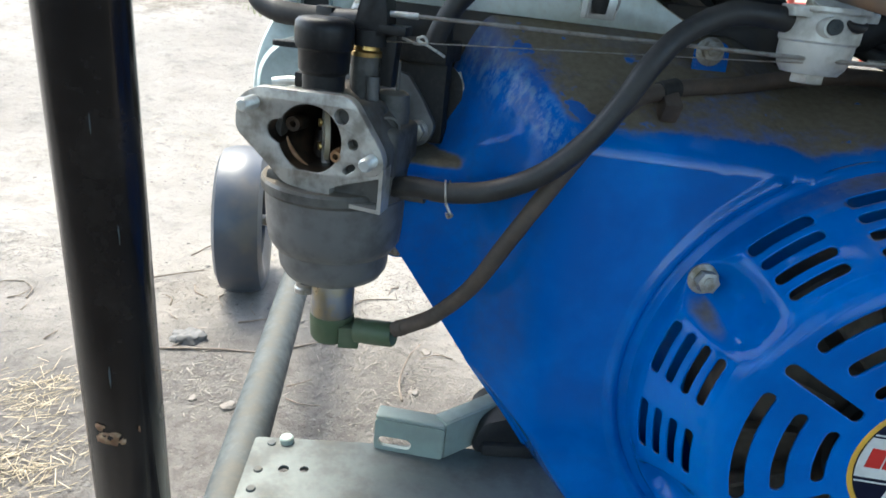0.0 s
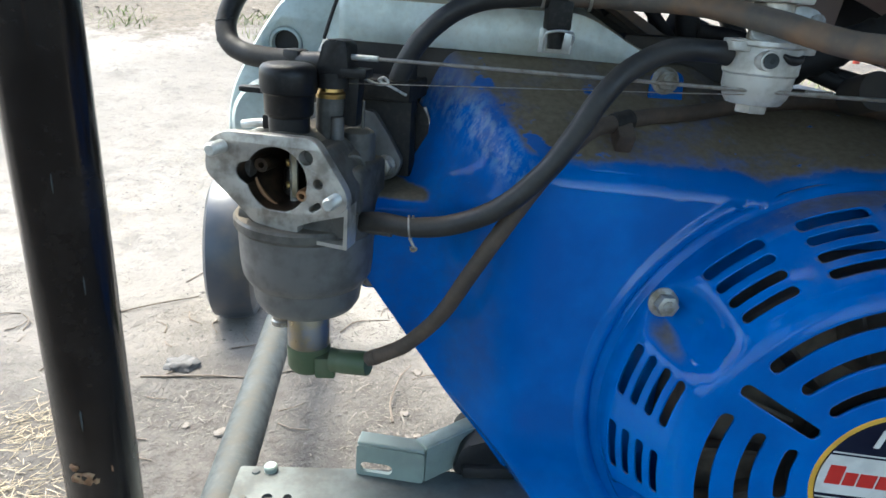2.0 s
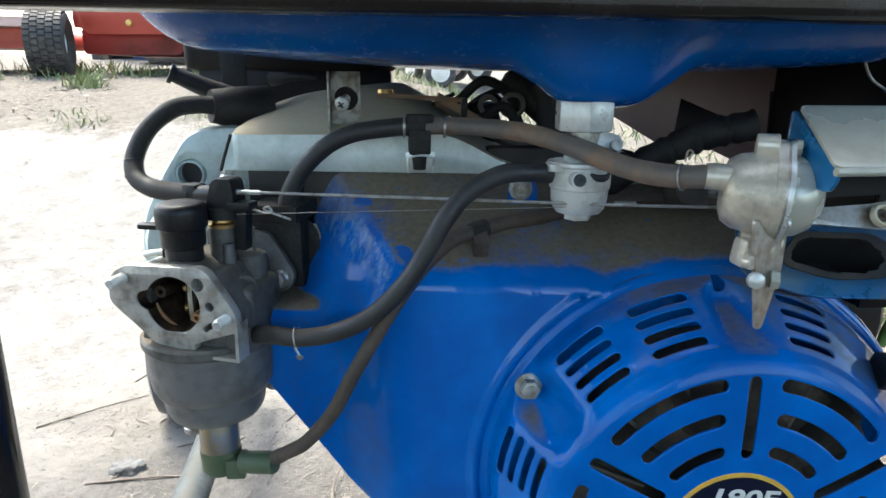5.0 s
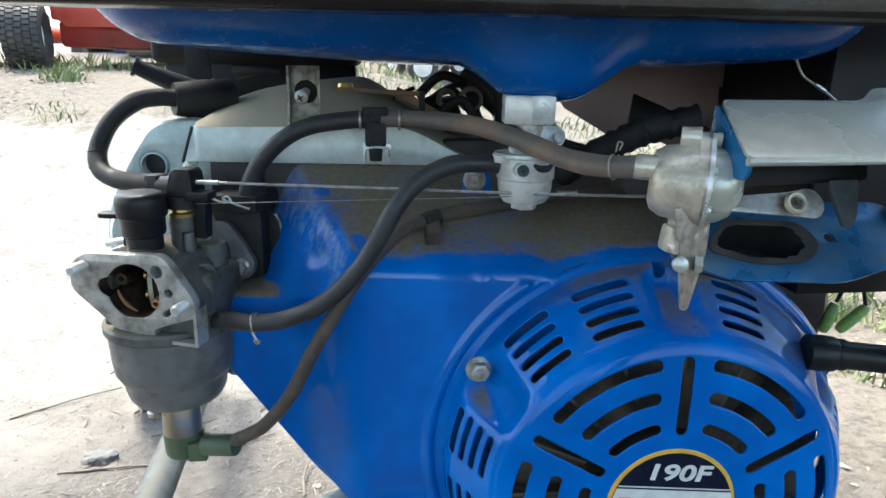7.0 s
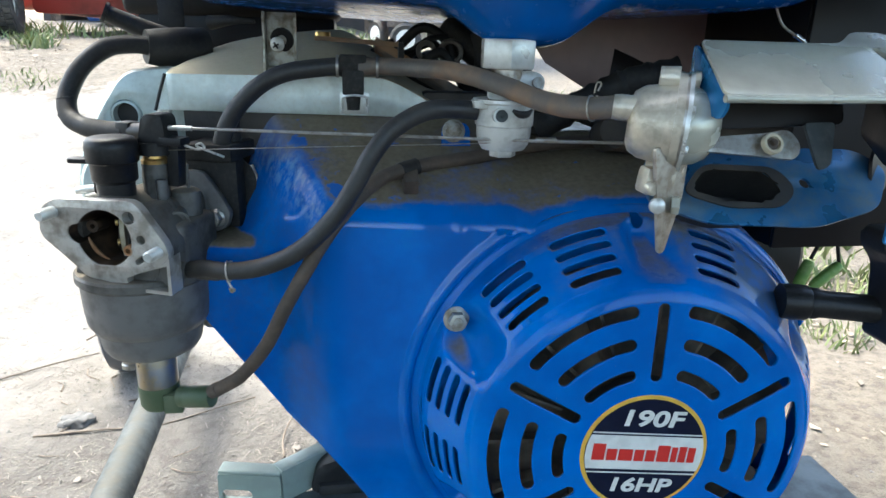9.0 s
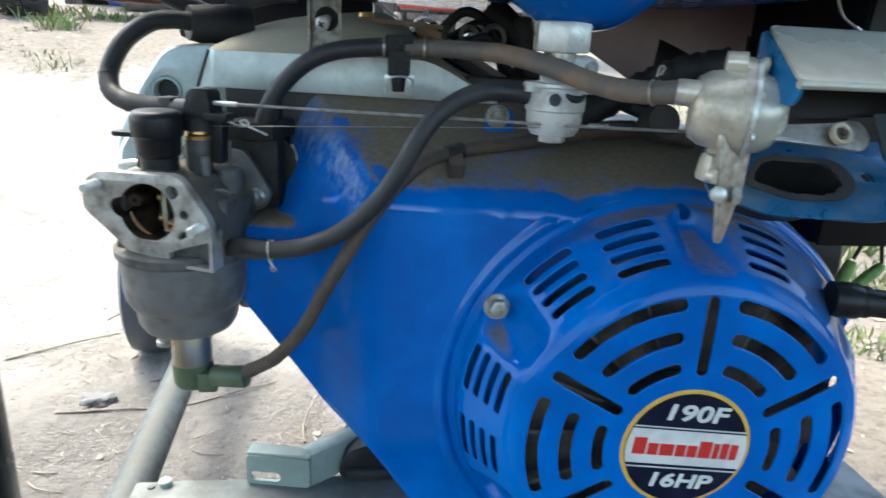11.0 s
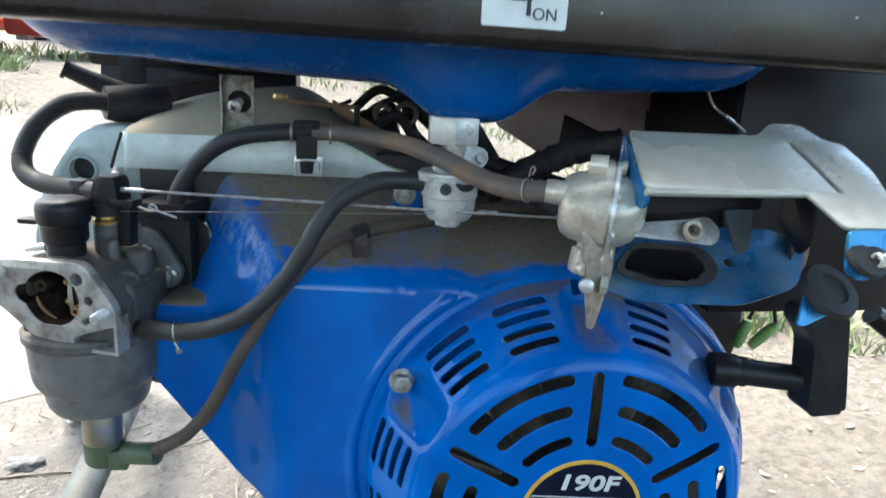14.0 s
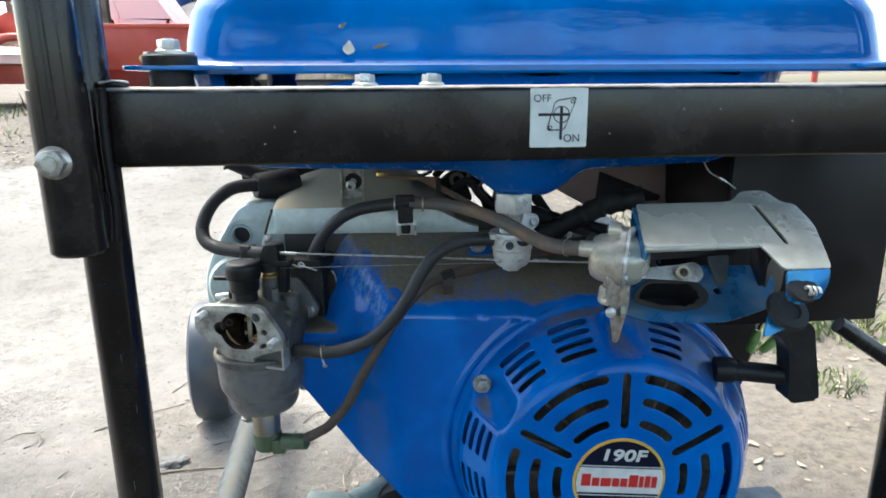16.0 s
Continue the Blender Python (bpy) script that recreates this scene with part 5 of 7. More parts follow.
# ---- cylinder head and covers ----
head = thing("cylinder_head", "weathered grey-green cast cylinder head with an open bolt hole", "cylinder head", pose(0, 0, 0))
HO = rounded([(0.0285, 0.4600), (0.0640, 0.4640), (0.0790, 0.4400), (0.0790, 0.3250), (0.0000, 0.3250), (-0.0120, 0.3450), (-0.0140, 0.3740), (-0.0090, 0.3980), (0.0090, 0.4320)], [0.012, 0.006, 0.006, 0.006, 0.012, 0.012, 0.016, 0.016, 0.012])
bm = merge(cut_plate([HO, ring_pts(0.0285, 0.4275, 0.0098, 32)], 0.13, 0.006), facing(0, 0.362, 0), None)
lathe([(0, 0), (0.030, 0), (0.033, 0.004), (0.033, 0.03), (0, 0.03)], pose(0.0240, 0.2250, 0.374, -90, 0, 0), 36, bm)
part("head_casting", bm, "head", head, "cast alloy head")
part("bolt_boss", lathe([(0.0090, 0), (0.0100, 0.0004), (0.0112, 0.003), (0.0112, 0.014), (0.0090, 0.014)], pose(0.0285, 0.2310, 0.4275, -90, 0, 0), 32), "head", head)
# black disc closes the hole and stands for the shade inside
part("bolt_hole", lathe([(0, 0), (0.0096, 0), (0.0096, 0.004), (0, 0.004)], pose(0.0285, 0.2420, 0.4275, -90, 0, 0), 24), "ink", head, "black disc for the shade inside the bolt hole")
for k in range(5):
    part("cooling_fin", box((0.070, 0.10, 0.0022), pose(0.150, 0.275, 0.345 + 0.017 * k), 0.0005), "engine", head)

shroud = thing("head_shroud", "silver sheet-metal cylinder shroud with tan dust on its top", "engine cover", pose(0, 0, 0))
SX0, SX1 = 0.0680, 0.2740
bm = bmesh.new()
front, top_ = [], []
NC = 48
cols = []
for i in range(NC + 1):
    t = i / NC
    x = SX0 + (SX1 - SX0) * t
    zlow = 0.4350 - 0.004 * t
    fall = smooth01((x - 0.212) / 0.066)
    ztop = 0.4605 - 0.024 * fall
    lift = min(max((x - SX0 + 0.001) / 0.060, 0.0), 1.0)
    dome = (0.020 * math.sqrt(1 - (1 - lift) ** 2) + 0.012 * smooth01((x - SX0) / 0.13)) * (1 - 0.80 * smooth01((x - 0.185) / 0.06))
    col = [(x, 0.2000, zlow), (x, 0.2002, (zlow + ztop) / 2), (x, 0.2002, ztop - 0.0004), (x, 0.2012, ztop + 0.0004)]
    for k in range(1, 11):
        s = k / 10
        col.append((x + 0.02 * s * (1 - t) * 0, 0.2022 + 0.125 * s, ztop + 0.002 + dome * math.sin(math.pi * 0.5 * min(1, s * 1.15)) ** 1.1))
    cols.append(col)
vs = [[bm.verts.new(p) for p in col] for col in cols]
for a, b in zip(vs, vs[1:]):
    for k in range(len(a) - 1):
        bm.faces.new((a[k], b[k], b[k + 1], a[k + 1]))
# left side wall
for k in range(len(vs[0]) - 1):
    p, q = vs[0][k].co, vs[0][k + 1].co
    w = [bm.verts.new((p.x - 0.004, p.y + 0.01, p.z - 0.03)), bm.verts.new((q.x - 0.004, q.y + 0.01, q.z - 0.03))]
    if k >= 3:
        bm.faces.new((vs[0][k], vs[0][k + 1], w[1], w[0]))
sh = part("pressed_sheet", bm, "cover", shroud, angle=28)
mod = sh.modifiers.new("sheet", "SOLIDIFY")
mod.thickness = 0.0012
part("left_return", prism([(0.0590, 0.4350), (0.0690, 0.4350), (0.0690, 0.4603), (0.0668, 0.4600)], 0.0012, facing(0, 0.2030, 0)), "cover", shroud)
part("edge_trim", tube([(0.0582, 0.2014, 0.4345), (0.0622, 0.2014, 0.4470), (0.0668, 0.2014, 0.4600)], 0.0011, 8), "rubber", shroud)
b2 = bmesh.new()
grid = []
for i in range(19):
    t = i / 18
    row_ = []
    for j in range(6):
        u = j / 5 - 0.5
        x = 0.0555 + 0.0125 * t + u * (0.0085 - 0.002 * t)
        k = 0.0042 * noise.noise(Vector((x * 260, t * 9, 3))) + 0.0018 * noise.noise(Vector((x * 700, t * 26, 8)))
        row_.append(b2.verts.new((x, 0.2140 + k - 0.003 * (1 - abs(u) * 2), 0.4200 + 0.0370 * t)))
    grid.append(row_)
for a, b in zip(grid, grid[1:]):
    for j in range(5):
        b2.faces.new((a[j], a[j + 1], b[j + 1], b[j]))
part("foil_strip", b2, "zinc", shroud, "crumpled silver foil strip", angle=12).modifiers.new("foil", "SOLIDIFY").thickness = 0.0004
part("black_seal", tube([(0.082, 0.300, 0.4965), (0.100, 0.292, 0.4985), (0.120, 0.286, 0.4980)], lambda t: 0.0060 * (1 - 0.75 * t), 12), "rubber", shroud)
bm = bmesh.new()
box((0.0215, 0.0016, 0.046), pose(0.1470, 0.2150, 0.4805), 0.0004, bm)
prism(rounded([(0, 0), (0.013, 0), (0.009, 0.046), (0, 0.046)], 0.001), 0.0016, pose(0.1362, 0.2150, 0.4575, 90, 0, -90), 0.0003, bm)
prism(rounded([(0, 0), (0.006, 0), (0.006, 0.040), (0, 0.040)], 0.001), 0.0016, pose(0.1578, 0.2150, 0.4600, 90, 0, -90), 0.0003, bm)
box((0.030, 0.014, 0.0016), pose(0.1320, 0.2080, 0.4590), 0.0004, bm)
part("bracket", bm, "old_bolt", shroud, "small dull zinc angle bracket")
screw_way = (-0.28, -1, -0.30)
part("washer", lathe([(0, 0), (0.0085, 0), (0.0085, 0.0020), (0.0060, 0.0022), (0, 0.0016)], along((0.1478, 0.2140, 0.4850), screw_way), 24), "rubber", shroud, "dark washer round the screw")
part("bracket_screw", stud(along((0.1478, 0.2130, 0.4848), screw_way), 0.0034, 0.011), "steel", shroud, "cross-head screw")
part("screw_head", lathe([(0, 0), (0.0050, 0), (0.0050, 0.0018), (0.0036, 0.0032), (0, 0.0038)], along((0.1452, 0.2036, 0.4818), screw_way), 20), "tap", shroud)
for turn in (0.5, 0.5 + math.pi / 2):
    part("screw_slot", box((0.0050, 0.0011, 0.0008), along((0.1442, 0.2000, 0.4807), screw_way, turn)), "ink", shroud)
part("control_strip", box((0.066, 0.007, 0.0035), pose(0.2030, 0.228, 0.4850, 0, 3, -3), 0.0008), "hose_rust", shroud)
part("strip_hook", box((0.0045, 0.008, 0.018), pose(0.2350, 0.226, 0.4760), 0.001), "plastic", shroud)
part("rivet", lathe([(0, 0), (0.006, 0), (0.0055, 0.003), (0, 0.0035)], pose(0.1760, 0.230, 0.4880), 18), "brass", shroud)
part("lower_shield", box((0.17, 0.0016, 0.03), pose(0.162, 0.203, 0.4215), 0.0004), "engine", shroud)
bm = bmesh.new()
for i in range(4):
    prism(rounded([(0, 0), (0.092, -0.052), (0.092, -0.058), (0, -0.007)], 0.001), 0.004, facing(0.2160, 0.232 + 0.014 * i, 0.4890 - 0.002 * i), 0.0006, bm)
part("side_slats", bm, "hose_rust", shroud, "rusty brown slatted cheek")

# engine block that fills the space behind the covers
block = thing("engine_block", "oily dark engine block behind the blue housing", "engine", pose(0, 0, 0))
bm = bmesh.new()
box((0.28, 0.16, 0.30), pose(0.335, 0.285, 0.262), 0.012, bm, 3)
box((0.14, 0.16, 0.17), pose(0.205, 0.29, 0.325), 0.01, bm, 3)
part("crankcase", bm, "engine", block)
part("oil_fin", box((0.10, 0.02, 0.10), pose(0.30, 0.215, 0.40), 0.004), "engine", block)
part("sump", box((0.24, 0.20, 0.06), pose(0.31, 0.28, 0.165), 0.008), "engine", block)
part("governor_nut", lathe([(0, 0), (0.011, 0), (0.011, 0.02), (0, 0.02)], along((0.372, 0.145, 0.4260), (0, -1, 0.3)), 20), "engine", block)

# dark heat shield and alternator side
shield = thing("heat_shield", "dark brown sheet-metal heat shield with triangular cut-outs", "heat shield", pose(0, 0, 0))
ol = [(0.336, 0.530), (0.336, 0.500), (0.357, 0.472), (0.398, 0.4490), (0.412, 0.4425), (0.445, 0.4435), (0.50, 0.42), (0.60, 0.40), (0.60, 0.535)]
tri1 = rounded([(0.4160, 0.4850), (0.4120, 0.4480), (0.4870, 0.4500), (0.4890, 0.4560)], 0.001, 2)
tri2 = rounded([(0.4920, 0.4920), (0.4940, 0.4520), (0.570, 0.4520), (0.572, 0.459)], 0.001, 2)
part("sheet", merge(cut_plate([ol, tri1, tri2], 0.0015), facing(0, 0.25, 0), None), "brown_sheet", shield)
part("backing", prism([(0.414, 0.50), (0.402, 0.452), (0.44, 0.4445), (0.60, 0.41), (0.60, 0.51)], 0.002, facing(0, 0.285, 0)), "sheet_black", shield)
part("stay", box((0.012, 0.012, 0.07), pose(0.352, 0.262, 0.45, 0, -35, 0), 0.002), "sheet_black", shield)

panel = thing("control_box", "flat black sheet-steel control box at the alternator end", "panel", pose(0, 0, 0))
part("front_sheet", box((0.165, 0.004, 0.189), pose(0.578, 0.118, 0.4440), 0.002), "sheet_black", panel)
part("side_sheet", box((0.004, 0.13, 0.179), pose(0.497, 0.185, 0.4415), 0.002), "sheet_black", panel)
part("bottom_sheet", box((0.165, 0.13, 0.004), pose(0.578, 0.185, 0.352), 0.002), "sheet_black", panel)
alt = thing("alternator", "dark alternator housing behind the control box", "alternator", pose(0, 0, 0))
part("drum", lathe([(0, 0), (0.085, 0), (0.092, 0.008), (0.092, 0.12), (0.085, 0.128), (0, 0.128)], along((0.475, 0.30, 0.300), (1, 0, 0)), 40), "sheet_black", alt)
stay = thing("diagonal_stay", "black painted diagonal frame stay", "stay", pose(0, 0, 0))
part("bar", tube([(0.556, 0.034, 0.380), (0.600, 0.026, 0.350), (0.640, 0.022, 0.325)], 0.0070, 16), "black", stay)

# ---- fuel tap under the tank ----
tap = thing("fuel_tap", "white cast fuel tap hanging under the tank by a steel nut", "fuel valve", pose(0.2875, 0.0975, 0))
part("tank_spigot", lathe([(0, 0.480), (0.013, 0.480), (0.013, 0.489), (0, 0.489)], None, 22), "steel", tap)
part("union_nut", prism([(0.0172 * math.cos(math.pi / 3 * i + 0.42), 0.0172 * math.sin(math.pi / 3 * i + 0.42)) for i in range(6)], 0.0170, pose(0, 0, 0.4720), 0.0016), "zinc", tap, "large bright hexagon nut")
part("neck", lathe([(0, 0.449), (0.0095, 0.449), (0.0095, 0.4730), (0, 0.4730)], None, 22), "steel", tap)
bm = bmesh.new()
lathe([(0, 0.4385), (0.0168, 0.4385), (0.0178, 0.4395), (0.0178, 0.4530), (0.0168, 0.4545), (0, 0.4545)], None, 36, bm)
prism(rounded([(-0.021, -0.008), (0.021, -0.008), (0.021, 0.008), (-0.021, 0.008)], 0.005), 0.0045, pose(0, -0.004, 0.4495), 0.001, bm)
lathe([(0, 0.4520), (0.0190, 0.4520), (0.0196, 0.4528), (0.0194, 0.4546), (0, 0.4550)], None, 36, bm)
lathe([(0, 0), (0.0046, 0), (0.0046, 0.0085), (0, 0.0085)], along((-0.0065, -0.0120, 0.4460), (0, -1, 0.05)), 20, bm)
part("tap_body", bm, "tap", tap, "pale die-cast body")
part("screw", lathe([(0, 0), (0.0036, 0), (0.0034, 0.0015), (0.0012, 0.0016), (0, 0.0004)], along((-0.0065, -0.0206, 0.4464), (0, -1, 0.05)), 18), "galv", tap)
# black crescent laid on the body to paint the shade below the lever
part("lever_shade_mark", tube([(0.0005, -0.0176, 0.4495), (0.0045, -0.0177, 0.4472), (0.0095, -0.0160, 0.4470), (0.0135, -0.0120, 0.4490)], lambda t: 0.0008 + 0.0014 * math.sin(math.pi * t), 10), "ink", tap, "black crescent for the shade under the lever")
part("sediment_cup", lathe([(0, 0.4245), (0.0130, 0.4245), (0.0152, 0.4275), (0.0166, 0.4330), (0.0168, 0.4392), (0, 0.4392)], None, 36), "tap", tap)
part("cup_nut", prism([(0.0082 * math.cos(math.pi / 3 * i), 0.0082 * math.sin(math.pi / 3 * i)) for i in range(6)], 0.0055, pose(0, 0, 0.4198), 0.0008), "tap", tap)
part("lever_plate", prism(rounded([(-0.014, -0.006), (0.010, -0.008), (0.0215, 0.001), (0.0215, 0.009), (0.012, 0.012), (-0.012, 0.004)], 0.004), 0.0022, pose(0.0005, -0.006, 0.4600, 68, 0, 0), 0.0004), "tap", tap)
part("screw", lathe([(0, 0), (0.0036, 0), (0.0034, 0.002), (0, 0.0022)], along((0.0165, -0.0105, 0.4645), (0, -1, 0.4)), 16), "steel", tap)
part("outlet", lathe([(0, 0), (0.0062, 0), (0.0050, 0.016), (0, 0.016)], along((-0.012, 0.0, 0.4475), (-1, 0.02, 0)), 18), "tap", tap)

# ---- fuel pump ----
pump = thing("fuel_pump", "pale die-cast vacuum fuel pump with a domed diaphragm cover", "fuel pump", along((0.3545, 0.0100, 0.4500), (1, -0.46, -0.05)))
# local z runs along the pump's axis, x and y lie in the flange
part("body_shell", lathe([(0, -0.0245), (0.0105, -0.0245), (0.0148, -0.0228), (0.0178, -0.0180), (0.0192, -0.0100), (0.0198, -0.0018), (0.0198, -0.0010), (0, -0.0010)], None, 44), "pump", pump, "rough cast body")
ear = []
for i in range(60):
    a = 2 * math.pi * i / 60
    r = 0.0206 + 0.0050 * max(0.0, -math.cos(2 * a)) ** 6
    ear.append((r * math.cos(a), r * math.sin(a)))
part("flange", prism(ear, 0.0040, pose(0, 0, -0.0035), 0.0009), "pump", pump)
part("gasket", prism([(x * 0.985, y * 0.985) for x, y in ear], 0.0012, pose(0, 0, 0.0005)), "steel", pump)
part("cover_flange", prism(ear, 0.0020, pose(0, 0, 0.0017), 0.0005), "zinc", pump)
part("dome", lathe([(0, 0.0036), (0.0192, 0.0036), (0.0192, 0.0042), (0.0180, 0.0095), (0.0150, 0.0142), (0.0105, 0.0175), (0.0052, 0.0192), (0, 0.0196)], None, 40), "yellow_zinc", pump, "polished domed cover")
for a in (90, 270):
    c = Vector((0.0222 * math.cos(radians(a)), 0.0222 * math.sin(radians(a)), 0))
    bm = bmesh.new()
    lathe([(0, 0.0036), (0.0042, 0.0036), (0.0040, 0.0062), (0, 0.0068)], Matrix.Translation(c), 16, bm)
    lathe([(0, -0.0125), (0.0052, -0.0125), (0.0058, -0.0034), (0, -0.0034)], Matrix.Translation(c), 18, bm)
    part("flange_screw", bm, "pump", pump)
for a in (-28, 28, 152, 208):
    c = Vector((0.0196 * math.cos(radians(a)), 0.0196 * math.sin(radians(a)), 0))
    part("rivet", lathe([(0, 0.0036), (0.0022, 0.0036), (0.0018, 0.0050), (0, 0.0053)], Matrix.Translation(c), 12), "zinc", pump)
foot = thing("pump_bracket", "cast pump foot on a pointed steel mounting plate", "bracket", pose(0, 0, 0))
bm = bmesh.new()
box((0.016, 0.012, 0.014), pose(0.3450, 0.0080, 0.4225, 0, 8, 0), 0.003, bm)
lathe([(0, 0), (0.0036, 0), (0.0036, 0.003), (0.0028, 0.004), (0, 0.004)], along((0.3400, 0.0030, 0.4205), (0.3, -1, -0.1)), 18, bm)
part("cast_foot", bm, "pump", foot)
part("pointed_plate", prism(rounded([(-0.011, 0.030), (0.013, 0.030), (0.0125, 0.004), (0.0040, -0.0245), (0.0005, -0.0250)], 0.0025), 0.0022, pose(0.3470, 0.0030, 0.4110, 90, 0, 22), 0.0004), "steel", foot, "pointed bright steel plate")
part("bolt", lathe([(0, 0), (0.0040, 0), (0.0038, 0.0024), (0.0022, 0.0034), (0, 0.0036)], along((0.3430, -0.0005, 0.4120), (-0.25, -1, 0.05)), 22), "zinc", foot, "domed bright screw")
part("nut", prism([(0.0048 * math.cos(math.pi / 3 * i), 0.0048 * math.sin(math.pi / 3 * i)) for i in range(6)], 0.004, along((0.3520, 0.0025, 0.4115), (1, -0.4, 0.0)), 0.0006), "yellow_zinc", foot)

# inlet spigot of the pump
part("inlet_spigot", lathe([(0, 0), (0.0060, 0), (0.0064, 0.003), (0.0064, 0.016), (0.0080, 0.020), (0, 0.020)], along((0.3225, 0.0172, 0.4580), (1, -0.42, -0.05)), 22), "pump", foot)

# ---- choke control bracket ----
choke = thing("choke_bracket", "bent pale zinc choke control bracket with a slot", "bracket", pose(-0.0100, -0.0140, 0.0030))
# the lid slopes towards the viewer, folds over a rounded front edge and carries a drooping arm
lid = rounded([(0.3750, 0.049), (0.4500, 0.049), (0.4640, 0.062), (0.4830, 0.062), (0.4900, 0.047), (0.4995, 0.044), (0.5020, 0.020), (0.4945, -0.011), (0.4900, -0.026), (0.4560, -0.026), (0.4500, 0.001), (0.3660, 0.0)], [0.003, 0.006, 0.005, 0.005, 0.004, 0.004, 0.006, 0.003, 0.003, 0.004, 0.006, 0.006], 4)
slot_ = capsule(0.4688, 0.0225, 0.046, 0.0019, radians(-85))
lid_m = Matrix(((1, 0, 0, 0), (0, 0.883, -0.469, -0.010), (0, 0.469, 0.883, 0.4630), (0, 0, 0, 1)))
part("lid", merge(cut_plate([lid, slot_], 0.0020, 0.0004), lid_m, None), "yellow_zinc", choke, "sloping lid of pale passivated steel")
part("front_fold", tube([(0.3665, -0.0100, 0.4628), (0.4100, -0.0100, 0.4630), (0.4500, -0.0095, 0.4634)], 0.0019, 10), "yellow_zinc", choke)
part("side_cheek", prism(rounded([(0.0, 0.0), (0.046, 0.024), (0.046, 0.004), (0.026, -0.008), (0.006, -0.010)], 0.005), 0.0016, pose(0.3685, -0.010, 0.4625, 90, 0, 84), 0.0004), "mirror_blue_steel", choke, "steel cheek with the blue tank's reflection painted in")
part("arm", prism(rounded([(-0.0165, 0.0), (0.0170, 0.001), (0.0160, -0.010), (0.0100, -0.020), (-0.0060, -0.024), (-0.0150, -0.020)], 0.003), 0.0018, pose(0.4730, -0.0325, 0.4510, 84, 0, 4), 0.0004), "mirror_blue_steel", choke, "folded-down steel arm")
# steel arm drawn black: the dark it reflects is put into the colour
part("inner_arm", prism(rounded([(0.0, 0.0), (0.040, 0.018), (0.040, -0.012), (0.010, -0.024), (0.002, -0.018)], 0.003), 0.0016, pose(0.4520, -0.018, 0.4560, 90, 0, 75), 0.0004), "sheet_black", choke)
part("grommet", lathe([(0, 0), (0.0105, 0), (0.0115, 0.0018), (0.0105, 0.0038), (0.0052, 0.0045), (0, 0.0032)], along((0.4680, -0.0345, 0.4385), (0.10, -0.75, 0.60)), 30), "rubber", choke, "black rubber grommet")
part("split_pin", helix((0.4690, -0.0405, 0.4390), (1, -0.2, -0.1), 0.0028, 0.0010, 2.5, 0.008), "zinc", choke, "bright wire clip")
part("lower_plate", prism(rounded([(-0.020, -0.0155), (-0.016, -0.0165), (0.016, -0.008), (0.014, 0.012), (-0.004, 0.014)], 0.003), 0.0016, pose(0.4800, -0.0005, 0.4085, 66, 0, 8), 0.0004), "mirror_blue_steel", choke)
part("large_grommet", lathe([(0, 0), (0.0150, 0), (0.0165, 0.002), (0.0152, 0.0050), (0.0090, 0.0057), (0.008, 0.0040), (0, 0.0040)], along((0.4825, -0.0020, 0.4090), (0.10, -0.7, 0.75)), 36), "rubber", choke, "large black rubber grommet")
link_ = thing("choke_link", "bright steel choke link strip with a brass bush", "linkage", pose(-0.0100, -0.0120, 0.0030))
part("strip", prism(rounded([(-0.034, -0.003), (0.006, -0.006), (0.018, -0.0075), (0.022, 0.0), (0.016, 0.0085), (0.004, 0.006), (-0.034, 0.003)], 0.004), 0.0018, pose(0.3990, 0.008, 0.4390, 62, 0, -4), 0.0004), "steel", link_)
part("bush", lathe([(0.0030, 0), (0.0052, 0), (0.0053, 0.0018), (0.0048, 0.0028), (0.0036, 0.0026), (0.0030, 0.0012)], along((0.4030, 0.0035, 0.4405), (0, -1, 0.5)), 24), "bush", link_, "cream plastic bush")
part("pivot_screw", lathe([(0, 0), (0.0031, 0), (0.0031, 0.0014), (0.0016, 0.0020), (0.0014, 0.0042), (0, 0.0046)], along((0.4030, 0.0035, 0.4405), (0, -1, 0.5)), 16), "hose_brown", link_)
# plate made black to stand for the shade below the lid
part("under_plate", prism(rounded([(0, 0), (0.085, 0.004), (0.082, 0.022), (0.045, 0.026), (0.006, 0.022)], 0.005), 0.0016, pose(0.3700, 0.026, 0.4440, 75, 0, -3), 0.0004), "sheet_black", link_)
part("tongue", prism(rounded([(-0.008, 0.008), (0.012, 0.008), (0.006, -0.014), (-0.002, -0.016)], 0.003), 0.0016, pose(0.4330, 0.012, 0.4420, 70, 0, 10), 0.0004), "galv", link_)

# air cleaner elbow plate
elbow_plate = thing("air_cleaner_plate", "bright steel air cleaner mounting plate with a black gasketed opening", "plate", pose(-0.0090, -0.0120, 0.0045))
ep = rounded([(-0.052, -0.014), (-0.020, -0.024), (0.040, -0.022), (0.078, -0.008), (0.090, 0.018), (0.074, 0.030), (0.0, 0.026), (-0.050, 0.016)], 0.008)
hole_ = rounded([(-0.030, -0.006), (-0.008, -0.0125), (0.018, -0.010), (0.026, 0.0), (0.018, 0.0115), (-0.018, 0.0105)], 0.007)
EPM = pose(0.4080, 0.034, 0.4110, 46, 3, -5)
# the plate's blue is a painted reflection, over real stains
part("plate", merge(cut_plate([ep, hole_, ring_pts(0.0385, 0.005, 0.003, 14)], 0.0020, 0.0004), EPM, None), "stained_mirror_blue", elbow_plate, "oil-stained steel with the blue paint's reflection painted in")
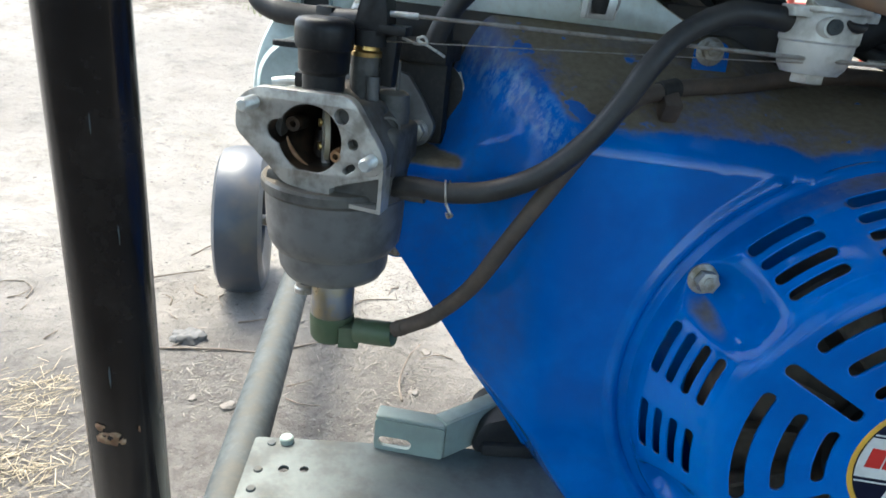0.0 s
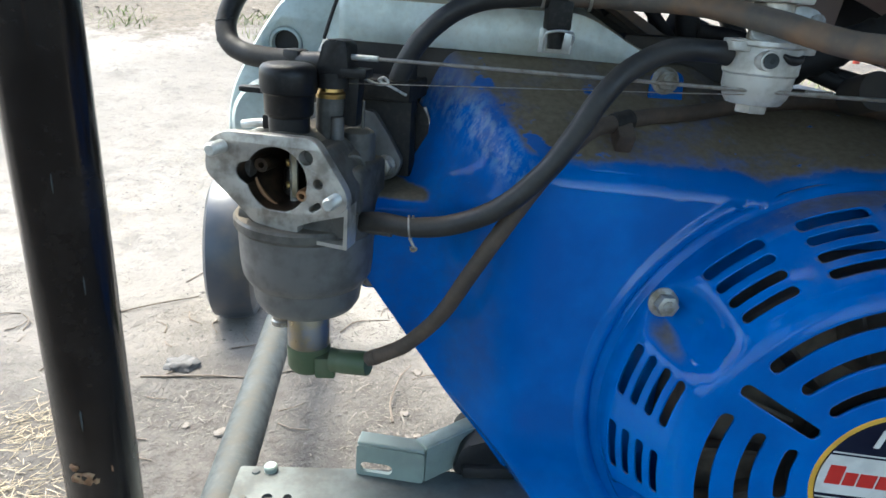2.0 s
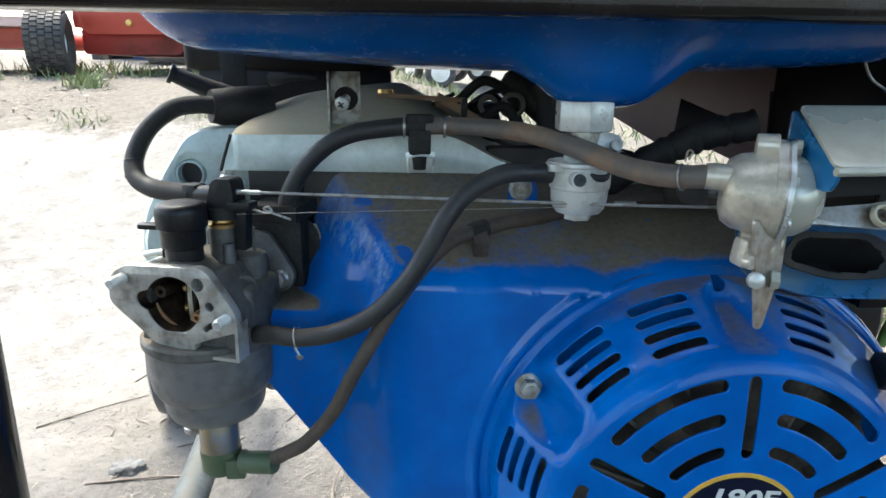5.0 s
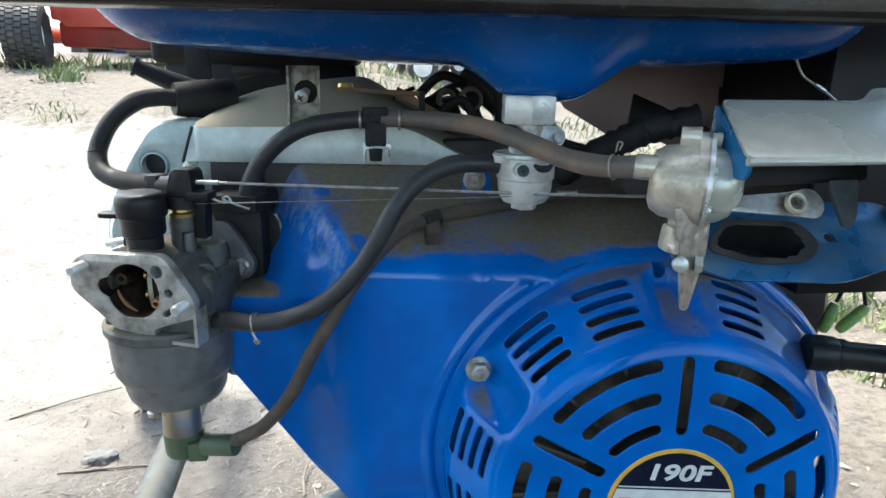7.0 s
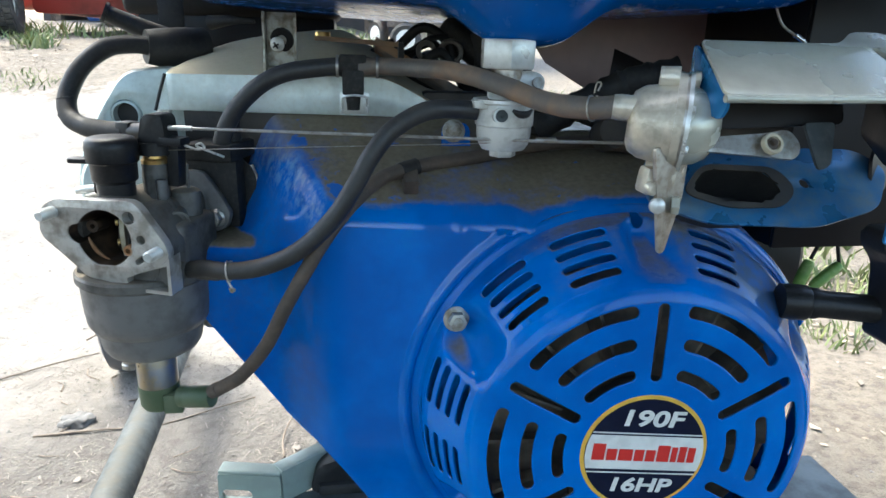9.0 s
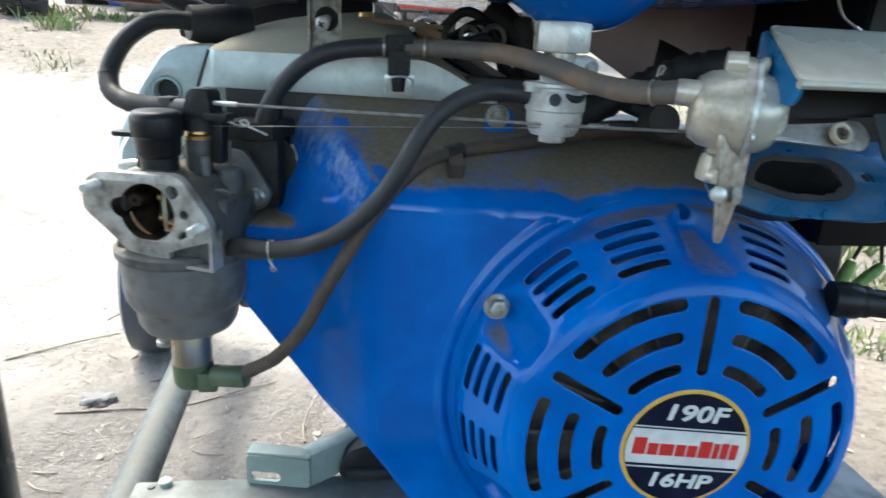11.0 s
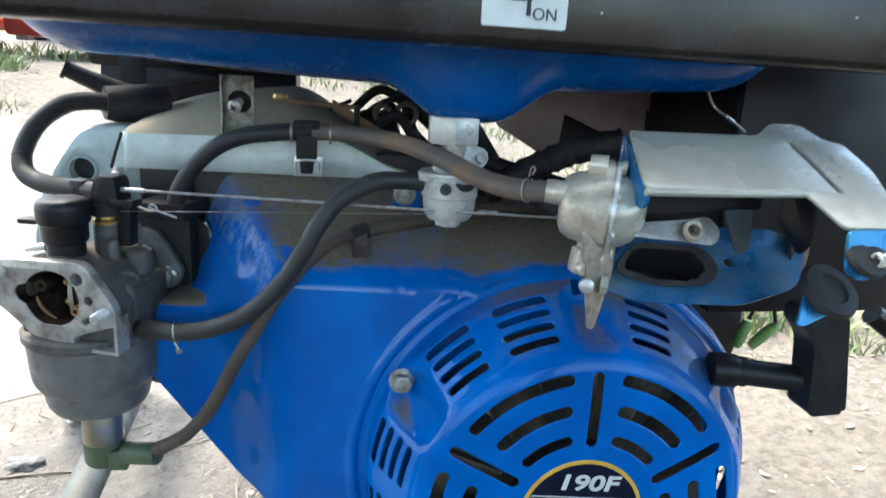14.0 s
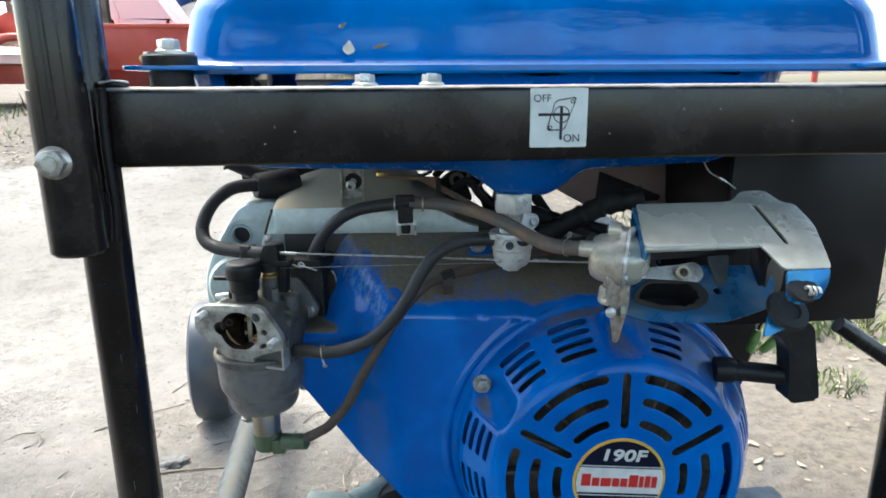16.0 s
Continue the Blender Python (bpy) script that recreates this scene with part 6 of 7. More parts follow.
part("gasket", merge(cut_plate([[(x * 1.17 + 0.002, y * 1.17) for x, y in hole_], [(x * (0.93 + 0.10 * noise.noise(Vector((x * 260, y * 260, 1)))), y * (0.90 + 0.16 * noise.noise(Vector((x * 300, y * 300, 7))))) for x, y in hole_]], 0.0010), EPM @ pose(0, 0, 0.0021), None), "engine", elbow_plate, "torn dusty gasket")
part("duct", loft([[tuple(EPM @ Vector((x * s, y * s, -d))) for x, y in hole_] for s, d in ((1.0, 0.0), (0.98, 0.012), (0.9, 0.026))], False, True), "rubber", elbow_plate, "dark duct behind the opening")
part("side_wing", prism(rounded([(0, -0.012), (0.030, -0.004), (0.044, 0.020), (0.030, 0.034), (0.004, 0.016)], 0.005), 0.0018, pose(0.4840, 0.032, 0.412, 80, 0, 34), 0.0004), "sheet_black", elbow_plate)

# ---- hoses, rods and wires ----


def hose(label, pts, r, mat, cat="hose", wobble=0.03, name="fuel_hose"):
    h = thing(name, label, cat, pose(0, 0, 0))
    part("rubber_tube", tube(pts, r, 18, 8, wobble=wobble), mat, h)
    return h


hose_a = hose("thick grey-black rubber fuel hose from the tap to the carburettor", [(0.0830, 0.1310, 0.3372), (0.1000, 0.1150, 0.3445), (0.1180, 0.1040, 0.3460), (0.1410, 0.0980, 0.3510), (0.1640, 0.0910, 0.3640), (0.1841, 0.0885, 0.3842), (0.1973, 0.0885, 0.4046), (0.2069, 0.0895, 0.4217), (0.2201, 0.0920, 0.4368), (0.2401, 0.0940, 0.4472), (0.2610, 0.0960, 0.4480), (0.2700, 0.0970, 0.4472)], 0.0056, "hose")
part("wire_clip", helix((0.1165, 0.1047, 0.3458), (1, -0.1, 0.05), 0.0062, 0.0006, 1.3, 0.003), "steel", hose_a, "thin wire hose clip")
part("clip_tail", tube([(0.1175, 0.0985, 0.3420), (0.1200, 0.0975, 0.3375), (0.1215, 0.0985, 0.3355), (0.1195, 0.0995, 0.3340), (0.1185, 0.0985, 0.3365)], 0.0008, 8), "steel", hose_a)
hose_b = hose("thin brown dust-covered wire sleeve from the green elbow over the housing", [(0.0960, 0.1245, 0.2500), (0.1090, 0.1190, 0.2590), (0.1200, 0.1130, 0.2690), (0.1374, 0.1030, 0.2935), (0.1528, 0.0960, 0.3251), (0.1640, 0.0945, 0.3455), (0.1790, 0.0960, 0.3700), (0.1955, 0.1080, 0.3880), (0.2132, 0.1200, 0.4008), (0.2290, 0.1280, 0.4051), (0.2520, 0.1400, 0.4080), (0.2800, 0.1480, 0.4105), (0.3200, 0.150, 0.4180), (0.3650, 0.150, 0.4210), (0.4100, 0.155, 0.4150)], 0.0047, "hose_brown", name="wire_sleeve")
part("tape_wrap", lathe([(0.0046, 0), (0.0056, 0.0008), (0.0057, 0.013), (0.0046, 0.0138)], along((0.2270, 0.1270, 0.4046), (0.85, 0.45, 0.17)), 18), "insulator", hose_b, "dusty tape wrap")
part("end_collar", lathe([(0.0044, 0), (0.0051, 0.0006), (0.0051, 0.004), (0.0044, 0.0046)], along((0.0985, 0.1236, 0.2517), (0.75, -0.35, 0.5)), 18), "hose_brown", hose_b)
hose("rust-dusted vacuum hose from the manifold to the fuel pump", [(0.1060, 0.1750, 0.4085), (0.1080, 0.1740, 0.4200), (0.1180, 0.1720, 0.4385), (0.1350, 0.1700, 0.4550), (0.1540, 0.1680, 0.4640), (0.1800, 0.1660, 0.4680), (0.1920, 0.1660, 0.4685)], 0.0060, "hose", name="vacuum_hose")
hose_c2 = hose("rust-dusted vacuum hose section from the check valve to the pump", [(0.2000, 0.1650, 0.4690), (0.2160, 0.1620, 0.4695), (0.2380, 0.1450, 0.4695), (0.2580, 0.1150, 0.4690), (0.2790, 0.0850, 0.4640), (0.2980, 0.0520, 0.4570), (0.3120, 0.0300, 0.4560), (0.3260, 0.0150, 0.4580)], 0.0058, "hose_rust", name="vacuum_hose")
part("wire_clip", helix((0.3140, 0.0265, 0.4562), (0.75, -0.7, 0.05), 0.0063, 0.0005, 1.2, 0.003), "steel", hose_c2, "thin wire hose clip")
part("clip_tail", tube([(0.3150, 0.0240, 0.4640), (0.3155, 0.0230, 0.4690), (0.3175, 0.0225, 0.4685), (0.3165, 0.0235, 0.4650)], 0.0005, 8), "steel", hose_c2)
valve = thing("check_valve", "dusty black plastic check valve with a bright wire clip", "valve", pose(0, 0, 0))
bm = bmesh.new()
box((0.0145, 0.013, 0.022), pose(0.1975, 0.1660, 0.4615), 0.0015, bm)
box((0.0180, 0.014, 0.006), pose(0.1975, 0.1660, 0.4735), 0.0015, bm)
lathe([(0, 0), (0.0070, 0), (0.0070, 0.012), (0.0058, 0.013), (0.0058, 0.020), (0, 0.020)], along((0.1890, 0.1662, 0.4690), (1, -0.05, 0.03)), 20, bm)
part("valve_body", bm, "insulator", valve)
part("lower_spout", lathe([(0, 0.440), (0.0042, 0.440), (0.0054, 0.452), (0, 0.452)], pose(0.1975, 0.166, 0), 18), "insulator", valve)
part("wire_bail", tube([(0.1905, 0.1640, 0.4380), (0.1905, 0.1600, 0.4480), (0.1940, 0.1575, 0.4500), (0.1985, 0.1570, 0.4505), (0.2030, 0.1575, 0.4500), (0.2065, 0.1600, 0.4480), (0.2065, 0.1640, 0.4380)], 0.0008, 8), "zinc", valve, "bright wire bail")
part("clip_plate", box((0.020, 0.0012, 0.014), pose(0.1985, 0.1705, 0.4440), 0.0003), "zinc", valve)
part("standoff", box((0.008, 0.034, 0.006), pose(0.1985, 0.1860, 0.4430), 0.001), "zinc", valve)
for cx in (0.1865, 0.2130):
    part("crimp_ring", lathe([(0.006, 0), (0.0074, 0), (0.0074, 0.0016), (0.006, 0.0016)], along((cx, 0.1655 if cx < 0.2 else 0.1628, 0.4688), (1, -0.05, 0)), 20), "steel", valve)
breather = hose("cracked thick black breather hose looping from head to carburettor", [(0.0480, 0.2450, 0.4775), (0.0340, 0.2380, 0.4785), (0.0190, 0.2320, 0.4750), (0.0025, 0.2270, 0.4610), (-0.0065, 0.2210, 0.4420), (-0.0035, 0.2120, 0.4285), (0.0090, 0.2030, 0.4225), (0.0270, 0.1920, 0.4215), (0.0430, 0.1830, 0.4215)], 0.0067, "rubber", wobble=0.05, name="breather_hose")
for (cx, cy, cz), (dx, dy, dz) in (((-0.0125, 0.2145, 0.4300), (0.5, -0.5, -1)), ((0.0030, 0.2045, 0.4208), (1, -0.7, -0.2)), ((-0.0145, 0.2200, 0.4410), (0.2, 0, -1))):
    part("split", lathe([(0.0050, 0), (0.0070, 0.0002), (0.0070, 0.0010), (0.0050, 0.0012)], along((cx + 0.007, cy, cz + 0.001), (dx, dy, dz)), 18), "ink", breather)
part("end_fitting", box((0.012, 0.012, 0.015), pose(0.0440, 0.1825, 0.4215, 0, 0, -28), 0.002), "plastic", breather, "black square hose fitting")
part("fitting_stub", tube([(0.048, 0.180, 0.4220), (0.060, 0.172, 0.4230), (0.074, 0.165, 0.4240)], 0.0062, 14), "plastic", breather)
boot = thing("spark_plug_boot", "black rubber spark plug boot with a cable stub", "plug cap", pose(0, 0, 0))
bm = bmesh.new()
tube([(0.0440, 0.2460, 0.4770), (0.0600, 0.2550, 0.4760), (0.0800, 0.2700, 0.4740)], lambda t: 0.0125 + 0.006 * t, 20, bm=bm)
tube([(0.0150, 0.2550, 0.5010), (0.0330, 0.2600, 0.4925), (0.0520, 0.2660, 0.4840), (0.0700, 0.272, 0.478)], lambda t: 0.0058 + 0.004 * t, 18, bm=bm)
tube([(0.0140, 0.2547, 0.5015), (0.0165, 0.2555, 0.5003)], 0.0078, 18, smooth=False, bm=bm)
part("boot", bm, "rubber", boot)
air_box = thing("muffler_box", "sooty black muffler box above the cylinder head", "muffler", pose(0, 0, 0))
bm = bmesh.new()
box((0.195, 0.12, 0.034), pose(0.0925, 0.420, 0.5200), 0.010, bm, 3)
part("box_shell", bm, "soot", air_box, "brown sooty sheet-metal shell")
# black block added to fill the shaded gap below the shell
bm = bmesh.new()
box((0.180, 0.09, 0.045), pose(0.0950, 0.410, 0.4850), 0.008, bm, 2)
part("gap_shade_block", bm, "sheet_black", air_box)
part("bracket", box((0.020, 0.004, 0.055), pose(0.0520, 0.300, 0.4930), 0.001), "rubber", air_box)

rods = thing("governor_rod", "long bright steel governor rod over the housing", "rod", pose(0, 0, 0))
part("rod", tube([(0.0780, 0.1420, 0.4300), (0.2000, 0.1090, 0.4310), (0.3000, 0.0790, 0.4320), (0.3720, 0.0570, 0.4340)], 0.0010, 8), "steel", rods)
part("rod_tip", tube([(0.0790, 0.1418, 0.4300), (0.0960, 0.1372, 0.4302)], 0.0016, 10, smooth=False), "zinc", rods)
spring = thing("governor_spring_wire", "thin steel governor spring wire with a coil end", "wire", pose(0, 0, 0))
part("wire", tube([(0.0800, 0.1400, 0.4160), (0.1600, 0.1180, 0.4215), (0.2700, 0.0880, 0.4290), (0.3100, 0.0770, 0.4330)], 0.0003, 6), "steel", spring)
part("coil", helix((0.3030, 0.0790, 0.4325), (1, -0.28, 0.05), 0.0013, 0.0004, 11, 0.012), "steel", spring)
part("loop_end", tube([(0.0880, 0.1480, 0.4180), (0.0960, 0.1440, 0.4160), (0.1015, 0.1420, 0.4172), (0.0995, 0.1425, 0.4200), (0.0965, 0.1440, 0.4180), (0.1040, 0.1450, 0.4145), (0.1120, 0.150, 0.4100)], 0.0008, 8), "zinc", spring)
cable = thing("wire_loom", "tangle of black wires and plugs behind the tap", "cables", pose(0, 0, 0))
for pts, r in (([(0.235, 0.27, 0.480), (0.255, 0.262, 0.497), (0.275, 0.258, 0.487), (0.285, 0.262, 0.465), (0.295, 0.27, 0.44)], 0.004), ([(0.240, 0.28, 0.470), (0.262, 0.272, 0.485), (0.280, 0.27, 0.470), (0.300, 0.272, 0.45)], 0.0035), ([(0.245, 0.25, 0.462), (0.268, 0.245, 0.478), (0.282, 0.246, 0.462), (0.300, 0.25, 0.445)], 0.004), ([(0.30, 0.21, 0.455), (0.33, 0.20, 0.450), (0.37, 0.19, 0.435), (0.40, 0.185, 0.425)], 0.005), ([(0.232, 0.262, 0.487), (0.218, 0.266, 0.480), (0.205, 0.27, 0.470)], 0.0018)):
    part("wire", tube(pts, r, 10), "rubber", cable)
def capsule_tube(a, b, r, mat, name, label=""):
    a, b = Vector(a), Vector(b)
    part(name, tube([a.lerp(b, t) for t in (0, 0.04, 0.12, 0.3, 0.7, 0.88, 0.96, 1)], lambda t: r * (1 - (2 * t - 1) ** 6) ** 0.5 + 0.0004, 18, smooth=False), mat, cable, label)


capsule_tube((0.2740, 0.268, 0.5030), (0.3110, 0.258, 0.4700), 0.0120, "insulator", "ignition_cap", "brown-black moulded ignition cap")
capsule_tube((0.3000, 0.255, 0.4960), (0.3120, 0.250, 0.4420), 0.0080, "rubber", "sleeve")
part("plug", box((0.030, 0.026, 0.030), pose(0.3150, 0.270, 0.4480, 0, 20, 0), 0.004), "rubber", cable)
part("plug", box((0.034, 0.030, 0.034), pose(0.2600, 0.300, 0.4590, 0, -20, 0), 0.006), "rubber", cable)
for cx, cz, rr in ((0.2570, 0.4790, 0.0062), (0.2770, 0.4785, 0.0085)):
    part("wire_loop", tube([(cx + rr * math.cos(a), 0.248, cz + rr * math.sin(a)) for a in (radians(-70 + 32 * q) for q in range(11))], 0.0021, 8), "hose_rust", cable, "dusty wire loop")
part("wire", tube([(0.2350, 0.262, 0.4740), (0.2480, 0.258, 0.4800), (0.2600, 0.255, 0.4880), (0.2750, 0.256, 0.4910)], 0.0024, 8), "rubber", cable)
part("wire", tube([(0.3180, 0.235, 0.4520), (0.3400, 0.220, 0.4480), (0.3640, 0.205, 0.4420), (0.3900, 0.195, 0.4380)], 0.0045, 10), "rubber", cable)
part("wire", tube([(0.3280, 0.240, 0.4400), (0.3500, 0.225, 0.4380), (0.3760, 0.210, 0.4360), (0.4100, 0.200, 0.4290)], 0.0060, 10), "rubber", cable)
hose("black corrugated cable behind the pump", [(0.335, 0.19, 0.425), (0.372, 0.18, 0.448), (0.400, 0.172, 0.462), (0.432, 0.165, 0.470)], lambda t: 0.0105 - 0.001 * math.cos(t * 60), "rubber", name="cable_sleeve", cat="cable")
lead = hose("thin grey wire hanging in front of the control box", [(0.4590, 0.105, 0.522), (0.4600, 0.105, 0.513), (0.4661, 0.105, 0.5025), (0.4747, 0.105, 0.4970), (0.4839, 0.105, 0.4921), (0.4930, 0.105, 0.4861)], 0.0008, "steel", name="lead_wire", cat="wire", wobble=0)
part("crimp", tube([(0.4760, 0.1048, 0.4962), (0.4830, 0.1048, 0.4925)], 0.0017, 10, smooth=False), "chrome", lead, "bright crimp sleeve")
for wire_pts, a, b in (([(0.588, 0.165, 0.352), (0.594, 0.168, 0.336), (0.601, 0.170, 0.318)], (0.602, 0.170, 0.3165), (0.580, 0.170, 0.2960)), ([(0.578, 0.165, 0.352), (0.577, 0.168, 0.336), (0.574, 0.170, 0.322)], (0.5735, 0.170, 0.3205), (0.566, 0.170, 0.2960))):
    drop = hose("thin black wire ending in a green connector below the control box", wire_pts, 0.0016, "rubber", name="drop_wire", cat="wire", wobble=0)
    a, b = Vector(a), Vector(b)
    part("connector", tube([a.lerp(b, t) for t in (0, 0.05, 0.2, 0.5, 0.8, 0.95, 1)], lambda t: 0.0022 + 0.0028 * math.sin(math.pi * min(1.0, 0.12 + t * 0.8)), 14, smooth=False), "sheath", drop, "green plastic wire connector")

# ---- things lying on the ground ----


def tri_soup(name, verts, faces, mat, label, category, kind="stuff", angle=180):
    me = bpy.data.meshes.new(name)
    me.from_pydata(verts, [], faces)
    return tagged(link_mesh(name, me, mat, angle=angle), label, category, kind=kind)


rnd = random.Random(7)
# pebbles and crumbs
verts, faces = [], []
octa_f = [(0, 2, 4), (2, 1, 4), (1, 3, 4), (3, 0, 4), (2, 0, 5), (1, 2, 5), (3, 1, 5), (0, 3, 5)]
for k in range(7600):
    if k < 6000:
        x, y = rnd.uniform(-0.75, 1.1), rnd.uniform(0.12, 1.25)
        s = 0.0006 + 0.0034 * rnd.random() ** 5
    else:
        x, y = rnd.uniform(-2.4, 2.6), rnd.uniform(0.6, 4.2)
        s = 0.0012 + 0.0050 * rnd.random() ** 3
    if noise.noise(Vector((x * 3, y * 3, 5))) < -0.12 + 0.5 * rnd.random() - 0.2:
        continue
    z = ground_z(x, y)
    n0 = len(verts)
    for dx, dy, dz in ((1, 0, 0), (-1, 0, 0), (0, 1, 0), (0, -1, 0), (0, 0, 0.55), (0, 0, -0.5)):
        verts.append((x + s * dx * rnd.uniform(0.6, 1.4), y + s * dy * rnd.uniform(0.6, 1.4), z + s * dz * rnd.uniform(0.5, 1.0) + s * 0.1))
    faces += [tuple(n0 + i for i in f) for f in octa_f]
tri_soup("pebbles", verts, faces, "pebble", "scattered pebbles and crumbs of soil", "pebbles", angle=25)

# leaf litter and bark chips
verts, faces = [], []
for k in range(9600):
    band = k % 3
    if band == 0:
        x, y = rnd.uniform(-0.7, 0.25), rnd.uniform(0.75, 1.4)
        s = rnd.uniform(0.0012, 0.0042)
        if noise.noise(Vector((x * 5, y * 5, 2))) < 0.05:
            continue
    elif band == 1:
        x, y = rnd.uniform(-2.8, 0.8), 2.2 + 1.2 * rnd.random() ** 1.4
        s = rnd.uniform(0.004, 0.014)
        if noise.noise(Vector((x * 2, y * 2, 9))) < -0.1:
            continue
    else:
        x, y = rnd.uniform(0.7, 2.8), rnd.uniform(0.35, 3.0)
        s = rnd.uniform(0.003, 0.013)
        if noise.noise(Vector((x * 3, y * 3, 4))) < 0.0:
            continue
    z = ground_z(x, y) + 0.001
    a = rnd.random() * 6.28
    tilt = Euler((rnd.gauss(0, 0.16), rnd.gauss(0, 0.16), a)).to_matrix()
    n0 = len(verts)
    for px_, py_, pz_ in ((-1, 0, 0), (-0.3, 0.42, 0.18), (0.5, 0.34, 0.12), (1, 0, 0.1), (0.5, -0.34, 0.12), (-0.3, -0.42, 0.18)):
        q = tilt @ Vector((px_ * s, py_ * s, pz_ * s))
        verts.append((x + q.x, y + q.y, z + abs(q.z) + 0.0005))
    faces += [(n0, n0 + 1, n0 + 2, n0 + 3), (n0, n0 + 3, n0 + 4, n0 + 5)]
tri_soup("leaf_litter", verts, faces, "litter", "dry brown leaf litter and bark chips on sand", "leaf litter")

# straw, shavings and splinters trodden into the soil, thick in drifts
verts, faces = [], []
for k in range(30000):
    x, y = rnd.uniform(-0.65, 0.30), rnd.uniform(0.14, 0.80)
    if noise.noise(Vector((x * 4.5, y * 4.5, 12))) + 0.5 * noise.noise(Vector((x * 13, y * 13, 3))) < -0.10 + 0.40 * rnd.random():
        continue
    ln, w = 0.0016 + 0.017 * rnd.random() ** 5, rnd.uniform(0.0003, 0.0013)
    a, dip = rnd.gauss(0.5, 1.2), rnd.gauss(0.0, 0.14)
    d, e = Vector((math.cos(a), math.sin(a), dip)), Vector((-math.sin(a), math.cos(a), 0))
    c = Vector((x, y, ground_z(x, y) + 0.0006))
    n0 = len(verts)
    for u, v, h in ((-1, -1, 0), (1, -0.4, 0), (1, 0.4, 0), (-1, 1, 0), (-1, 0, 1), (1, 0, 0.6)):
        verts.append(tuple(c + d * u * ln * 0.5 + e * v * w + Vector((0, 0, h * w * 0.5))))
    faces += [(n0, n0 + 1, n0 + 5, n0 + 4), (n0 + 4, n0 + 5, n0 + 2, n0 + 3), (n0, n0 + 4, n0 + 3), (n0 + 1, n0 + 2, n0 + 5)]
tri_soup("wood_chips", verts, faces, "chips", "trodden grey-brown wood chips and straw on sand", "wood chips")

# pale straw in two drifts beside the post
verts, faces = [], []
for k in range(520):
    mx, my = ((-0.285, 0.375), (-0.235, 0.255))[k % 2]
    x, y = rnd.gauss(mx, 0.035), rnd.gauss(my, 0.030)
    ln, w = rnd.uniform(0.006, 0.022), rnd.uniform(0.0003, 0.0008)
    a, dip = rnd.gauss(0.9, 0.8), rnd.gauss(0.0, 0.16)
    d, e = Vector((math.cos(a), math.sin(a), dip)), Vector((-math.sin(a), math.cos(a), 0))
    c = Vector((x, y, ground_z(x, y) + rnd.uniform(0.0005, 0.004)))
    n0 = len(verts)
    for u, v, h in ((-1, -1, 0), (1, -0.4, 0), (1, 0.4, 0), (-1, 1, 0), (-1, 0, 1), (1, 0, 0.6)):
        verts.append(tuple(c + d * u * ln * 0.5 + e * v * w + Vector((0, 0, h * w))))
    faces += [(n0, n0 + 1, n0 + 5, n0 + 4), (n0 + 4, n0 + 5, n0 + 2, n0 + 3), (n0, n0 + 4, n0 + 3), (n0 + 1, n0 + 2, n0 + 5)]
tri_soup("straw", verts, faces, "straw", "pale dry straw scattered on the soil", "straw")


def grass_patch(spots, name, label):
    verts, faces = [], []
    for x0, y0, rad, count, h in spots:
        for k in range(count):
            a, r = rnd.random() * 6.28, rad * math.sqrt(rnd.random())
            x, y = x0 + r * math.cos(a), y0 + r * math.sin(a)
            z = ground_z(x, y) - 0.002
            hh = h * rnd.uniform(0.45, 1.1)
            lean = Vector((rnd.gauss(0, 0.4), rnd.gauss(0, 0.4), 1)).normalized()
            w = hh * 0.045 + 0.0007
            side = Vector((math.cos(a + 1.3), math.sin(a + 1.3), 0)) * w
            bend = Vector((lean.x, lean.y, 0)) * hh * 0.5
            p = Vector((x, y, z))
            n0 = len(verts)
            for s_, t_ in ((1, 0), (-1, 0), (-0.8, 0.5), (0.8, 0.5)):
                q = p + side * s_ + lean * hh * t_ + bend * t_ * t_
                verts.append(tuple(q))
            verts.append(tuple(p + lean * hh + bend - Vector((0, 0, hh * 0.12))))
            faces += [(n0, n0 + 1, n0 + 2, n0 + 3), (n0 + 3, n0 + 2, n0 + 4)]
    return tri_soup(name, verts, faces, "grass", label, "grass")


spots = [(-1.12, 2.85, 0.09, 143, 0.081), (-0.62, 3.00, 0.13, 176, 0.074), (-0.95, 2.35, 0.13, 99, 0.037), (-0.42, 2.35, 0.16, 121, 0.043), (-1.55, 2.55, 0.18, 132, 0.050), (-1.90, 2.90, 0.39, 286, 0.074), (-2.30, 2.50, 0.39, 220, 0.062), (0.15, 3.10, 0.33, 220, 0.056), (1.02, 0.88, 0.08, 150, 0.056), (1.16, 0.98, 0.12, 220, 0.064), (1.32, 0.86, 0.12, 200, 0.056), (0.98, 1.12, 0.10, 120, 0.048), (1.45, 1.30, 0.30, 320, 0.072), (1.10, 1.60, 0.30, 220, 0.056), (1.05, 0.66, 0.07, 90, 0.040), (0.80, 3.20, 0.52, 330, 0.062), (1.50, 2.60, 0.65, 462, 0.074), (-1.30, 3.50, 0.52, 286, 0.087), (0.20, 4.20, 1.04, 462, 0.087)]
grass_patch(spots, "grass", "sparse green grass tufts in the sand")


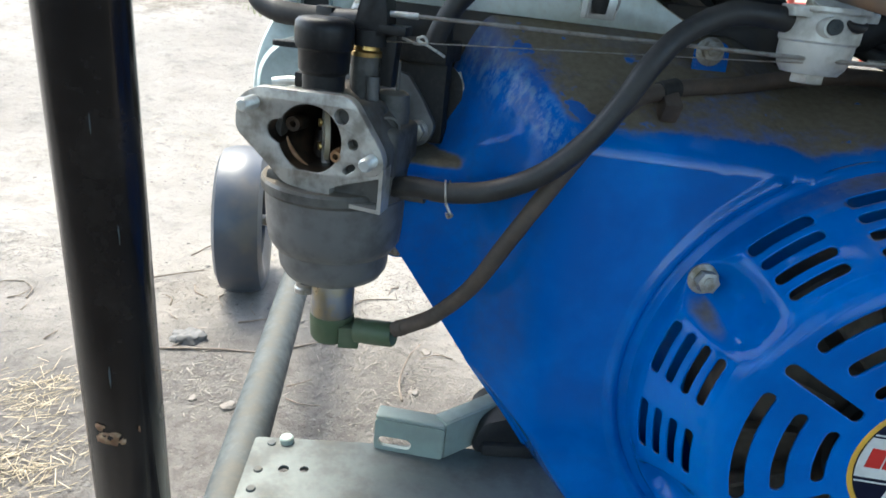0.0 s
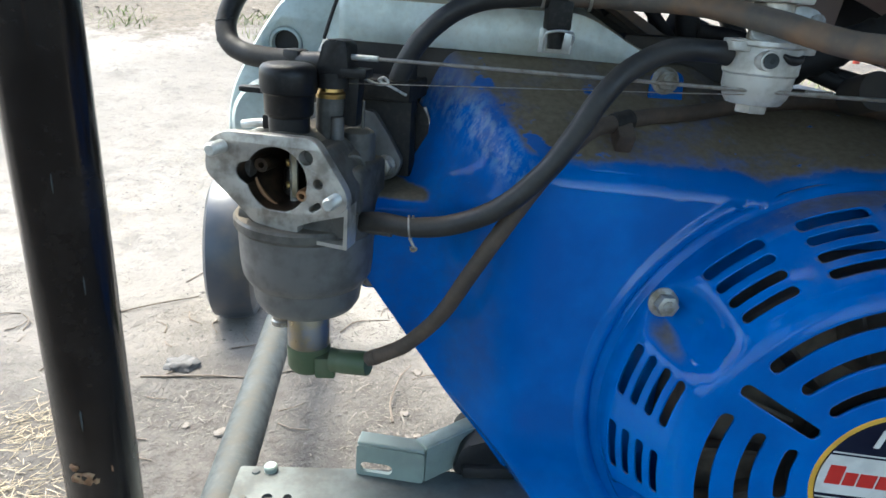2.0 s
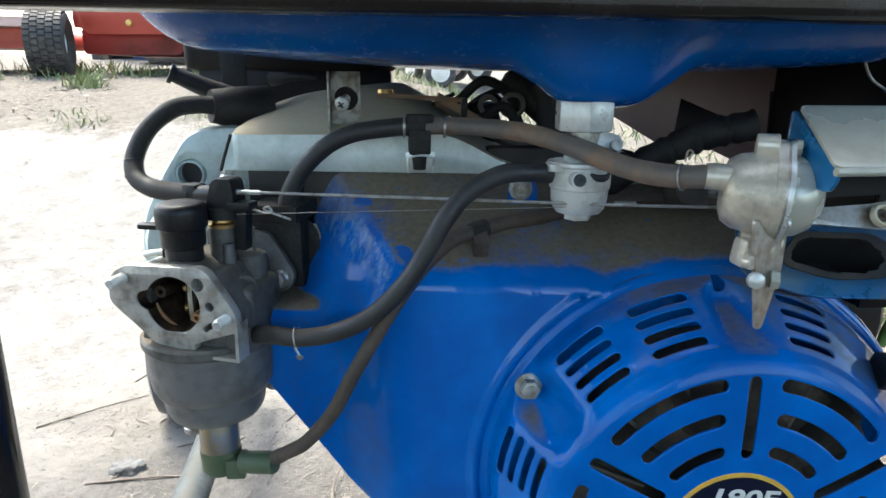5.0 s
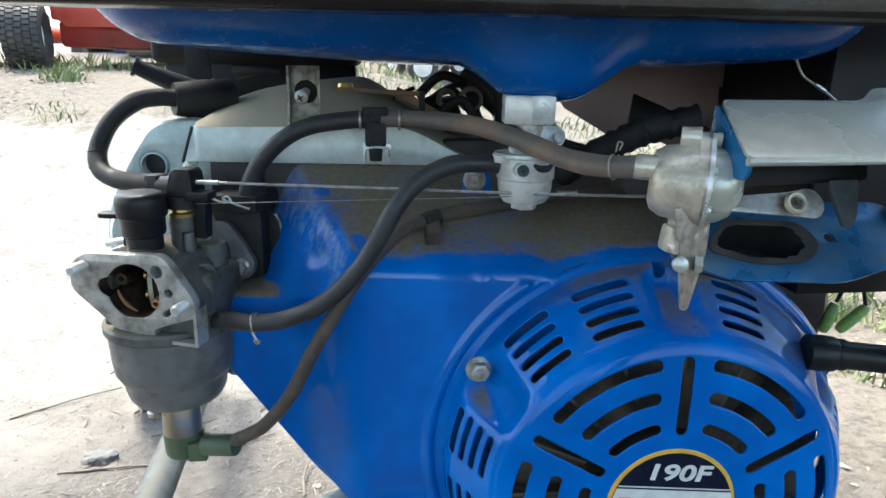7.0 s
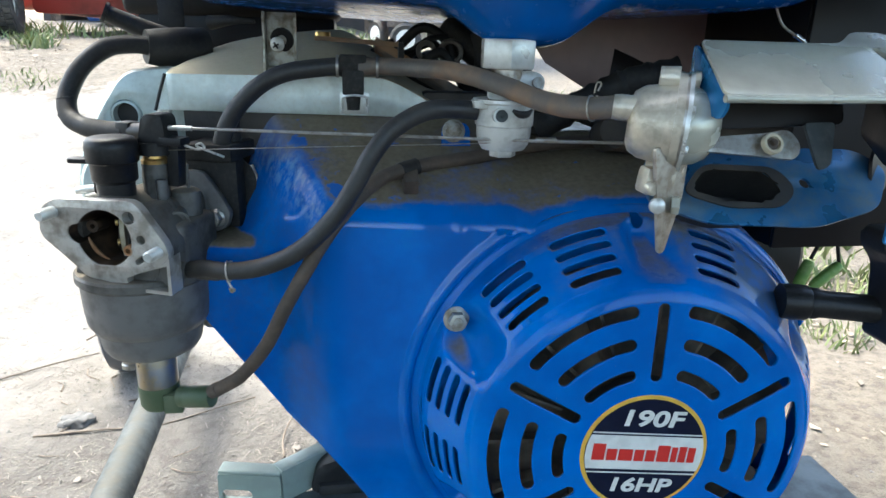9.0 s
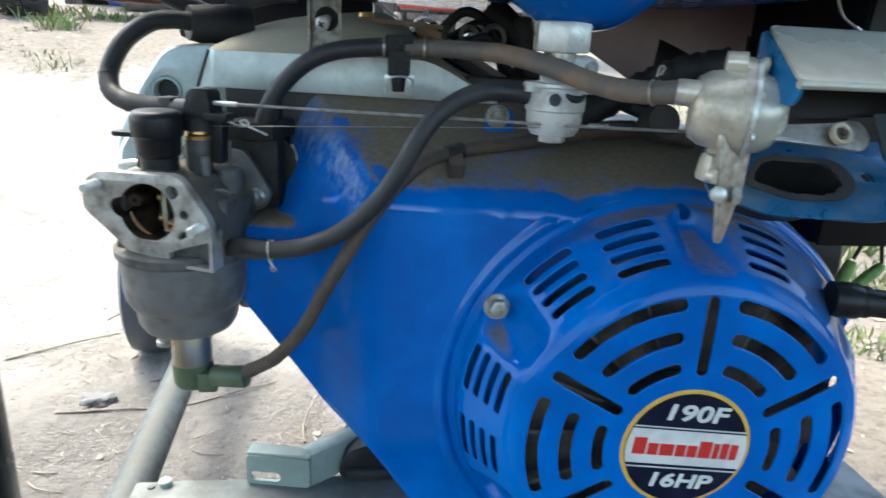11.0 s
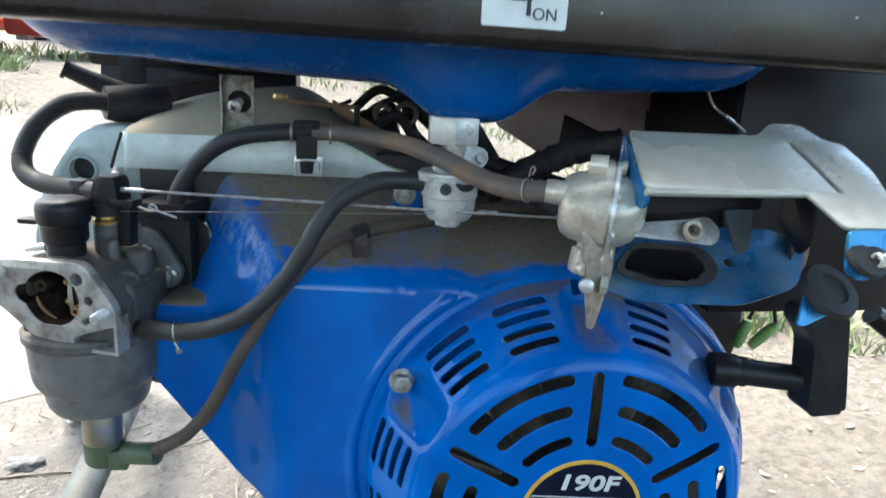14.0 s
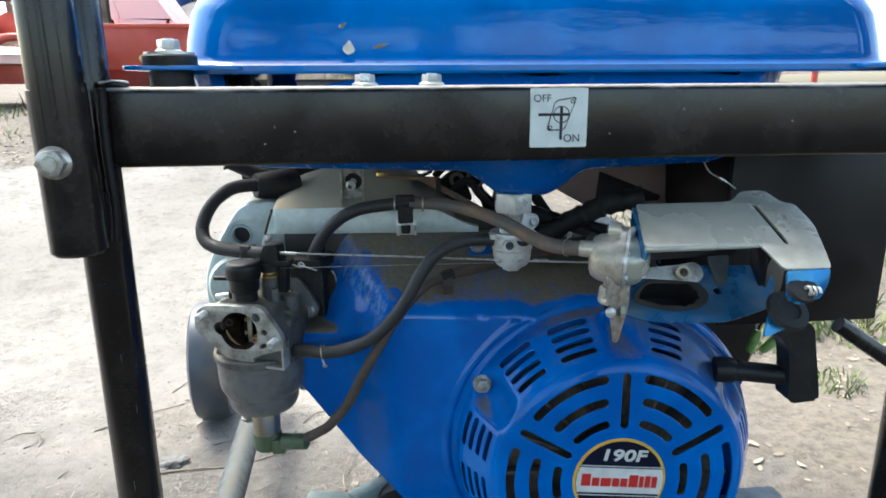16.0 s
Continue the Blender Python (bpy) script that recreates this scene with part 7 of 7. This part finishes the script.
def loose_stone(x, y, size, seed, mat, name, label, group=""):
    """A broken lump half sunk in the soil."""
    t = thing(name, label, "stone", pose(x, y, ground_z(x, y), 0, 0, 40 * seed), group=group)
    b2 = bmesh.new()
    bmesh.ops.create_icosphere(b2, subdivisions=4, radius=1.0)
    for v in b2.verts:
        d = v.co.normalized()
        k = 1 + 0.30 * noise.noise(d * 1.5 + Vector((seed * 3, 1, 0))) + 0.13 * noise.noise(d * 4.0 + Vector((0, seed * 5, 0))) + 0.06 * noise.noise(d * 9.0)
        # flat cleaved top with a raised rim
        v.co = Vector((d.x * k, d.y * k, min(d.z * k, 0.62 + 0.20 * noise.noise(d * 3.2 + Vector((seed, 0, 0))))))
    bmesh.ops.transform(b2, matrix=Matrix.Diagonal((*size, 1)), verts=b2.verts)
    part("lump", b2, mat, t, angle=50)


loose_stone(-0.160, 0.500, (0.022, 0.017, 0.013), 0, "stone", "flat_stone", "flat weathered grey stone half sunk in sand")
for cx, cy, cs, seed in ((-0.077, 0.375, 0.0085, 1), (-0.118, 0.385, 0.006, 2), (0.140, 0.500, 0.0085, 3), (0.125, 0.410, 0.007, 4), (0.140, 0.370, 0.005, 5), (-0.030, 0.560, 0.006, 6)):
    loose_stone(cx, cy, (cs, cs * 0.8, cs * 0.55), seed, "clod", "clod", "pale crumbling lump of dry soil", "clods of dry soil")



def twig(pts, r, label="thin dry grey twig lying on the sand"):
    w = thing("twig", label, "twig", pose(pts[0][0], pts[0][1], ground_z(pts[0][0], pts[0][1])), group="twigs on the ground")
    base = Vector((pts[0][0], pts[0][1], ground_z(pts[0][0], pts[0][1])))
    part("stick", tube([Vector((x, y, ground_z(x, y) + r * 0.6 + h)) - base for x, y, h in pts], lambda t: r * (1 - 0.5 * t), 8), "twig", w)


twig([(0.112, 0.392, 0.0), (0.108, 0.425, 0.006), (0.118, 0.47, 0.010), (0.132, 0.51, 0.004)], 0.0016, "curved thin dry twig standing off the sand")
twig([(-0.20, 0.470, 0.0), (-0.12, 0.478, 0.002), (-0.06, 0.486, 0.0), (0.02, 0.515, 0.003), (0.06, 0.535, 0.001)], 0.0016)
twig([(-0.235, 0.75, 0.0), (-0.215, 0.79, 0.002), (-0.19, 0.81, 0.0)], 0.0016)
twig([(-0.33, 0.62, 0.0), (-0.25, 0.66, 0.003), (-0.20, 0.70, 0.0)], 0.0014)
twig([(0.03, 0.60, 0.0), (0.05, 0.63, 0.002), (0.10, 0.64, 0.0)], 0.0013)
twig([(-0.11, 0.545, 0.0), (-0.06, 0.56, 0.002), (-0.03, 0.59, 0.0)], 0.0012)
for k in range(26):
    x, y = rnd.uniform(-0.5, 0.2), rnd.uniform(0.22, 0.68)
    a = rnd.random() * 6.28
    ln = rnd.uniform(0.015, 0.05)
    twig([(x, y, 0.0), (x + ln * 0.5 * math.cos(a), y + ln * 0.5 * math.sin(a), 0.002), (x + ln * math.cos(a + 0.3), y + ln * math.sin(a + 0.3), 0.0)], rnd.uniform(0.0007, 0.0014), "short broken twig on the sand")

# ---- red ride-on mower behind ----
MZ = ground_z(-1.38, 3.2)
mower = thing("ride_on_mower", "faded red ride-on mower with treaded turf tyres", "mower", pose(-1.38, 3.25, MZ))


def turf_wheel(parent, p, r, w, yaw):
    m = Matrix.Translation(p) @ pose(0, 0, 0, 0, 0, yaw) @ pose(0, 0, 0, 0, 90, 0)
    t = part("turf_tyre", lathe([(r * 0.52, -w * 0.38), (r * 0.75, -w * 0.5), (r * 0.92, -w * 0.47), (r * 0.985, -w * 0.36), (r, -w * 0.1), (r, w * 0.1), (r * 0.985, w * 0.36), (r * 0.92, w * 0.47), (r * 0.75, w * 0.5), (r * 0.52, w * 0.38)], m, 48), "tyre", parent, "black treaded turf tyre")
    bm = bmesh.new()
    n = 34
    for i in range(n):
        for j in range(5):
            a = 2 * math.pi * (i + 0.5 * (j % 2)) / n
            zz = (j - 2) * w * 0.185
            rr = r * (1.004 if abs(j - 2) < 2 else 0.985)
            box((0.012, 2 * math.pi * r / n * 0.70, w * 0.15), m @ Matrix.Rotation(a, 4, "Z") @ pose(rr, 0, zz), 0, bm)
    part("tread", bm, "tyre", t)
    part("wheel_rim", lathe([(0, -w * 0.20), (r * 0.2, -w * 0.24), (r * 0.25, -w * 0.12), (r * 0.46, -w * 0.16), (r * 0.54, -w * 0.36), (r * 0.54, w * 0.36), (r * 0.46, w * 0.16), (r * 0.25, w * 0.12), (r * 0.2, w * 0.24), (0, w * 0.2)], m, 32), "white_rim", t, "pale wheel rim")


turf_wheel(mower, (-0.02, -0.05, 0.150), 0.150, 0.175, 12)
turf_wheel(mower, (0.66, 0.05, 0.125), 0.135, 0.15, 14)
turf_wheel(mower, (-0.62, 0.1, 0.17), 0.17, 0.18, 10)
part("deck", prism(rounded([(0.0, 0.0), (0.47, 0.0), (0.52, 0.05), (0.50, 0.13), (0.0, 0.13)], 0.02), 0.9, pose(0.07, 1.0, 0.105, 90, 0, 0), 0.012), "red_deep", mower, "dirty dark red cutting deck")
part("side_apron", prism(rounded([(0.0, 0.085), (0.045, 0.080), (0.060, 0.055), (0.58, 0.060), (0.62, 0.12), (0.56, 0.27), (0.0, 0.27)], 0.010), 0.02, pose(0.07, 0.04, 0.145, 90, 0, 0), 0.004), "red", mower, "faded red side apron")
part("apron_bolt", lathe([(0, 0), (0.018, 0), (0.015, 0.012), (0, 0.014)], along((0.335, 0.02, 0.255), (0, -1, 0)), 16), "brass", mower)
part("top_ledge", box((0.62, 0.70, 0.022), pose(0.38, 0.36, 0.420), 0.008), "red", mower)
part("left_fender", prism(rounded([(-0.75, 0.0), (-0.05, 0.0), (-0.05, 0.06), (-0.2, 0.10), (-0.75, 0.09)], 0.03), 0.5, pose(0.0, 0.62, 0.13, 90, 0, 0), 0.02), "red", mower)
part("left_shelf", box((0.50, 0.4, 0.05), pose(-0.36, 0.25, 0.255), 0.015), "sunlit_pink", mower)
part("hood", prism(rounded([(0.0, 0.0), (0.36, 0.0), (0.20, 0.24), (0.12, 0.28), (0.0, 0.28)], 0.05), 0.5, pose(0.10, 0.80, 0.43, 90, 0, 0), 0.05, seg=3), "sunlit_pink", mower, "hood with its sun glare painted pale pink")
part("rear_panel", prism(rounded([(-0.12, 0.0), (0.10, 0.0), (0.12, 0.06), (0.06, 0.13), (-0.02, 0.15), (-0.12, 0.09)], 0.02), 0.16, pose(-0.40, 0.40, 0.36, 90, 0, 0), 0.015), "red", mower)
part("pale_shelf", prism(rounded([(-0.14, 0.0), (0.16, 0.0), (0.17, 0.035), (0.02, 0.055), (-0.14, 0.05)], 0.012), 0.22, pose(-0.33, 0.22, 0.325, 90, 0, 0), 0.008), "sunlit_pink", mower)
part("lift_arm", tube([(-0.42, 0.0, 0.30), (-0.30, -0.02, 0.36), (-0.16, 0.0, 0.34), (-0.05, 0.05, 0.28)], 0.020, 10), "red", mower)
part("mast", box((0.07, 0.07, 0.42), pose(-0.42, 0.35, 0.62), 0.008), "twig", mower)
part("crossbar", box((0.14, 0.05, 0.07), pose(-0.33, 0.28, 0.58), 0.010), "white_rim", mower)
part("lever", tube([(-0.46, 0.26, 0.57), (-0.32, 0.24, 0.575), (-0.20, 0.26, 0.57)], 0.010, 8), "tyre", mower)
part("frame_bar", box((0.05, 0.6, 0.06), pose(-0.52, 0.25, 0.42, 0, 0, 8), 0.01), "red", mower)

# ---- small red wagon ----
wagon = thing("garden_wagon", "bright red garden wagon with white-hubbed wheels", "wagon", pose(0.731, 4.1, 0.392))
part("tray", prism(rounded([(-0.34, 0.0), (0.34, 0.0), (0.40, 0.26), (-0.40, 0.26)], 0.03), 0.5, pose(0.05, 0.60, 0.25, 90, 0, 0), 0.01), "red", wagon)
part("under_frame", box((0.5, 0.05, 0.04), pose(0, 0.15, 0.20), 0.006), "twig", wagon)
for wx, wy, wz, yaw in ((-0.143, 0.0, 0.102, 84), (0.144, 0.2, 0.141, 44), (-0.30, 0.42, 0.13, 30), (0.02, 0.55, 0.14, 55)):
    m_w = Matrix.Translation((wx, wy, wz)) @ pose(0, 0, 0, 0, 90, yaw)
    w = part("wheel", lathe([(0.0614, -0.026), (0.0860, -0.032), (0.0993, -0.020), (0.1024, 0), (0.0993, 0.020), (0.0860, 0.032), (0.0614, 0.026)], m_w, 32), "tyre", wagon, "black tyre")
    part("hub", lathe([(0, -0.028), (0.02, -0.030), (0.03, -0.024), (0.0717, -0.026), (0.0758, -0.014), (0.0758, 0.014), (0.0717, 0.026), (0.03, 0.024), (0.02, 0.030), (0, 0.028)], m_w, 28), "white_rim", w, "white hub")
    part("axle", box((0.03, 0.03, 0.12), pose(wx, wy, wz + 0.08), 0.004), "tyre", wagon)
part("handle", tube([(-0.36, -0.05, 0.20), (-0.5, -0.15, 0.30), (-0.62, -0.25, 0.42)], 0.012, 10), "tyre", wagon)

# ---- shed, barrel and covered junk farther back ----
shed = thing("shed", "dark open-fronted shed behind the mower", "shed", pose(-0.3, 6.6, ground_z(-0.3, 6.6)))
part("back_wall", box((4.4, 0.1, 2.4), pose(0, 1.2, 1.15)), "dark_wood", shed)
part("side_wall", box((0.1, 1.3, 2.4), pose(-2.2, 0.6, 1.15)), "dark_wood", shed)
part("side_wall", box((0.1, 1.3, 2.4), pose(2.2, 0.6, 1.15)), "dark_wood", shed)
part("roof", box((4.8, 1.9, 0.08), pose(0, 0.55, 2.40, 4, 0, 0)), "dark_wood", shed)
for x in (-2.15, -0.7, 0.75, 2.15):
    part("post", box((0.10, 0.10, 2.35), pose(x, 0.0, 1.14), 0.01), "bark", shed)
part("leaning_pole", tube([(-1.35, 0.1, 0.0), (-1.45, 0.3, 0.8), (-1.57, 0.5, 1.7)], 0.025, 10), "white_rim", shed)
barrel = thing("barrel", "blue plastic barrel standing in the shed", "barrel", pose(-1.92, 6.7, ground_z(-1.92, 6.7)))
part("drum", lathe([(0, 0), (0.27, 0), (0.29, 0.03), (0.295, 0.25), (0.30, 0.28), (0.295, 0.31), (0.295, 0.6), (0.30, 0.63), (0.295, 0.66), (0.28, 0.88), (0.25, 0.9), (0, 0.9)], None, 36), "barrel", barrel)
junk = thing("covered_machine", "machine under a crumpled grey canvas cover", "tarpaulin", pose(-1.15, 5.4, ground_z(-1.15, 5.4)))
b2 = bmesh.new()
bmesh.ops.create_icosphere(b2, subdivisions=4, radius=1.0)
for v in b2.verts:
    v.co *= 1 + 0.16 * noise.noise(v.co * 2.2) + 0.07 * noise.noise(v.co * 6)
    v.co.z = max(v.co.z, -0.7)
bmesh.ops.transform(b2, matrix=Matrix.Translation((0, 0, 0.26)) @ Matrix.Diagonal((0.62, 0.45, 0.40, 1)), verts=b2.verts)
part("cover", b2, "canvas", junk)
rack = thing("red_steel_rack", "red painted tubular steel rack", "rack", pose(3.0, 4.2, ground_z(3.0, 4.2)))
for x in (-0.5, -0.2, 0.1, 0.4):
    part("upright", tube([(x, 0, 0), (x, 0, 0.6), (x + 0.03, 0, 1.15)], 0.022, 10), "red", rack)
for z in (0.3, 0.6, 0.9):
    part("rail", tube([(-0.55, 0, z), (0, 0, z + 0.02), (0.45, 0, z)], 0.018, 10), "red", rack)

# ---- unseen trees added behind the viewer ----


def tree(name, x, y, height, limbs, label, clumps=420, seed=1, spread=2.2, low=2.2):
    r2 = random.Random(seed)
    t = thing(name, label, "tree", pose(x, y, ground_z(x, y)), group="trees round the yard")
    part("trunk", tube([(0, 0, -0.1), (0.03, 0.02, height * 0.3), (-0.04, 0.05, height * 0.62), (0.02, 0, height)], lambda s: 0.17 * (1 - 0.75 * s) * (1 + 0.4 * max(0, 0.06 - s) / 0.06), 14, wobble=0.15), "bark", t)
    tips = []
    bm = bmesh.new()
    for k in range(limbs):
        a = 2 * math.pi * k / limbs + r2.uniform(-0.3, 0.3)
        z0 = low + (height - low) * r2.random() * 0.8
        ln = spread * r2.uniform(0.6, 1.0)
        p0, p1, p2 = Vector((0, 0, z0 - 0.3)), Vector((math.cos(a) * ln * 0.5, math.sin(a) * ln * 0.5, z0 + 0.3)), Vector((math.cos(a) * ln, math.sin(a) * ln, z0 + 0.45 * r2.random()))
        tube([p0, p1, p2], lambda s: 0.055 * (1 - 0.8 * s), 8, bm=bm)
        tips += [p0.lerp(p1, 0.7), p1, p1.lerp(p2, 0.5), p2]
    part("limbs", bm, "bark", t)
    verts, faces = [], []
    for k in range(clumps):
        c = r2.choice(tips) + Vector((r2.gauss(0, 0.42), r2.gauss(0, 0.42), r2.gauss(0.1, 0.30)))
        for j in range(16):
            p = c + Vector((r2.gauss(0, 0.13), r2.gauss(0, 0.13), r2.gauss(0, 0.09)))
            e = Euler((r2.uniform(-0.9, 0.9), r2.uniform(-0.9, 0.9), r2.random() * 6.28)).to_matrix()
            s = r2.uniform(0.05, 0.085)
            n0 = len(verts)
            for u, v, w in ((-1, 0, 0), (0, 0.5, 0.12), (1, 0, 0), (0, -0.5, 0.12)):
                verts.append(tuple(p + e @ Vector((u * s, v * s, w * s))))
            faces += [(n0, n0 + 1, n0 + 2), (n0, n0 + 2, n0 + 3)]
    me = bpy.data.meshes.new("crown")
    me.from_pydata(verts, [], faces)
    link_mesh("crown", me, "foliage", t, "uneven leafy crown", angle=180)


# unseen broad crowns placed to darken reflections, the bright yard open below them
tree("unseen_yard_tree", -2.6, -2.3, 6.0, 11, "unseen broad leafy tree added behind the viewer", 640, 5, 2.1, 1.9)
tree("unseen_yard_tree", 0.4, -2.9, 6.2, 12, "unseen broad leafy tree added behind the viewer", 700, 8, 2.2, 1.9)
tree("unseen_yard_tree", 3.3, -2.3, 6.0, 11, "unseen broad leafy tree added behind the viewer", 640, 11, 2.1, 1.9)
tree("unseen_yard_tree", -1.0, -5.6, 6.2, 10, "unseen broad leafy tree added behind the viewer", 420, 14, 2.6, 2.2)
